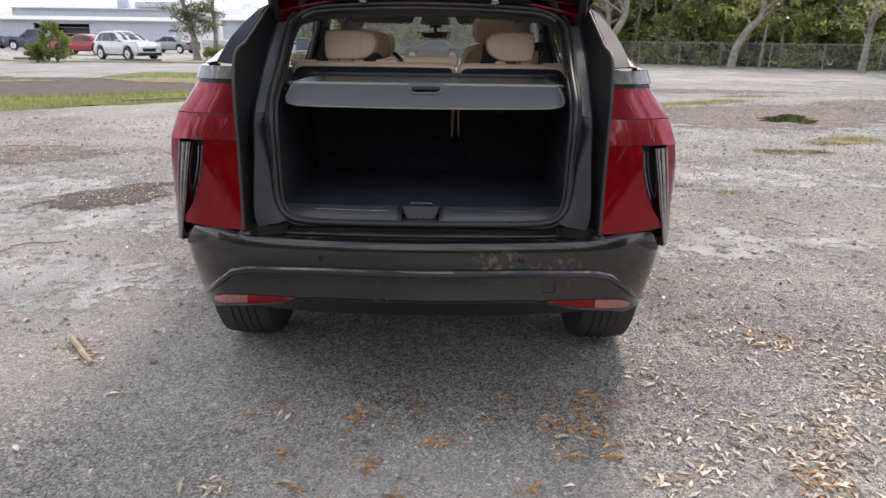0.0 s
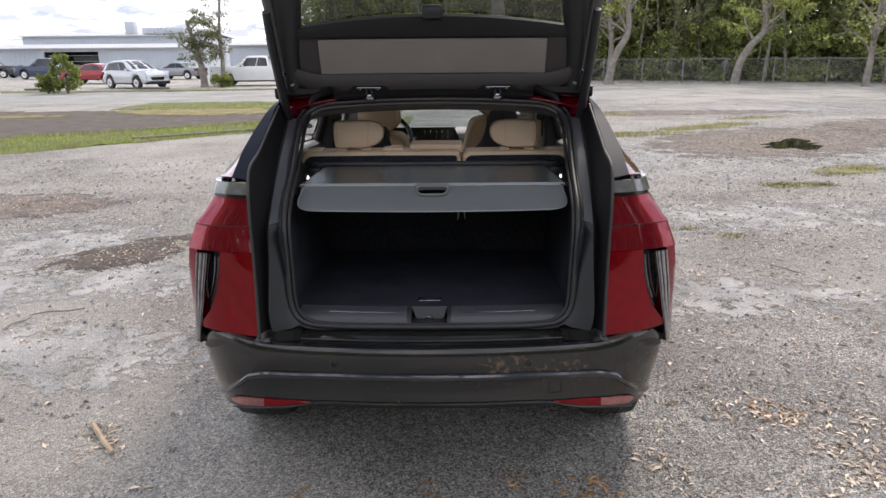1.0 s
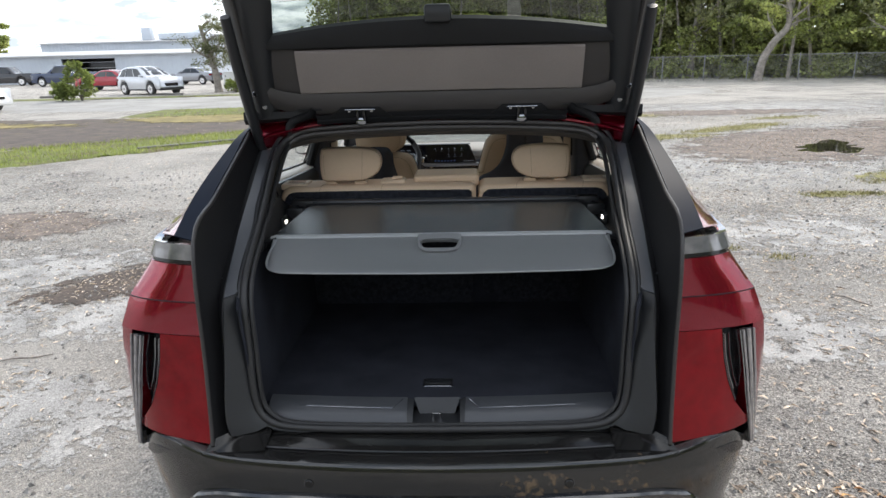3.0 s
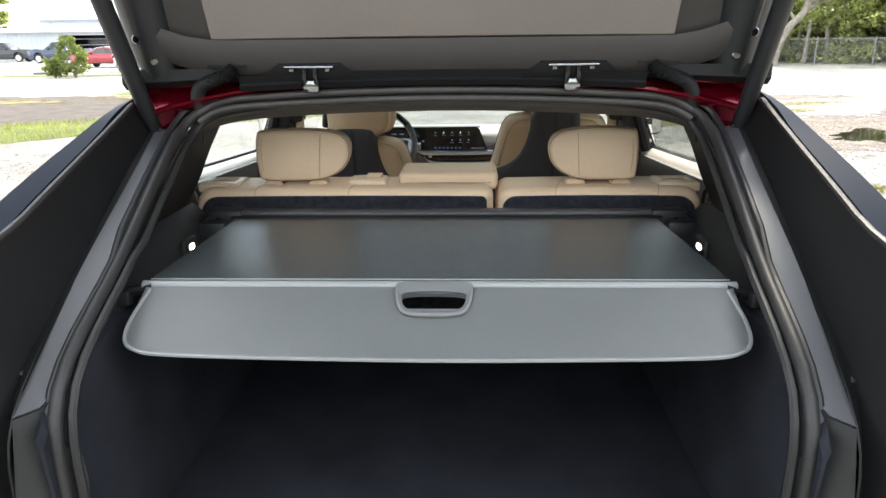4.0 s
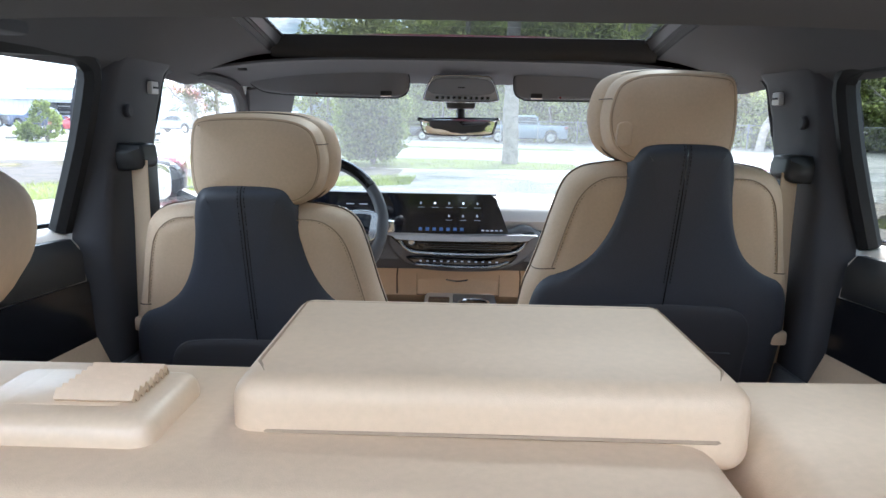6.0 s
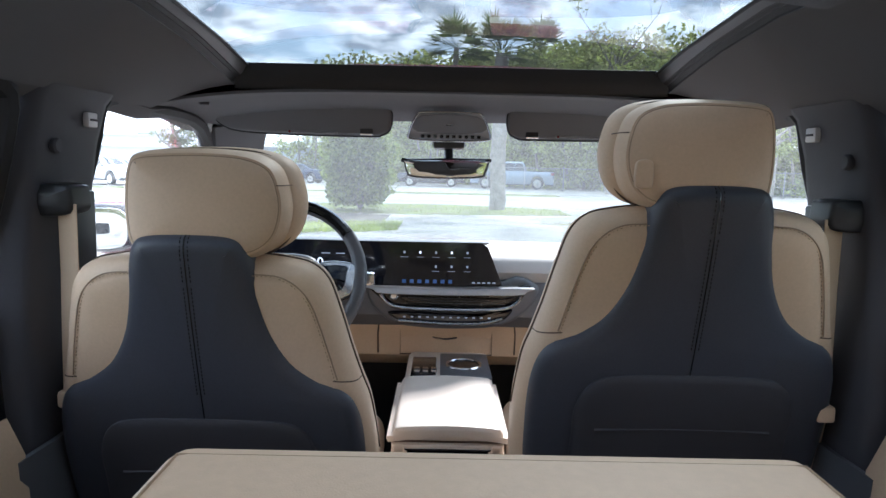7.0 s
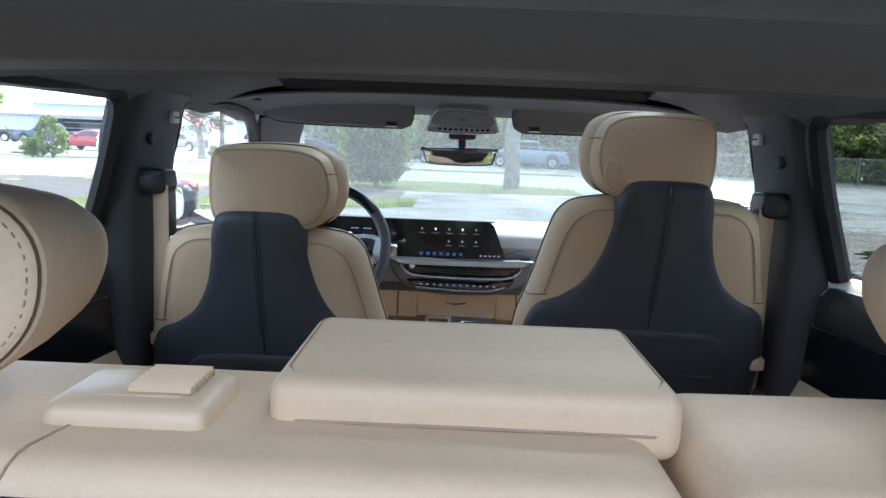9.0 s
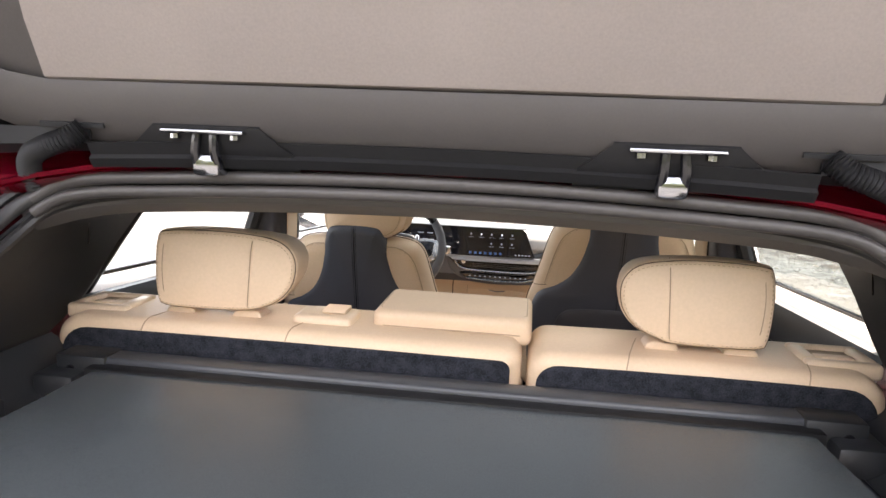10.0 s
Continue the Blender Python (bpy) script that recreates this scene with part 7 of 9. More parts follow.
on_wheel("hub", pillow([(-0.085, -0.03), (-0.05, -0.065), (0.05, -0.065), (0.085, -0.03), (0.085, 0.03), (0.05, 0.055), (-0.05, 0.055), (-0.085, 0.03)], -0.02, 0.04, 0.018), WHEELGREY)
for s in (1, -1):
    on_wheel("spoke", pillow([(s * 0.08, 0.032), (s * 0.165, 0.036), (s * 0.172, 0.0), (s * 0.16, -0.045), (s * 0.08, -0.05)], -0.012, 0.012, 0.006), SILVER, "satin silver spoke")
    on_wheel("spoke_keys", pillow([(s * 0.092, 0.022), (s * 0.150, 0.026), (s * 0.155, 0.0), (s * 0.145, -0.032), (s * 0.092, -0.036)], -0.016, 0.0, 0.003), SCREEN)
    kb = bmesh.new()
    for r in range(3):
        for c in range(2):
            rbox(s * 0.112 + 0.024 * c - 0.020, s * 0.112 + 0.024 * c - 0.006, -0.0185, -0.0165, -0.024 + 0.018 * r, -0.018 + 0.018 * r, 0.001, 1, kb)
    on_wheel("key_marks", kb, ICON)
on_wheel("rim_trim", tube([(0.182 * math.cos(a), -0.008, 0.182 * math.sin(a)) for a in [math.pi * (0.2 + 0.6 * k / 16) for k in range(17)]], 0.0135, 8), GLOSSBLACK)
part("column_stalk", tube([(-0.36, 2.70, 1.17), (-0.20, 2.72, 1.165)], 0.007, 8), SILVER, stw)
part("stalk_end", rbox(-0.205, -0.178, 2.71, 2.735, 1.148, 1.180, 0.005), SILVER, stw)
part("column", tube([(-0.385, 2.66, 1.165), (-0.385, 2.95, 1.06)], 0.045, 10), PLASTIC, stw)

# ---- centre console ----
con = part("centre_console", padded([(-0.108, 0.62), (-0.112, 0.80), (-0.110, 0.866), (-0.098, 0.878), (0.006, 0.880), (0.110, 0.878), (0.122, 0.866), (0.124, 0.80), (0.120, 0.62)], [(0.010, 2.398), (0.003, 2.401), (0.0, 2.408), (0.0, 2.74)], lambda z: 0.05 * (0.88 - z), 0.0), CREAMLIT, car, "cream centre console with a padded armrest")
part("armrest", padded([(-0.104, 0.884), (0.116, 0.884), (0.121, 0.893), (0.117, 0.906), (0.100, 0.914), (0.006, 0.918), (-0.088, 0.914), (-0.105, 0.906), (-0.109, 0.893)], [(0.008, 2.398), (0.002, 2.401), (0.0, 2.408), (0.0, 2.55), (0.001, 2.735), (0.008, 2.742)], lambda z: 0.0, 0.001), CREAMLIT, con, "padded cream armrest lid")
part("armrest_gap", padded([(-0.106, 0.879), (0.118, 0.879), (0.118, 0.885), (-0.106, 0.885)], [(0.0, 2.404), (0.0, 2.735)], lambda z: 0.0, 0.0, 1), THREADDARK, con)
part("display_frame", padded([(-0.086, 0.790), (0.098, 0.790), (0.101, 0.830), (0.096, 0.870), (0.084, 0.876), (-0.072, 0.876), (-0.084, 0.870), (-0.089, 0.830)], [(0.004, 2.3945), (0.0, 2.397), (0.0, 2.402)], lambda z: 0.05 * (0.88 - z), 0.0), CREAMLIT, con)
part("rear_display", padded([(-0.078, 0.792), (0.090, 0.792), (0.092, 0.830), (0.089, 0.864), (0.082, 0.869), (-0.070, 0.869), (-0.077, 0.864), (-0.080, 0.830)], [(0.002, 2.3925), (0.0, 2.3935), (0.0, 2.398)], lambda z: 0.05 * (0.88 - z), 0.0), SCREEN, con, "black rear climate panel")
rk = bmesh.new()
for x, z in ((-0.060, 0.848), (-0.035, 0.848), (-0.008, 0.848), (0.014, 0.850), (0.040, 0.847), (0.068, 0.848), (0.005, 0.858), (0.020, 0.858)):
    rbox(x - 0.004, x + 0.004, 2.3932, 2.3938, z - 0.0022, z + 0.0022, 0, 1, rk)
part("display_marks", rk, ICONDIM, con)
part("console_front", rbox(-0.104, 0.124, 2.744, 3.02, 0.62, 0.905, 0.018, 3), CREAMLIT, con)
part("console_plate", rbox(-0.012, 0.122, 2.748, 2.97, 0.902, 0.908, 0.003), DASHGREY, con)
part("cup_rim", tube([(0.052 + 0.046 * math.cos(a), 2.86 + 0.046 * math.sin(a), 0.909) for a in [2 * math.pi * k / 24 for k in range(24)]], 0.004, 6, closed=True), SILVER, con)
part("cup_well", disc((0.052, 2.86, 0.9065), 0.044, 0.0025, "z", 24), LAMPBLACK, con)
part("gear_plate", rbox(-0.088, -0.022, 2.75, 2.92, 0.902, 0.912, 0.004), GLOSSBLACK, con)
for k in range(3):
    part("toggle", rbox(-0.080 + 0.022 * k, -0.064 + 0.022 * k, 2.77, 2.80, 0.910, 0.920, 0.003), SILVER, con)
part("pedal", rbox(-0.40, -0.33, 3.10, 3.13, 0.60, 0.72, 0.006), SILVER, car)
part("pedal", rbox(-0.27, -0.22, 3.10, 3.13, 0.55, 0.72, 0.006), SILVER, car)

# ---- visors, roof console, mirror ----
for s in (1, -1):
    x0 = 0.163
    vo = [(x0 - 0.004, 1.588), (x0 - 0.008, 1.562), (x0, 1.536), (x0 + 0.022, 1.524), (x0 + 0.05, 1.521), (0.40, 1.522), (0.56, 1.528), (0.612, 1.545), (0.630, 1.572), (0.60, 1.588), (0.40, 1.592), (x0 + 0.03, 1.594)]
    vl = lambda z: -0.55 * (z - 1.525)
    vz = part("sun_visor", padded([(s * x, z) for x, z in vo], [(0.006, 2.913), (0.002, 2.9145), (0.0, 2.918), (0.0, 2.926), (0.004, 2.930)], vl, 0.0), VISOR, car, "dark grey folded sun visor")
    part("visor_gap", tube([(p.x, 2.929 + vl(p.y), p.y) for p in smooth_line([(s * x, z - 0.001, 0) for x, z in vo], 4, True)], 0.004, 6, closed=True), GUTTER, vz)
    part("visor_clip", rbox(s * 0.222 - 0.018, s * 0.222 + 0.018, 2.905, 2.925, 1.522, 1.540, 0.004), PLASTIC, vz)
    part("clip_bar", tube([(s * 0.222 - 0.016, 2.905, 1.524), (s * 0.222 + 0.016, 2.905, 1.524)], 0.0025, 6), SILVER, vz)
    part("visor_label", rbox(s * 0.36 - 0.075, s * 0.36 + 0.060, 2.9095, 2.9135, 1.5245, 1.531, 0.0005), HANDLE, vz, "pale warning label")
    part("label_mark", disc((s * 0.36 - 0.068, 2.9080, 1.5275), 0.003, 0.002, "y", 12), LENS, vz)
oc = part("roof_console", pillow([(-0.098, 1.512), (0.0, 1.508), (0.098, 1.512), (0.110, 1.526), (0.088, 1.572), (0.06, 1.582), (-0.06, 1.582), (-0.088, 1.572), (-0.110, 1.526)], 2.895, 2.925, 0.008, lambda z: -0.9 * (z - 1.52), 0.0), ROOFGREY, car, "silver-grey roof console with reading lamps")
part("console_edge", tube([(p.x, 2.890 - 0.9 * (p.y - 1.52), p.y) for p in smooth_line([(-0.098, 1.514, 0), (0.0, 1.510, 0), (0.098, 1.514, 0), (0.108, 1.527, 0), (0.086, 1.571, 0), (0.06, 1.580, 0), (-0.06, 1.580, 0), (-0.086, 1.571, 0), (-0.108, 1.527, 0)], 4, True)], 0.0022, 6, closed=True), CHROME, oc)
part("console_panel", pillow([(-0.085, 1.532), (0.085, 1.532), (0.072, 1.572), (-0.072, 1.572)], 2.890, 2.91, 0.003, lambda z: -0.9 * (z - 1.52), 0.0), DASHGREY, oc)
part("sos_switch", rbox(-0.012, 0.012, 2.862, 2.872, 1.548, 1.568, 0.003), LAMPBLACK, oc)
for s in (1, -1):
    part("reading_lamp", rbox(s * 0.05 - 0.022, s * 0.05 + 0.022, 2.866, 2.876, 1.550, 1.562, 0.003), CLEAR, oc)
ks = bmesh.new()
for k in range(10):
    rbox(-0.075 + 0.0165 * k, -0.066 + 0.0165 * k, 2.886, 2.892, 1.517, 1.525, 0.001, 1, ks)
part("console_keys", ks, LAMPBLACK, oc)
def to_driver(bm):
    """Turns the mirror towards the driver."""
    bmesh.ops.rotate(bm, cent=(0, 2.95, 1.44), matrix=Matrix.Rotation(radians(-9), 3, "Z"), verts=bm.verts[:])
    return bm


rm = part("interior_mirror", to_driver(pillow([(-0.115, 1.462), (0.10, 1.466), (0.112, 1.455), (0.104, 1.425), (0.09, 1.413), (-0.01, 1.408), (-0.10, 1.411), (-0.118, 1.425), (-0.124, 1.452)], 2.938, 2.962, 0.008, lambda z: 0.03 * (z - 1.44), 0.0)), LAMPBLACK, car, "frameless interior mirror")
part("mirror_face", to_driver(pillow([(-0.109, 1.457), (0.097, 1.461), (0.106, 1.452), (0.099, 1.428), (0.086, 1.418), (-0.01, 1.413), (-0.096, 1.416), (-0.112, 1.429), (-0.117, 1.450)], 2.9365, 2.940, 0.0006, lambda z: 0.03 * (z - 1.44), 0.0)), MIRROR, rm, "mirror glass")
part("mirror_stem", tube([(0.0, 2.96, 1.455), (0.0, 2.975, 1.49), (0.0, 2.96, 1.53)], 0.013, 8), PLASTIC, rm)
part("sensor_box", rbox(-0.045, 0.045, 2.95, 3.02, 1.49, 1.535, 0.01), PLASTIC, rm)

# ---- surroundings ----
CARGLASS = material("car_glass", (0.03, 0.035, 0.04), 0.06, 0.0, 0.1, 5, 2, 0.0)
PAINTS = {
    "silver": material("silver_paint", (0.55, 0.57, 0.60), 0.25, 0.5, 0.05, 300, 3, 0.0, coat=0.8),
    "red": material("car_red_paint", (0.33, 0.02, 0.03), 0.25, 0.2, 0.05, 300, 3, 0.0, coat=0.8),
    "blue": material("navy_paint", (0.02, 0.035, 0.08), 0.25, 0.2, 0.05, 300, 3, 0.0, coat=0.8),
    "black": material("black_paint", (0.02, 0.02, 0.024), 0.25, 0.2, 0.05, 300, 3, 0.0, coat=0.8),
    "grey": material("grey_paint", (0.27, 0.28, 0.30), 0.25, 0.5, 0.05, 300, 3, 0.0, coat=0.8),
    "white": material("white_paint", (0.78, 0.78, 0.77), 0.3, 0.0, 0.05, 300, 3, 0.0, coat=0.8),
    "steel": material("steel_blue_paint", (0.22, 0.27, 0.33), 0.25, 0.4, 0.05, 300, 3, 0.0, coat=0.8),
}
# roofline (along, height), belt height, where the cabin's glass begins and ends (rear base, rear top, front top, front base), half width
SHAPES = {
    "suv": ([(-2.22, 0.58), (-2.22, 0.90), (-2.13, 1.10), (-1.93, 1.40), (-1.68, 1.56), (-1.2, 1.645), (-0.5, 1.67), (0.0, 1.63), (0.5, 1.43), (1.05, 1.09), (1.5, 1.02), (1.95, 0.91), (2.14, 0.77), (2.22, 0.55)], 1.04, (-2.02, -1.60, 0.02, 0.96), 0.91, 0.36),
    "sedan": ([(-2.38, 0.60), (-2.36, 0.92), (-2.2, 1.0), (-1.6, 1.03), (-0.85, 1.39), (-0.4, 1.45), (0.2, 1.42), (1.05, 1.0), (1.4, 0.95), (2.05, 0.84), (2.28, 0.72), (2.38, 0.55)], 0.95, (-1.55, -0.80, 0.15, 1.0), 0.89, 0.33),
    "pickup": ([(-2.85, 0.70), (-2.84, 1.20), (-2.80, 1.23), (-1.02, 1.23), (-0.85, 1.80), (-0.6, 1.87), (0.45, 1.86), (1.1, 1.28), (1.3, 1.22), (2.45, 1.14), (2.72, 1.02), (2.82, 0.70)], 1.19, (-0.98, -0.84, 0.45, 1.06), 0.98, 0.40),
}


def parked_car(label, category, x, y, turn, shape, paint, name="parked_car"):
    line, belt, cab, w, r = SHAPES[shape]
    ob = thing(name, label, category, (x, y, 0), "parked vehicles", turn=turn)
    length = line[-1][0]
    axles = (line[0][0] * 0.62, length * 0.62)
    top = lambda a: interp(a, line)

    def side(a, f, out=0.0):
        """A point on the flank: f 0 at the belt, 1 at the roof's edge."""
        t = max(top(a) - 0.05, belt)
        taper = 1 - 0.10 * max(0, (abs(a) / abs(length)) - 0.72) / 0.28
        return (a, (w * 0.965 + (w * 0.77 - w * 0.965) * f * min(1, (t - belt) / 0.4)) * taper + out, belt + (t - belt) * f)

    stations = sorted({round(line[0][0] + (length - line[0][0]) * k / 40, 3) for k in range(41)})
    rows = []
    for a in stations:
        taper = 1 - 0.10 * max(0, (abs(a) / abs(length)) - 0.72) / 0.28
        low = 0.30
        for ax in axles:
            d = abs(a - ax)
            if d < r + 0.07:
                low = max(low, r + math.sqrt(max(0, (r + 0.07) ** 2 - d * d)))
        t = top(a)
        b = min(belt, t - 0.03)
        low = min(low, b - 0.15)
        e = side(a, 1.0)
        prof = [(0.0, low), (w * 0.86 * taper, low), (w * 0.98 * taper, low + 0.06), (w * taper, low + (b - low) * 0.5), (w * 0.985 * taper, b - 0.06), (w * 0.965 * taper, b), (e[1], max(e[2], b + 0.004)), (e[1] * 0.88, t - 0.008), (e[1] * 0.5, t + 0.008), (0.0, t + 0.012)]
        rows.append([(a, yy, z) for yy, z in prof] + [(a, -yy, z) for yy, z in reversed(prof[1:-1])])
    part("body", rings(rows), PAINTS[paint], ob, "", 50)
    spans = {"suv": ((0.04, 0.27), (0.29, 0.61), (0.63, 0.96)), "sedan": ((0.06, 0.47), (0.49, 0.96)), "pickup": ((0.06, 0.42), (0.45, 0.95))}[shape]
    for e in (1, -1):
        for f0, f1 in spans:
            grid_rows = []
            for f in (0.07, 0.5, 0.90):
                lo, hi = cab[0] + (cab[1] - cab[0]) * f, cab[3] + (cab[2] - cab[3]) * f
                grid_rows.append([(p[0], e * p[1], p[2]) for p in [side(lo + (hi - lo) * (f0 + (f1 - f0) * k / 4), f, 0.008) for k in range(5)]])
            part("side_window", sheet(grid_rows, 0.004), CARGLASS, ob)
        for ax in axles:
            wh = part("wheel", disc((ax, e * w - (0.22 if e > 0 else 0.0), r), r, 0.22, "y", 20, bevel=0.04), TYRE, ob)
            part("rim", disc((ax, e * w + (0.0 if e > 0 else -0.012), r), r * 0.66, 0.012, "y", 16, bevel=0.004), SILVER, wh)
            part("hub_cap", disc((ax, e * w + (0.01 if e > 0 else -0.02), r), r * 0.2, 0.012, "y", 10, bevel=0.003), CHROME, wh)
        fz = top(length - 0.10)
        part("headlight", rbox(length - 0.38, length - 0.10, min(e * w * 0.55, e * w * 0.91), max(e * w * 0.55, e * w * 0.91), fz - 0.16, fz - 0.02, 0.04), CLEAR, ob)
        part("rear_light", rbox(line[1][0] - 0.02, line[1][0] + 0.20, min(e * w * 0.66, e * w * 0.965), max(e * w * 0.66, e * w * 0.965), belt - 0.22, belt - 0.06, 0.03), LENS, ob)
        part("wing_mirror", rbox(cab[3] - 0.42, cab[3] - 0.28, min(e * w * 0.95, e * (w + 0.14)), max(e * w * 0.95, e * (w + 0.14)), belt + 0.03, belt + 0.15, 0.03), PAINTS[paint], ob)
        part("sill_trim", rbox(axles[0] + r + 0.08, axles[1] - r - 0.08, min(e * w * 0.93, e * w * 0.995), max(e * w * 0.93, e * w * 0.995), 0.27, 0.36, 0.02), PLASTIC, ob)
    for nm, a0, a1 in (("front_window", cab[2] + 0.02, cab[3] - 0.02), ("back_window", cab[0] + 0.03, cab[1] + 0.0)):
        grid_rows = []
        for k in range(5):
            a = a0 + (a1 - a0) * k / 4
            e1 = side(a, 1.0)[1] * 0.86
            grid_rows.append([(a, e1 * u, top(a) + 0.016 - 0.016 * abs(u)) for u in (-1, -0.5, 0, 0.5, 1)])
        part(nm, sheet(grid_rows, 0.004), CARGLASS, ob)
    fz = top(length - 0.10)
    part("grille", rbox(length - 0.16, length + 0.005, -w * 0.48, w * 0.48, 0.50, fz - 0.08, 0.03), LAMPBLACK, ob)
    part("bumper", rbox(length - 0.22, length + 0.03, -w * 0.88, w * 0.88, 0.28, 0.46, 0.05), PLASTIC if shape != "sedan" else PAINTS[paint], ob)
    if shape == "pickup":
        part("load_bed", rbox(-2.70, -1.08, -0.82, 0.82, 1.20, 1.25, 0.003), LAMPBLACK, ob)
    return ob


parked_car("silver compact SUV parked beyond the road", "car", -19.2, 40.4, -33, "suv", "silver")
parked_car("red saloon parked behind the silver SUV", "car", -26.4, 49.5, 172, "sedan", "red")
parked_car("dark blue pickup truck parked near the building", "pickup truck", -37.0, 62, 175, "pickup", "blue", "pickup_truck")
parked_car("black pickup truck parked near the building", "pickup truck", -45.8, 67, 5, "pickup", "black", "pickup_truck")
parked_car("grey saloon parked before the building", "car", -23.6, 58.5, 165, "sedan", "grey")
van = parked_car("white pickup truck with a canopy behind the trees", "pickup truck", -12.6, 43.5, 187, "pickup", "white", "pickup_truck")
canopy = rings([[(x, y, z) for y, z in ((-0.84, 1.24), (-0.74, 1.72), (-0.5, 1.80), (0.5, 1.80), (0.74, 1.72), (0.84, 1.24))] for x in (-2.78, -1.0)])
part("canopy", canopy, PAINTS["white"], van)
for e in (1, -1):
    part("canopy_window", sheet([[(x, e * 0.825, 1.34) for x in (-2.6, -1.2)], [(x, e * 0.765, 1.64) for x in (-2.6, -1.2)]], 0.01), CARGLASS, van)
parked_car("white saloon at the road's edge", "car", -21.6, 26.8, -10, "sedan", "white")
parked_car("steel-blue pickup truck beyond the road", "pickup truck", 4.8, 48.0, 170, "pickup", "steel", "pickup_truck")
parked_car("dark saloon beyond the road", "car", -0.8, 50.0, 175, "sedan", "black")
parked_car("blue saloon beyond the road", "car", -11.0, 52.0, 170, "sedan", "blue")

SIDING = material("pale_siding", (0.52, 0.56, 0.61), 0.6, 0.1, 0.08, 20, 0.6, 0.1, 40)
ROOFING = material("metal_roofing", (0.50, 0.50, 0.50), 0.5, 0.3, 0.15, 12, 0.5, 0.1, 40)
BARK = material("bark", (0.19, 0.165, 0.14), 0.95, 0.0, 0.35, 30, 4, 0.8, 40, tint=(0.30, 0.27, 0.24), dist=0.02)
LEAF = material("leaf_green", (0.15, 0.185, 0.080), 0.8, 0.0, 0.3, 8, 0.6, 0.0, specular=0.2, tint=(0.28, 0.31, 0.145), island=0.45)
LEAFDARK = material("leaf_dark", (0.15, 0.165, 0.10), 0.85, 0.0, 0.3, 8, 0.5, 0.0, specular=0.2, tint=(0.26, 0.27, 0.175), island=0.45)
LEAFGREY = material("leaf_grey", (0.06, 0.072, 0.04), 0.65, 0.0, 0.3, 8, 0.5, 0.0, tint=(0.12, 0.13, 0.08), island=0.45)
PALM = material("palm_leaf", (0.055, 0.080, 0.032), 0.5, 0.0, 0.25, 8, 0.8, 0.0, tint=(0.10, 0.125, 0.05), island=0.4)
LEAFBUSH = material("bush_leaf", (0.085, 0.115, 0.042), 0.7, 0.0, 0.25, 8, 0.8, 0.0, tint=(0.165, 0.20, 0.075), island=0.45)


def leafy(m, share=0.55):
    """Lets light through thin leaves."""
    n, l = m.node_tree.nodes, m.node_tree.links
    b = n["Principled BSDF"]
    tr, mx = n.new("ShaderNodeBsdfTranslucent"), n.new("ShaderNodeMixShader")
    mx.inputs[0].default_value = share
    gain = n.new("ShaderNodeMixRGB"); gain.blend_type = "MULTIPLY"; gain.inputs[0].default_value = 1.0
    gain.inputs[2].default_value = (2.2, 2.1, 1.4, 1)
    l.new(b.inputs["Base Color"].links[0].from_socket, gain.inputs[1]); l.new(gain.outputs[0], tr.inputs[0])
    l.new(b.outputs[0], mx.inputs[1]); l.new(tr.outputs[0], mx.inputs[2]); l.new(mx.outputs[0], n["Material Output"].inputs[0])
    return m


for m in (LEAF, LEAFDARK, LEAFGREY, PALM, LEAFBUSH):
    leafy(m)
WIRE = material("galvanised_wire", (0.28, 0.28, 0.28), 0.5, 0.6, 0.2, 30, 3, 0.0)


def building(label, x0, x1, y0, y1, h, ridge, ribs=True, door=None):
    ob = thing("building", label, "building", (0, 0, 0))
    bm = bmesh.new()
    segs = [(x0, x1)] if not door else [(x0, door[0]), (door[1], x1)]
    for a, b in segs:
        rbox(a, b, y0, y0 + 0.25, 0, h, 0.02, 1, bm)
    if door:
        rbox(door[0], door[1], y0, y0 + 0.25, door[2], h, 0.02, 1, bm)
    rbox(x0, x0 + 0.25, y0 + 0.25, y1, 0, h, 0.02, 1, bm)
    rbox(x1 - 0.25, x1, y0 + 0.25, y1, 0, h, 0.02, 1, bm)
    rbox(x0, x1, y1 - 0.25, y1, 0, h, 0.02, 1, bm)
    wall = part("wall", bm, SIDING, ob)
    if ribs:
        rb = bmesh.new()
        k = x0 + 0.4
        while k < x1 - 0.3:
            if not (door and door[0] - 0.1 < k < door[1] + 0.1):
                rbox(k, k + 0.06, y0 - 0.03, y0 + 0.02, 0.05, h - 0.1, 0.005, 1, rb)
            k += 0.5
        tagged(part("wall_ribs", rb, SIDING, wall), kind="stuff")
    ym = (y0 + y1) / 2
    part("roof", sheet([[(x, y0 - 0.5, h) for x in (x0 - 0.4, x1 + 0.4)], [(x, ym, h + ridge) for x in (x0 - 0.4, x1 + 0.4)], [(x, y1 + 0.5, h) for x in (x0 - 0.4, x1 + 0.4)]], 0.12), ROOFING, ob, "shallow metal roof")
    if door:
        # black panel standing in for the darkness inside the bay
        part("door_opening", rbox(door[0], door[1], y0 + 2.5, y0 + 2.6, 0, door[2] + 0.3, 0.01), LAMPBLACK, ob)
        for k in range(3):
            part("door_bar", rbox(door[0], door[1], y0 + 0.4, y0 + 0.46, 0.9 + 0.6 * k, 0.96 + 0.6 * k, 0.005), WIRE, ob)
    return ob


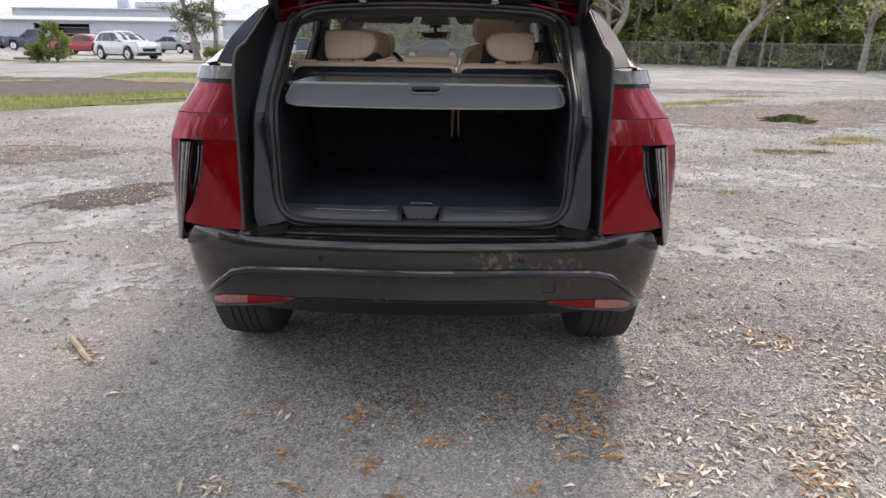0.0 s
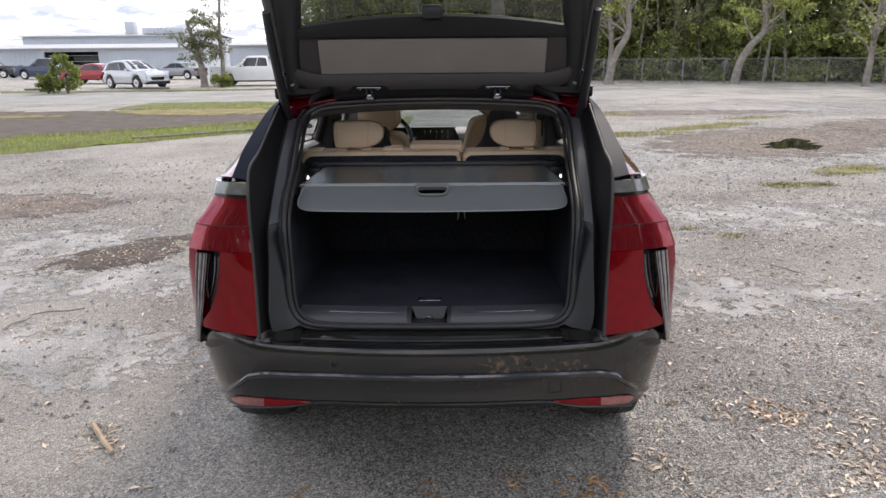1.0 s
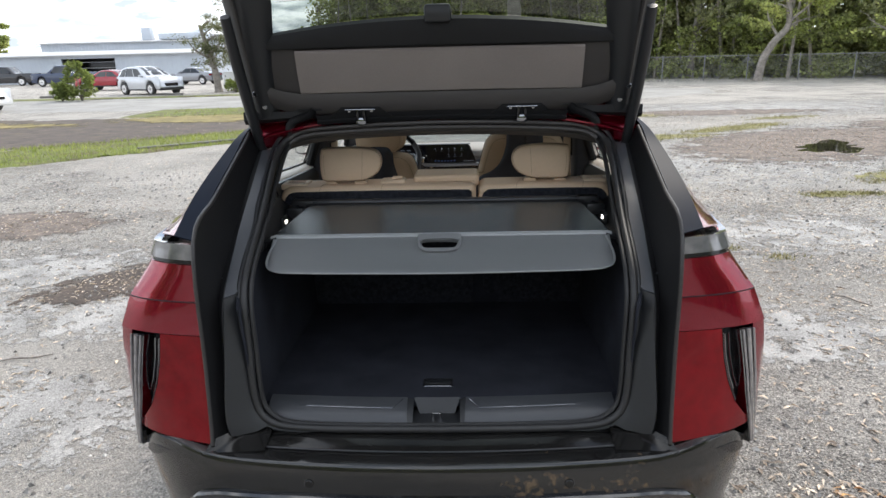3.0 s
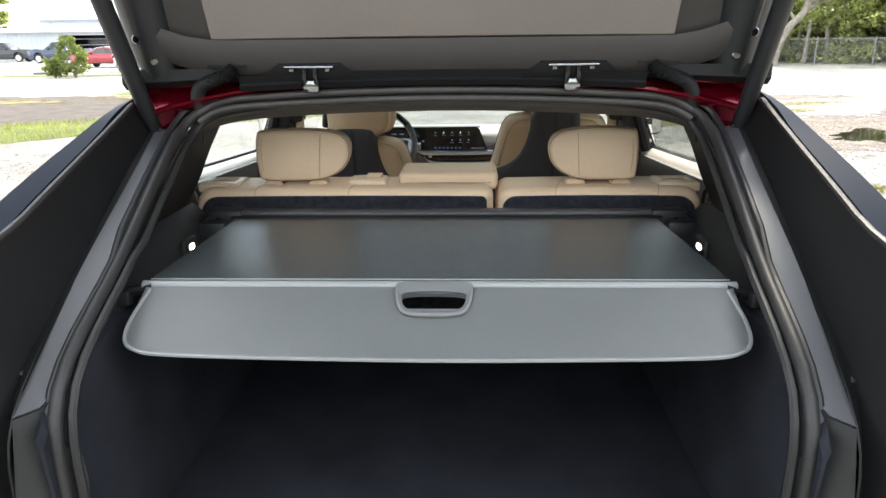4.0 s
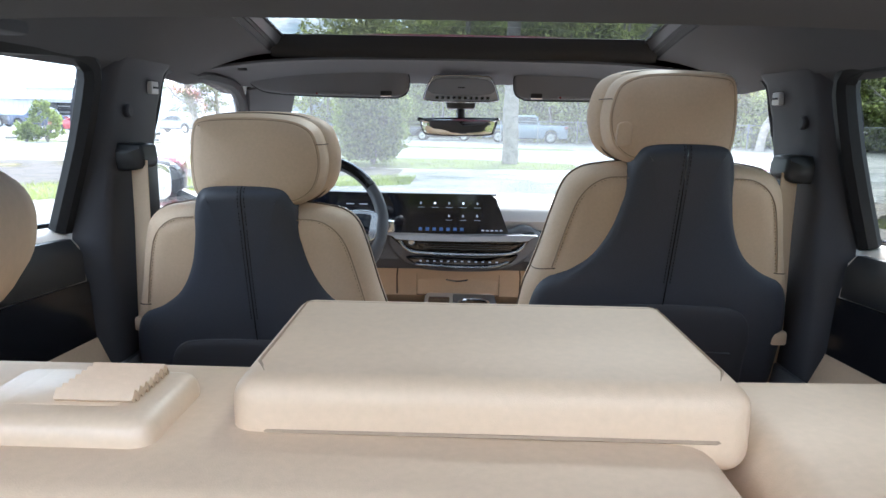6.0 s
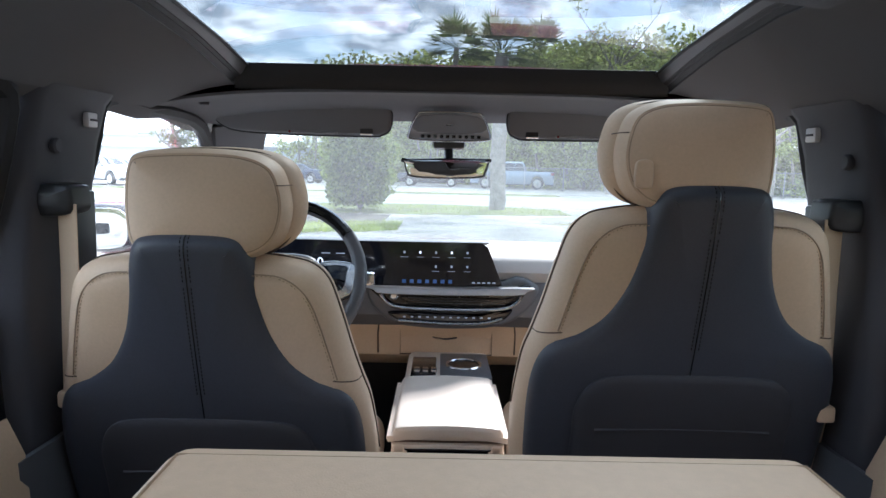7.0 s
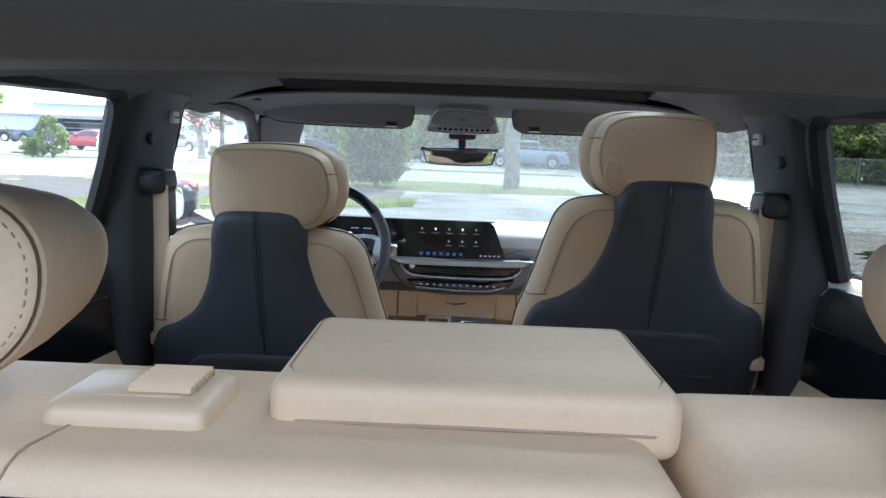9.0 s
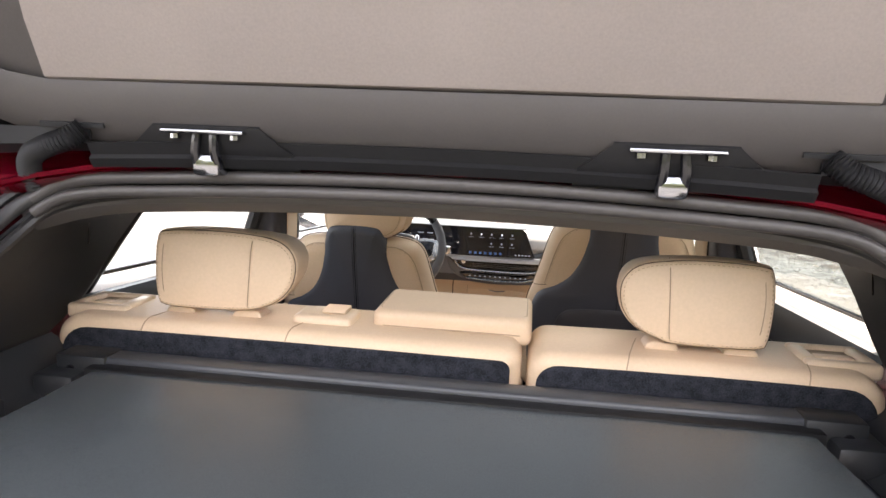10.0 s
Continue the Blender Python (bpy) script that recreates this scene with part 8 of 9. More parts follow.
low_b = building("long low workshop with pale metal siding and an open bay", -66, -27.5, 72, 84, 2.9, 0.5, True, (-43.0, -37.2, 2.5))
high_b = building("taller pale workshop hall with a roof vent", -56, -34, 90, 108, 4.7, 0.7)
part("roof_vent", rbox(-43.2, -42.0, 92, 93.2, 4.9, 6.5, 0.05), SIDING, high_b)
part("upper_ridge", rbox(-40.5, -35.0, 91, 100, 4.9, 5.7, 0.1), SIDING, high_b)
far_b = building("low blue-fronted shed behind the lot", -90, -68, 84, 95, 3.2, 0.5)
side_b = building("pale shed behind the trees", -22, -8, 68, 78, 3.0, 0.5)


def leaves(bm, centre, radius, count, size, rnd, flat=1.0, droop=0.0):
    """Small folded leaves scattered through a rounded clump."""
    for _ in range(count):
        d = Vector((rnd.gauss(0, 1), rnd.gauss(0, 1), rnd.gauss(0, 1) * flat)).normalized() * radius * rnd.uniform(0.45, 1.0)
        p = Vector(centre) + Vector((d.x, d.y, d.z * flat))
        a = Vector((rnd.uniform(-1, 1), rnd.uniform(-1, 1), rnd.uniform(-1, 0.5) - droop)).normalized()
        b = a.orthogonal().normalized()
        b = (b * math.cos(1.0) + a.cross(b) * rnd.uniform(-1, 1)).normalized()
        s = size * rnd.uniform(0.6, 1.4)
        q = [bm.verts.new(p), bm.verts.new(p + a * s * 0.5 + b * s * 0.3), bm.verts.new(p + a * s), bm.verts.new(p + a * s * 0.5 - b * s * 0.3)]
        bm.faces.new((q[0], q[1], q[2])); bm.faces.new((q[0], q[2], q[3]))


def mesh_only(name, bm, mat, parent=None, label=""):
    me = bpy.data.meshes.new(name)
    bm.to_mesh(me); bm.free()
    me.materials.append(mat)
    ob = new(name, me)
    ob.parent = parent
    return tagged(ob, label) if label else ob


def tree(label, x, y, trunk, limbs, r0, seed, leaf_size=0.18, clumps=40, per=50, spread=2.2, mat=None, z_top=7.0, z_low=3.0):
    rnd = random.Random(seed)
    ob = thing("tree", label, "tree", (x, y, 0))
    tb = bmesh.new()
    pts = smooth_line(trunk, 4)
    n = len(pts)
    tube(pts, [r0 * (1 - 0.6 * k / (n - 1)) * (1.35 if k == 0 else 1) for k in range(n)], 9, tb)
    tips = []
    for _ in range(limbs):
        k = rnd.randint(n // 3, n - 1)
        p = pts[k]
        a = rnd.uniform(0, 6.28)
        L = rnd.uniform(0.5, 1.0) * spread
        end = p + Vector((math.cos(a) * L, math.sin(a) * L, rnd.uniform(0.3, 1.3) * L))
        mid_p = p.lerp(end, 0.5) + Vector((rnd.uniform(-.3, .3), rnd.uniform(-.3, .3), rnd.uniform(-.1, .3)))
        line = smooth_line([p, mid_p, end], 3)
        tube(line, [max(0.012, r0 * 0.38 * (1 - 0.85 * j / (len(line) - 1))) for j in range(len(line))], 6, tb)
        tips.append(end)
        for _ in range(4):
            q = line[rnd.randint(2, len(line) - 1)]
            e2 = q + Vector((rnd.uniform(-1, 1), rnd.uniform(-1, 1), rnd.uniform(-0.1, 1))) * spread * 0.4
            tube([q, q.lerp(e2, 0.5) + Vector((0, 0, 0.08)), e2], [0.02, 0.013, 0.006], 4, tb)
            tips.append(e2)
    part("trunk", tb, BARK, ob, "", 60)
    cb = bmesh.new()
    for _ in range(clumps):
        t = rnd.choice(tips) + Vector((rnd.gauss(0, 0.3), rnd.gauss(0, 0.3), rnd.gauss(0, 0.25)))
        leaves(cb, t, rnd.uniform(0.25, 0.6), per, leaf_size, rnd, 0.7)
    mesh_only("crown", cb, mat or LEAF, ob)
    return ob


tree("leaning pale-barked tree before the fence", 17.1, 39.6, [(0, 0, -0.05), (0.2, 0, 1.2), (0.75, 0, 2.2), (1.45, 0.1, 3.0), (1.40, 0.1, 4.2), (1.15, 0.1, 5.4), (1.3, 0.2, 7.0)], 9, 0.25, 2, 0.22, 50, 40, 2.2)
tree("crooked tree at the fence's corner", 9.9, 41.0, [(0, 0, -0.05), (0.3, 0, 1.6), (1.0, 0, 3.0), (0.9, 0, 4.6), (0.4, 0, 6.5)], 8, 0.26, 3, 0.22, 45, 40, 2.2)
tree("slim straight pale tree before the fence", 22.2, 35.0, [(0, 0, -0.05), (0.05, 0, 1.6), (0.1, 0, 3.2), (0.2, 0, 5.6)], 14, 0.19, 5, 0.16, 40, 26, 2.0)
tree("grey twin-stemmed tree by the parking lot", -15.2, 41.0, [(0, 0, -0.05), (-0.1, 0, 1.3), (-0.4, 0, 2.6), (-0.8, 0.1, 4.0)], 10, 0.24, 7, 0.10, 70, 60, 1.3, LEAFGREY)
tree("thin grey tree by the parking lot", -14.2, 41.3, [(0, 0, -0.05), (0.15, 0, 1.6), (0.1, 0, 3.2), (0.3, 0.1, 5.5)], 10, 0.16, 8, 0.10, 60, 50, 1.5, LEAFGREY)
tree("thinly leaved tree seen over the windscreen", 11.0, 46.0, [(0, 0, -0.05), (0.1, 0, 2.6), (-0.3, 0, 5.6), (0.1, 0, 8.2)], 18, 0.22, 11, 0.18, 80, 24, 3.2)
tree("dense tree seen over the windscreen", 15.5, 47.0, [(0, 0, -0.05), (0.1, 0, 2.6), (0.4, 0, 5.4), (0.1, 0, 7.6)], 14, 0.26, 12, 0.24, 80, 50, 2.8, LEAFDARK)
tree("round tree far behind the building", -88, 125, [(0, 0, -0.1), (0, 0, 3), (0.4, 0, 6)], 12, 0.5, 13, 0.7, 60, 40, 4.0)


def bush(label, x, y, r, h, seed, count=70, per=46, size=0.12, mat=None):
    rnd = random.Random(seed)
    ob = thing("bush", label, "bush", (x, y, 0))
    st = bmesh.new()
    cb = bmesh.new()
    for _ in range(12):
        a, L = rnd.uniform(0, 6.28), rnd.uniform(0.3, 0.8)
        tube([(0, 0, -0.03), (math.cos(a) * r * 0.3, math.sin(a) * r * 0.3, h * 0.3), (math.cos(a) * r * L, math.sin(a) * r * L, h * 0.65)], [0.03, 0.02, 0.008], 5, st)
    part("stems", st, BARK, ob)
    for _ in range(count):
        a, f = rnd.uniform(0, 6.28), rnd.random()
        z = h * (0.1 + 0.86 * f)
        rr = r * (0.55 + 0.5 * math.sin(math.pi * (0.18 + 0.72 * f))) * rnd.uniform(0.4, 0.92)
        leaves(cb, (math.cos(a) * rr, math.sin(a) * rr, z), r * rnd.uniform(0.16, 0.32), per, size, rnd, 0.9, -0.8)
    mesh_only("foliage", cb, mat or LEAFBUSH, ob)
    return ob


bush("light green bush at the parking lot's edge", -20.2, 34.4, 0.75, 1.95, 21)
bush("low green bush beside a taller one", -21.3, 34.5, 0.55, 0.95, 22, 40)
bush("low bush at the foot of a tree", -14.0, 40.6, 0.7, 0.7, 23, 40)
bush("tall dense green bush ahead of the car", -2.6, 22.4, 1.12, 2.85, 24, 330, 60, 0.13)


def palm(label, x, y, h, seed, fronds=26, L=1.0):
    rnd = random.Random(seed)
    ob = thing("palm_tree", label, "palm tree", (x, y, 0))
    tb = bmesh.new()
    tube([(0.02 * math.sin(k), 0, -0.03 + h * k / 14) for k in range(15)], [0.27 - 0.06 * k / 14 + (0.02 if k % 2 else 0) for k in range(15)], 12, tb)
    part("trunk", tb, BARK, ob, "", 60)
    fb = bmesh.new()
    for k in range(fronds):
        a, el = rnd.uniform(0, 6.28), rnd.uniform(-0.5, 1.35)
        d = Vector((math.cos(a) * math.cos(el), math.sin(a) * math.cos(el), math.sin(el)))
        side = d.cross(Vector((0, 0, 1))).normalized()
        base = Vector((0, 0, h)) + d * 0.15
        hub = base + d * L * rnd.uniform(0.35, 0.6)
        tube([base, hub], 0.012, 4, fb)
        up = side.cross(d)
        for j in range(15):
            f = -1.25 + 2.5 * j / 14
            v = (d * math.cos(f) + side * math.sin(f)).normalized()
            tip = hub + v * L * rnd.uniform(0.5, 0.72) + Vector((0, 0, -0.12 * L * rnd.random()))
            w = v.cross(up).normalized() * 0.03 * L
            m = hub.lerp(tip, 0.45)
            q = [fb.verts.new(hub), fb.verts.new(m + w), fb.verts.new(tip), fb.verts.new(m - w)]
            fb.faces.new(q)
    mesh_only("fronds", fb, PALM, ob)
    return ob


palm("cabbage palm with a thick rough trunk ahead of the car", 1.85, 24.0, 5.2, 31, 40, 1.15)
palm("cabbage palm seen over the windscreen", 0.9, 59.0, 11.3, 32, 34, 2.7)
palm("small palm seen over the windscreen", 7.75, 59.0, 11.0, 33, 34, 2.7)

# woods behind the fence
rnd = random.Random(41)
LINE = [Vector((-14, 62, 0)), Vector((-2, 56, 0)), Vector((8, 47, 0)), Vector((17, 43.5, 0)), Vector((25, 38.5, 0)), Vector((36, 30.5, 0)), Vector((52, 16, 0)), Vector((60, -4, 0))]
woods_a, woods_b, stems = bmesh.new(), bmesh.new(), bmesh.new()
for a, b in zip(LINE, LINE[1:]):
    L = (b - a).length
    n_dir = Vector((-(b - a).y, (b - a).x, 0)).normalized()
    if n_dir.y + n_dir.x < 0:
        n_dir = -n_dir
    for _ in range(int(L * 15)):
        t = rnd.uniform(-0.15, 1.15)
        p = a.lerp(b, t) + n_dir * rnd.uniform(0.6, 6.5)
        top = 8.5 + 3.0 * noise.noise(Vector((p.x * 0.16, p.y * 0.16, 2.0)))
        z = rnd.uniform(0.2, 1.0) ** 0.8 * top
        leaves(woods_a if rnd.random() < 0.62 else woods_b, (p.x, p.y, z), rnd.uniform(0.45, 1.0), 46, 0.28, rnd, 0.8)
    for _ in range(int(L * 16)):
        p = a.lerp(b, rnd.uniform(-0.15, 1.15)) + n_dir * rnd.uniform(0.4, 3.6)
        leaves(woods_a if rnd.random() < 0.75 else woods_b, (p.x, p.y, 0.15 + 3.3 * rnd.random() ** 1.2), rnd.uniform(0.35, 0.75), 40, 0.24, rnd, 0.85)
    for _ in range(int(L * 22.0)):
        p = a.lerp(b, rnd.uniform(-0.15, 1.15)) + n_dir * rnd.uniform(4.0, 8.0)
        leaves(woods_b if rnd.random() < 0.6 else woods_a, (p.x, p.y, 9.5 * rnd.random() ** 1.2), 1.4, 90, 0.34, rnd, 0.9)
    for _ in range(int(L * 15.0)):
        p = a.lerp(b, rnd.uniform(-0.15, 1.15)) + n_dir * rnd.uniform(8.0, 11.0)
        leaves(woods_a if rnd.random() < 0.6 else woods_b, (p.x, p.y, 11.0 * rnd.random()), 1.9, 150, 0.42, rnd, 0.9)
    for _ in range(int(L * 0.45)):
        p = a.lerp(b, rnd.uniform(-0.15, 1.15)) + n_dir * rnd.uniform(0.5, 3.5)
        dx_, dy_ = rnd.uniform(-0.8, 0.8), rnd.uniform(-0.5, 0.5)
        tube([p, p + Vector((dx_ * 0.4, dy_ * 0.4, 2.2)), p + Vector((dx_, dy_, 4.6)), p + Vector((dx_ * 1.5, dy_, 7.5))], [0.13, 0.10, 0.07, 0.03], 5, stems)
# unseen foliage added behind the camera, to darken reflections and the car's inside
for k in range(620):
    a_ = rnd.uniform(-1.15, 1.15)
    d_ = rnd.uniform(31, 38)
    leaves(woods_b if rnd.random() < 0.6 else woods_a, (d_ * math.sin(a_), -d_ * math.cos(a_), 8.5 * rnd.random() ** 1.1), 1.9, 36, 1.0, rnd, 0.9)
w1 = tagged(mesh_only("woods", woods_a, LEAF), "dense green woods behind the wire fence, with unseen clumps added behind the camera", "woods", kind="stuff")
w2 = tagged(mesh_only("woods_shade", woods_b, LEAFDARK), "darker foliage deep in the woods, with unseen clumps added behind the camera", "woods", kind="stuff")
w3 = tagged(mesh_only("woods_stems", stems, BARK), "thin trunks among the woods", "woods", kind="stuff")

# wire fence along the woods
fence = thing("fence", "tall wire mesh fence with slim steel posts", "fence")
FL = [Vector((3, 46.5, 0)), Vector((10, 43.0, 0)), Vector((17, 41.0, 0)), Vector((24, 36.4, 0)), Vector((35, 28, 0)), Vector((50, 14, 0))]
part("top_rail", tube([p + Vector((0, 0, 1.45)) for p in FL], 0.022, 6), WIRE, fence)
for a, b in zip(FL, FL[1:]):
    n = max(1, round((b - a).length / 2.8))
    for k in range(n):
        p = a.lerp(b, k / n)
        part("post", tube([p + Vector((0, 0, -0.05)), p + Vector((0, 0, 1.55))], 0.034, 6), WIRE, fence)
wires = bmesh.new()
for a, b in zip(FL, FL[1:]):
    L = (b - a).length
    n = int(L / 0.11)
    for k in range(n):
        for d in (1, -1):
            p, q = a.lerp(b, k / n), a.lerp(b, max(0, min(1, (k / n) + d * 1.35 / L)))
            u = (b - a).normalized() * 0.004
            v = [wires.verts.new(c) for c in (p - u + Vector((0, 0, 0.03)), p + u + Vector((0, 0, 0.03)), q + u + Vector((0, 0, 1.43)), q - u + Vector((0, 0, 1.43)))]
            wires.faces.new(v)
mesh_only("wire_mesh", wires, WIRE, fence)

# kerb along the grass, parking stops
KERB = material("kerb_concrete", (0.17, 0.162, 0.148), 0.9, 0.0, 0.3, 20, 2, 0.4, 60)
kerb = thing("kerb", "low worn kerb along the grass verge", "kerb", kind="structure")
ka, kb = Vector((-7.0, 12.85, 0)), Vector((-4.2, 15.0, 0))
for k in range(4):
    st_bm = rbox(0.0, 0.86, -0.10, 0.05, -0.02, 0.075, 0.015)
    bmesh.ops.rotate(st_bm, cent=(0, 0, 0), matrix=Matrix.Rotation(math.atan2(kb.y - ka.y, kb.x - ka.x), 3, "Z"), verts=st_bm.verts[:])
    bmesh.ops.translate(st_bm, vec=ka.lerp(kb, k / 4), verts=st_bm.verts[:])
    part("kerb_stone", st_bm, KERB, kerb)
for x, y in ((-24.0, 38.5), (-17.6, 38.9), (-30, 39.0)):
    st_ob = thing("parking_stop", "worn concrete parking stop", "parking stop", (x, y, 0), "parking stops")
    part("block", rbox(-1.0, 1.0, -0.09, 0.09, 0.0, 0.12, 0.03), KERB, st_ob)

strip_patch("front_verge", [(-12, 22.0), (-4, 21.2), (0, 21.4), (4, 21.9)], [(-12, 26.0), (-4, 26.4), (0, 26.8), (4, 24.6)], 0.02, GRASSBASE, "grass verge ahead of the car", "grass", 51, 0.4)

# grass blades on the verges
BLADE = material("grass_blade", (0.085, 0.13, 0.03), 0.6, 0.0, 0.3, 6, 0.5, 0.0, tint=(0.20, 0.23, 0.07), island=0.5)
leafy(BLADE)
gb = bmesh.new()
rnd = random.Random(61)


def blade(x, y, z, s):
    a = rnd.uniform(0, 6.28)
    dx_, dy_ = math.cos(a) * 0.006, math.sin(a) * 0.006
    lx_, ly_ = rnd.gauss(0, 0.35) * s, rnd.gauss(0, 0.35) * s
    gb.faces.new([gb.verts.new(c) for c in ((x - dx_, y - dy_, z), (x + dx_, y + dy_, z), (x + lx_, y + ly_, z + s))])


for _ in range(20000):
    t = rnd.random()
    x = -16 + 15 * t
    y0 = interp(x, [(-40, 5.0), (-14, 9.2), (-8.9, 10.5), (-4.6, 14.4), (-1, 16.2)])
    y1 = interp(x, [(-40, 7.8), (-16, 11.4), (-10.5, 12.9), (-5.2, 16.5), (-1, 18.0)])
    blade(x, y0 - 0.25 + (y1 - y0 + 0.5) * rnd.random(), 0.012, rnd.uniform(0.04, 0.13))
for _ in range(3500):
    x = rnd.uniform(-11, 4.0)
    blade(x, rnd.uniform(21.5, 25.5), 0.01, rnd.uniform(0.05, 0.14))
tagged(mesh_only("grass", gb, BLADE), "short green and straw-coloured grass blades", "grass", kind="stuff")

STRAW = material("straw_blade", (0.22, 0.20, 0.07), 0.6, 0.0, 0.3, 6, 0.5, 0.0, tint=(0.42, 0.38, 0.17), island=0.5)
gb = bmesh.new()
for cx, cy, n_, sp in ((4.6, 7.0, 300, 0.16), (5.15, 7.0, 220, 0.14), (6.5, 8.3, 420, 0.24), (5.8, 7.8, 200, 0.22), (2.5, 4.6, 60, 0.09), (2.85, 4.3, 70, 0.09), (3.7, 13.0, 500, 0.4), (4.2, 13.4, 500, 0.6), (5.6, 14.3, 260, 0.35), (6.4, 14.8, 260, 0.35), (7.2, 15.4, 260, 0.35), (4.4, 18.6, 400, 0.8), (8.6, 17.2, 120, 0.5), (3.0, 7.6, 40, 0.3)):
    for _ in range(n_):
        blade(cx + rnd.gauss(0, sp), cy + rnd.gauss(0, sp * 0.45), 0.003, rnd.uniform(0.02, 0.05) * (1 + 0.10 * max(0.0, cy - 8.0)))
tagged(mesh_only("weeds", gb, STRAW), "thin straw-coloured weeds in the asphalt's cracks", "weeds", kind="stuff")

# fallen leaves and twigs on the asphalt
DRYLEAF = material("dry_leaf", (0.32, 0.24, 0.175), 0.7, 0.0, 0.35, 40, 3, 0.2, 200, tint=(0.61, 0.51, 0.40), island=0.6)
RUST = material("rust_leaf", (0.30, 0.145, 0.05), 0.7, 0.0, 0.35, 40, 3, 0.2, 200, tint=(0.48, 0.28, 0.12), island=0.4)
rnd = random.Random(71)


def leaf(bm, x, y, s):
    a = rnd.uniform(0, 6.28)
    u, v = Vector((math.cos(a), math.sin(a), 0)), Vector((-math.sin(a), math.cos(a), 0))
    w = s * rnd.uniform(0.09, 0.18)
    c, lift = Vector((x, y, 0.004)), rnd.uniform(0.0, 0.20) * s
    curl = rnd.uniform(0.0, 0.14) * s
    mid_v = [c - u * s * 0.5, c - u * s * 0.1 + Vector((0, 0, lift * 0.6)), c + u * s * 0.5 + Vector((0, 0, lift * 0.3))]
    pts = [bm.verts.new(p) for p in (mid_v[0], mid_v[1] + v * w + Vector((0, 0, curl)), mid_v[2], mid_v[1] - v * w + Vector((0, 0, curl)), mid_v[1])]
    bm.faces.new((pts[0], pts[1], pts[4])); bm.faces.new((pts[1], pts[2], pts[4]))
    bm.faces.new((pts[2], pts[3], pts[4])); bm.faces.new((pts[3], pts[0], pts[4]))


def litter_density(x, y):
    d = 0.07 + 0.45 * max(0, noise.noise(Vector((x * 0.9, y * 0.9, 5.0))))
    if x > 0.75:
        d += 0.45 * min(1.0, (x - 0.75) / 0.5)
    if y > 2.5:
        d += 0.22
    return d


near = bmesh.new()
n_made = 0
while n_made < 21000:
    x, y = rnd.uniform(-5.5, 6.5), -2.2 + 9.5 * rnd.random() ** 1.15
    if rnd.random() < 0.10:
        x, y = rnd.uniform(-7, 8), -2.0 - 5.0 * rnd.random() ** 1.5
    if -0.95 < x < 0.95 and y > 0.15 and y < 4.8:
        continue
    if rnd.random() < litter_density(x, y):
        leaf(near, x, y, 0.016 + 0.05 * rnd.random() ** 1.4)
        n_made += 1
# drifts and clusters: place, count, spread
DRIFTS = [(1.75, 0.83, 90, 0.10), (1.93, 0.55, 60, 0.10), (1.85, 0.37, 70, 0.08), (1.61, 0.07, 70, 0.08), (1.52, 0.02, 60, 0.07), (1.44, -0.12, 60, 0.06), (1.37, -0.25, 90, 0.08), (0.83, -0.29, 34, 0.04), (1.02, -0.25, 26, 0.05), (1.24, -0.02, 34, 0.08), (1.0, -0.05, 34, 0.09), (1.0, 0.38, 40, 0.10), (1.4, 0.88, 30, 0.10), (2.22, 0.86, 60, 0.15), (-0.66, -0.34, 18, 0.03), (-1.55, 0.56, 26, 0.06), (-1.66, 0.67, 30, 0.06), (-2.61, 1.88, 50, 0.15), (-1.24, 0.27, 8, 0.04)]
for cx, cy, n_, sp in DRIFTS:
    for _ in range(n_):
        leaf(near, cx + rnd.gauss(0, sp), cy + rnd.gauss(0, sp), rnd.uniform(0.025, 0.062))
for cx, cy, n_, sx_, sy_, turn_ in ((6.9, 11.9, 5200, 1.6, 0.85, 36), (12, 14.5, 1100, 1.6, 1.3, 0), (-2.88, 3.86, 420, 0.42, 0.20, 52), (-5.3, 6.0, 500, 0.7, 0.55, 0), (7, 17.5, 600, 1.6, 0.8, 0)):
    for _ in range(n_):
        a, b = rnd.gauss(0, sx_), rnd.gauss(0, sy_)
        c_, s_ = math.cos(radians(turn_)), math.sin(radians(turn_))
        x, y = cx + a * c_ - b * s_, cy + a * s_ + b * c_
        if ((x - 6.85) * 0.788 + (y - 11.3) * 0.616) ** 2 / 0.6 + ((y - 11.3) * 0.788 - (x - 6.85) * 0.616) ** 2 / 0.18 > 1:
            leaf(near, x, y, rnd.uniform(0.025, 0.065))
for _ in range(13000):
    leaf(near, rnd.uniform(-9, 14), rnd.uniform(6, 21), rnd.uniform(0.03, 0.08))
for _ in range(7000):
    x, y = rnd.uniform(-2.8, 2.8), rnd.uniform(-1.7, 1.4)
    if (-0.95 < x < 0.95 and y > 0.15) or rnd.random() > 0.12 + 0.8 * litter_density(x, y):
        continue
    leaf(near, x, y, rnd.uniform(0.006, 0.020))
tagged(mesh_only("leaf_litter", near, DRYLEAF), "dry tan leaves scattered over the asphalt", "fallen leaves", kind="stuff")
rust = bmesh.new()
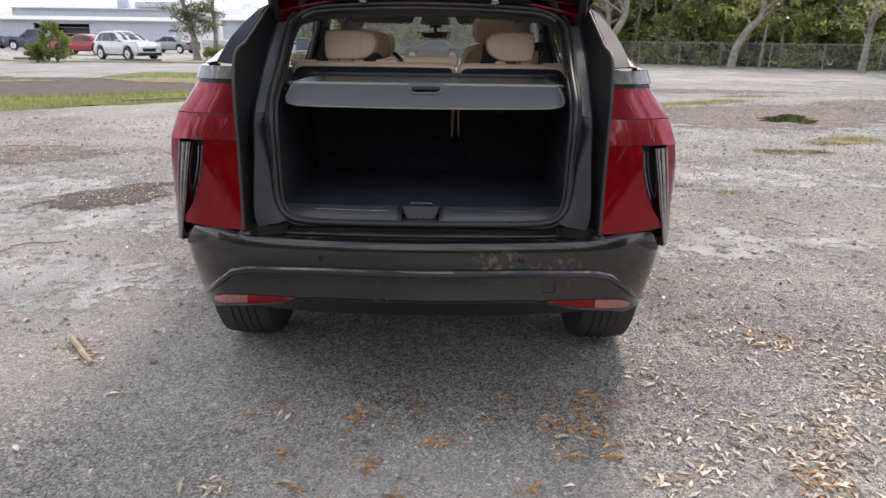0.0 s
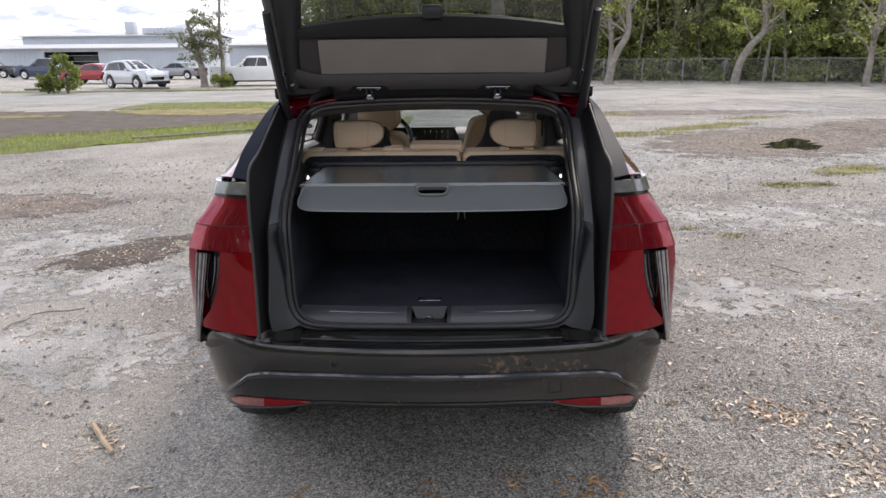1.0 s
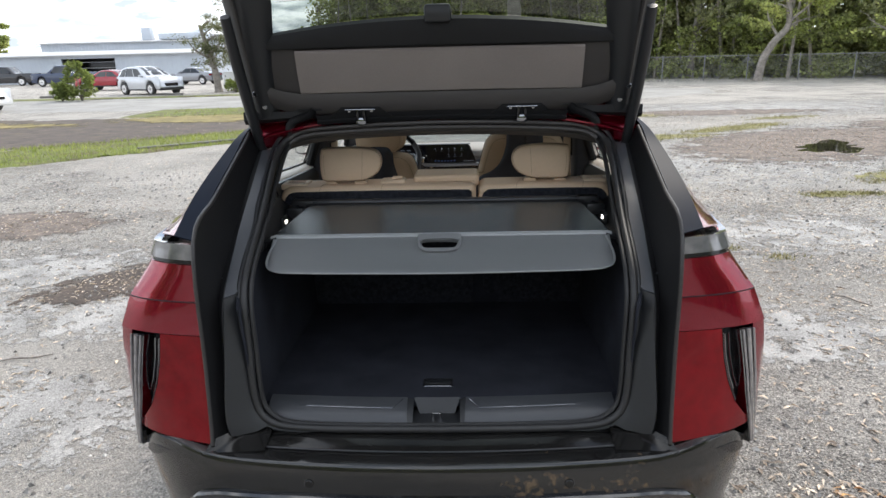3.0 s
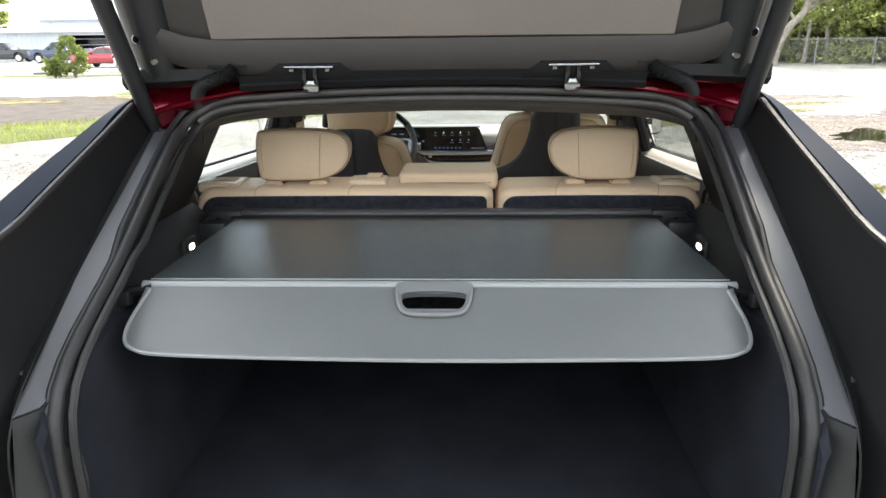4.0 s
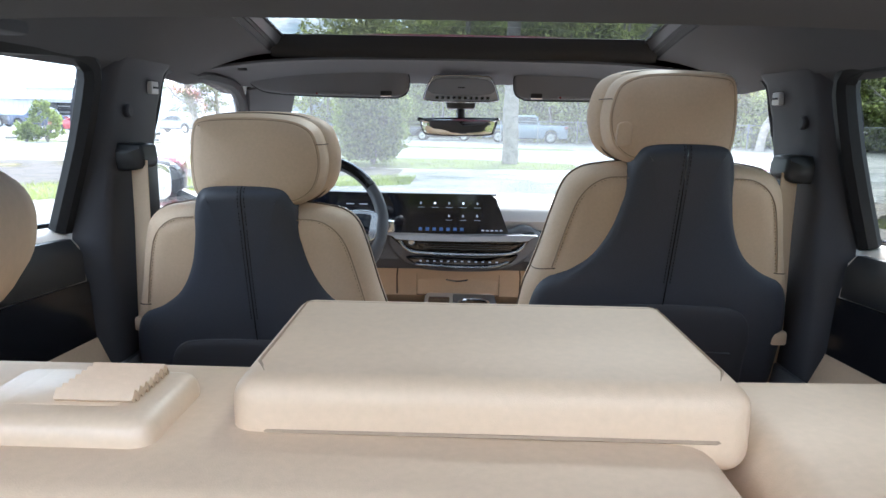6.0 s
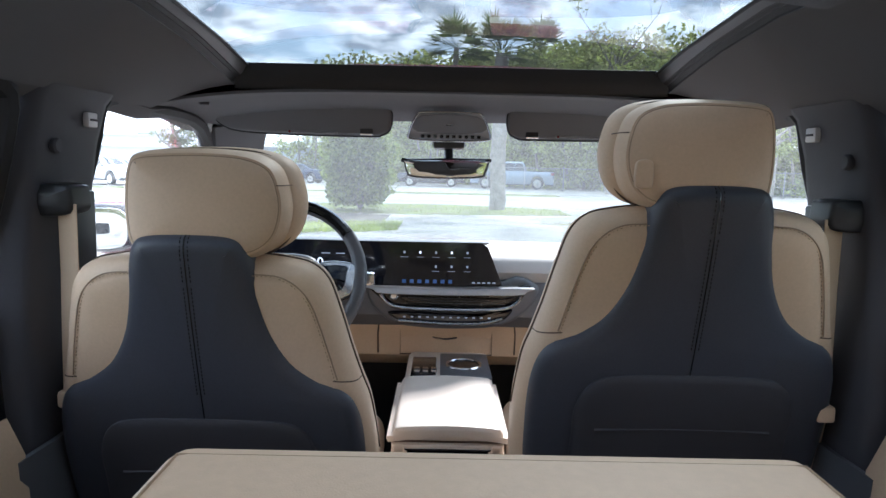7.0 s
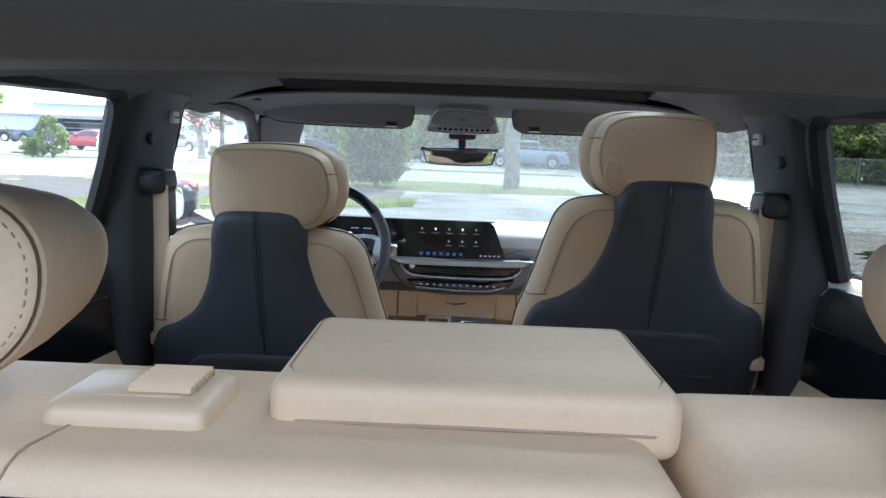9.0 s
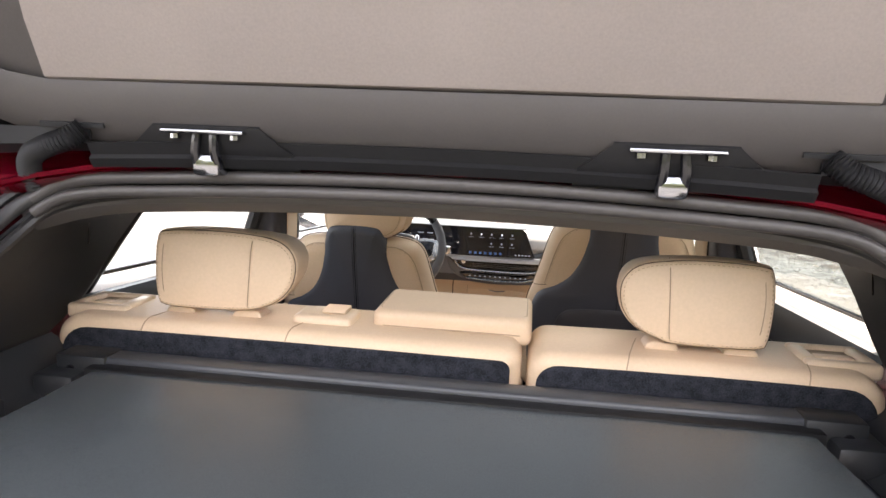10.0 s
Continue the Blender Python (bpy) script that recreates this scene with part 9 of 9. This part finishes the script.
HEAPS = [(-0.23, 0.14, 12, 0.035), (-0.28, 0.06, 5, 0.03), (-0.55, 0.18, 6, 0.03), (-0.68, 0.12, 3, 0.02), (-0.47, -0.15, 7, 0.02), (-0.18, -0.22, 12, 0.03), (-0.11, 0.05, 2, 0.02), (-0.01, 0.2, 8, 0.04), (0.04, -0.07, 4, 0.02), (-0.38, -0.34, 4, 0.02), (-0.08, -0.36, 4, 0.02), (0.63, 0.17, 24, 0.06), (0.71, 0.25, 14, 0.04), (0.67, 0.0, 22, 0.045), (0.52, 0.05, 16, 0.04), (0.69, -0.15, 6, 0.02), (0.12, -0.07, 8, 0.03), (0.29, 0.21, 8, 0.06), (0.54, -0.13, 8, 0.03), (0.38, -0.34, 6, 0.02), (0.34, 0.30, 6, 0.05), (1.74, 0.85, 26, 0.06), (1.36, -0.26, 30, 0.05)]
for cx, cy, n_, sp in HEAPS:
    for _ in range(round(1.5 * n_)):
        leaf(rust, cx + rnd.gauss(0, sp), cy + rnd.gauss(0, sp), rnd.uniform(0.025, 0.055))
tagged(mesh_only("rust_leaves", rust, RUST), "rust-brown leaves in small heaps on the asphalt", "fallen leaves", kind="stuff")
GRIT = material("loose_grit", (0.17, 0.165, 0.155), 0.9, 0.0, 0.3, 60, 5, 0.2, 200, tint=(0.50, 0.48, 0.45), island=0.55)
grit = bmesh.new()
for k_ in range(30000):
    if k_ < 15000:
        x, y = rnd.uniform(-2.8, 2.8), -1.8 + 3.4 * rnd.random() ** 1.4
        r = 0.0025 + 0.006 * rnd.random() ** 3
    else:
        x, y = rnd.uniform(-7.5, 8.5), 0.8 + 9.0 * rnd.random() ** 1.3
        r = (0.005 + 0.012 * rnd.random() ** 3) * (1 + 0.06 * y)
    if abs(x) < 0.98 and 0.2 < y < 4.9:
        continue
    rx_, ry_ = r * rnd.uniform(0.8, 1.5), r * rnd.uniform(0.8, 1.5)
    a = rnd.uniform(0, 6.28)
    ring = [grit.verts.new((x + rx_ * math.cos(a + k * 1.571), y + ry_ * math.sin(a + k * 1.571), 0.001)) for k in range(4)]
    top = grit.verts.new((x + 0.3 * r * rnd.uniform(-1, 1), y, r * rnd.uniform(0.8, 1.4)))
    for k in range(4):
        grit.faces.new((ring[k], ring[(k + 1) % 4], top))
tagged(mesh_only("loose_grit", grit, GRIT), "loose pale and dark grit on the asphalt", "gravel", kind="stuff")
TWIG = material("bare_wood", (0.42, 0.32, 0.22), 0.85, 0.0, 0.3, 60, 8, 0.4, 200)
stick = thing("stick", "broken pale wooden stick on the asphalt", "stick", (-1.59, 0.63, 0.014))
part("shaft", tube([(-0.115, 0.13, 0.0), (-0.05, 0.05, 0.004), (0.03, -0.045, 0.002), (0.11, -0.13, 0.0)], [0.011, 0.014, 0.013, 0.010], 7), TWIG, stick)
for x, y, L, a in ((-2.75, 2.3, 0.35, 20), (-2.9, 2.1, 0.25, 75), (2.9, 3.2, 0.3, 120), (-2.4, 0.9, 0.2, 40)):
    tw = thing("twig", "thin dry twig on the asphalt", "twig", (x, y, 0.008), "twigs", turn=a)
    part("stem", tube([(-L / 2, 0, 0), (-L / 6, 0.02, 0.006), (L / 5, -0.01, 0.004), (L / 2, 0.015, 0)], [0.003, 0.006, 0.005, 0.003], 5), BARK, tw)


# a part hangs two levels below its thing at most
def depth_of(ob):
    return 0 if ob.parent is None else 1 + depth_of(ob.parent)


for ob in sorted(bpy.data.objects, key=depth_of):
    while depth_of(ob) > 2:
        ob.parent = ob.parent.parent
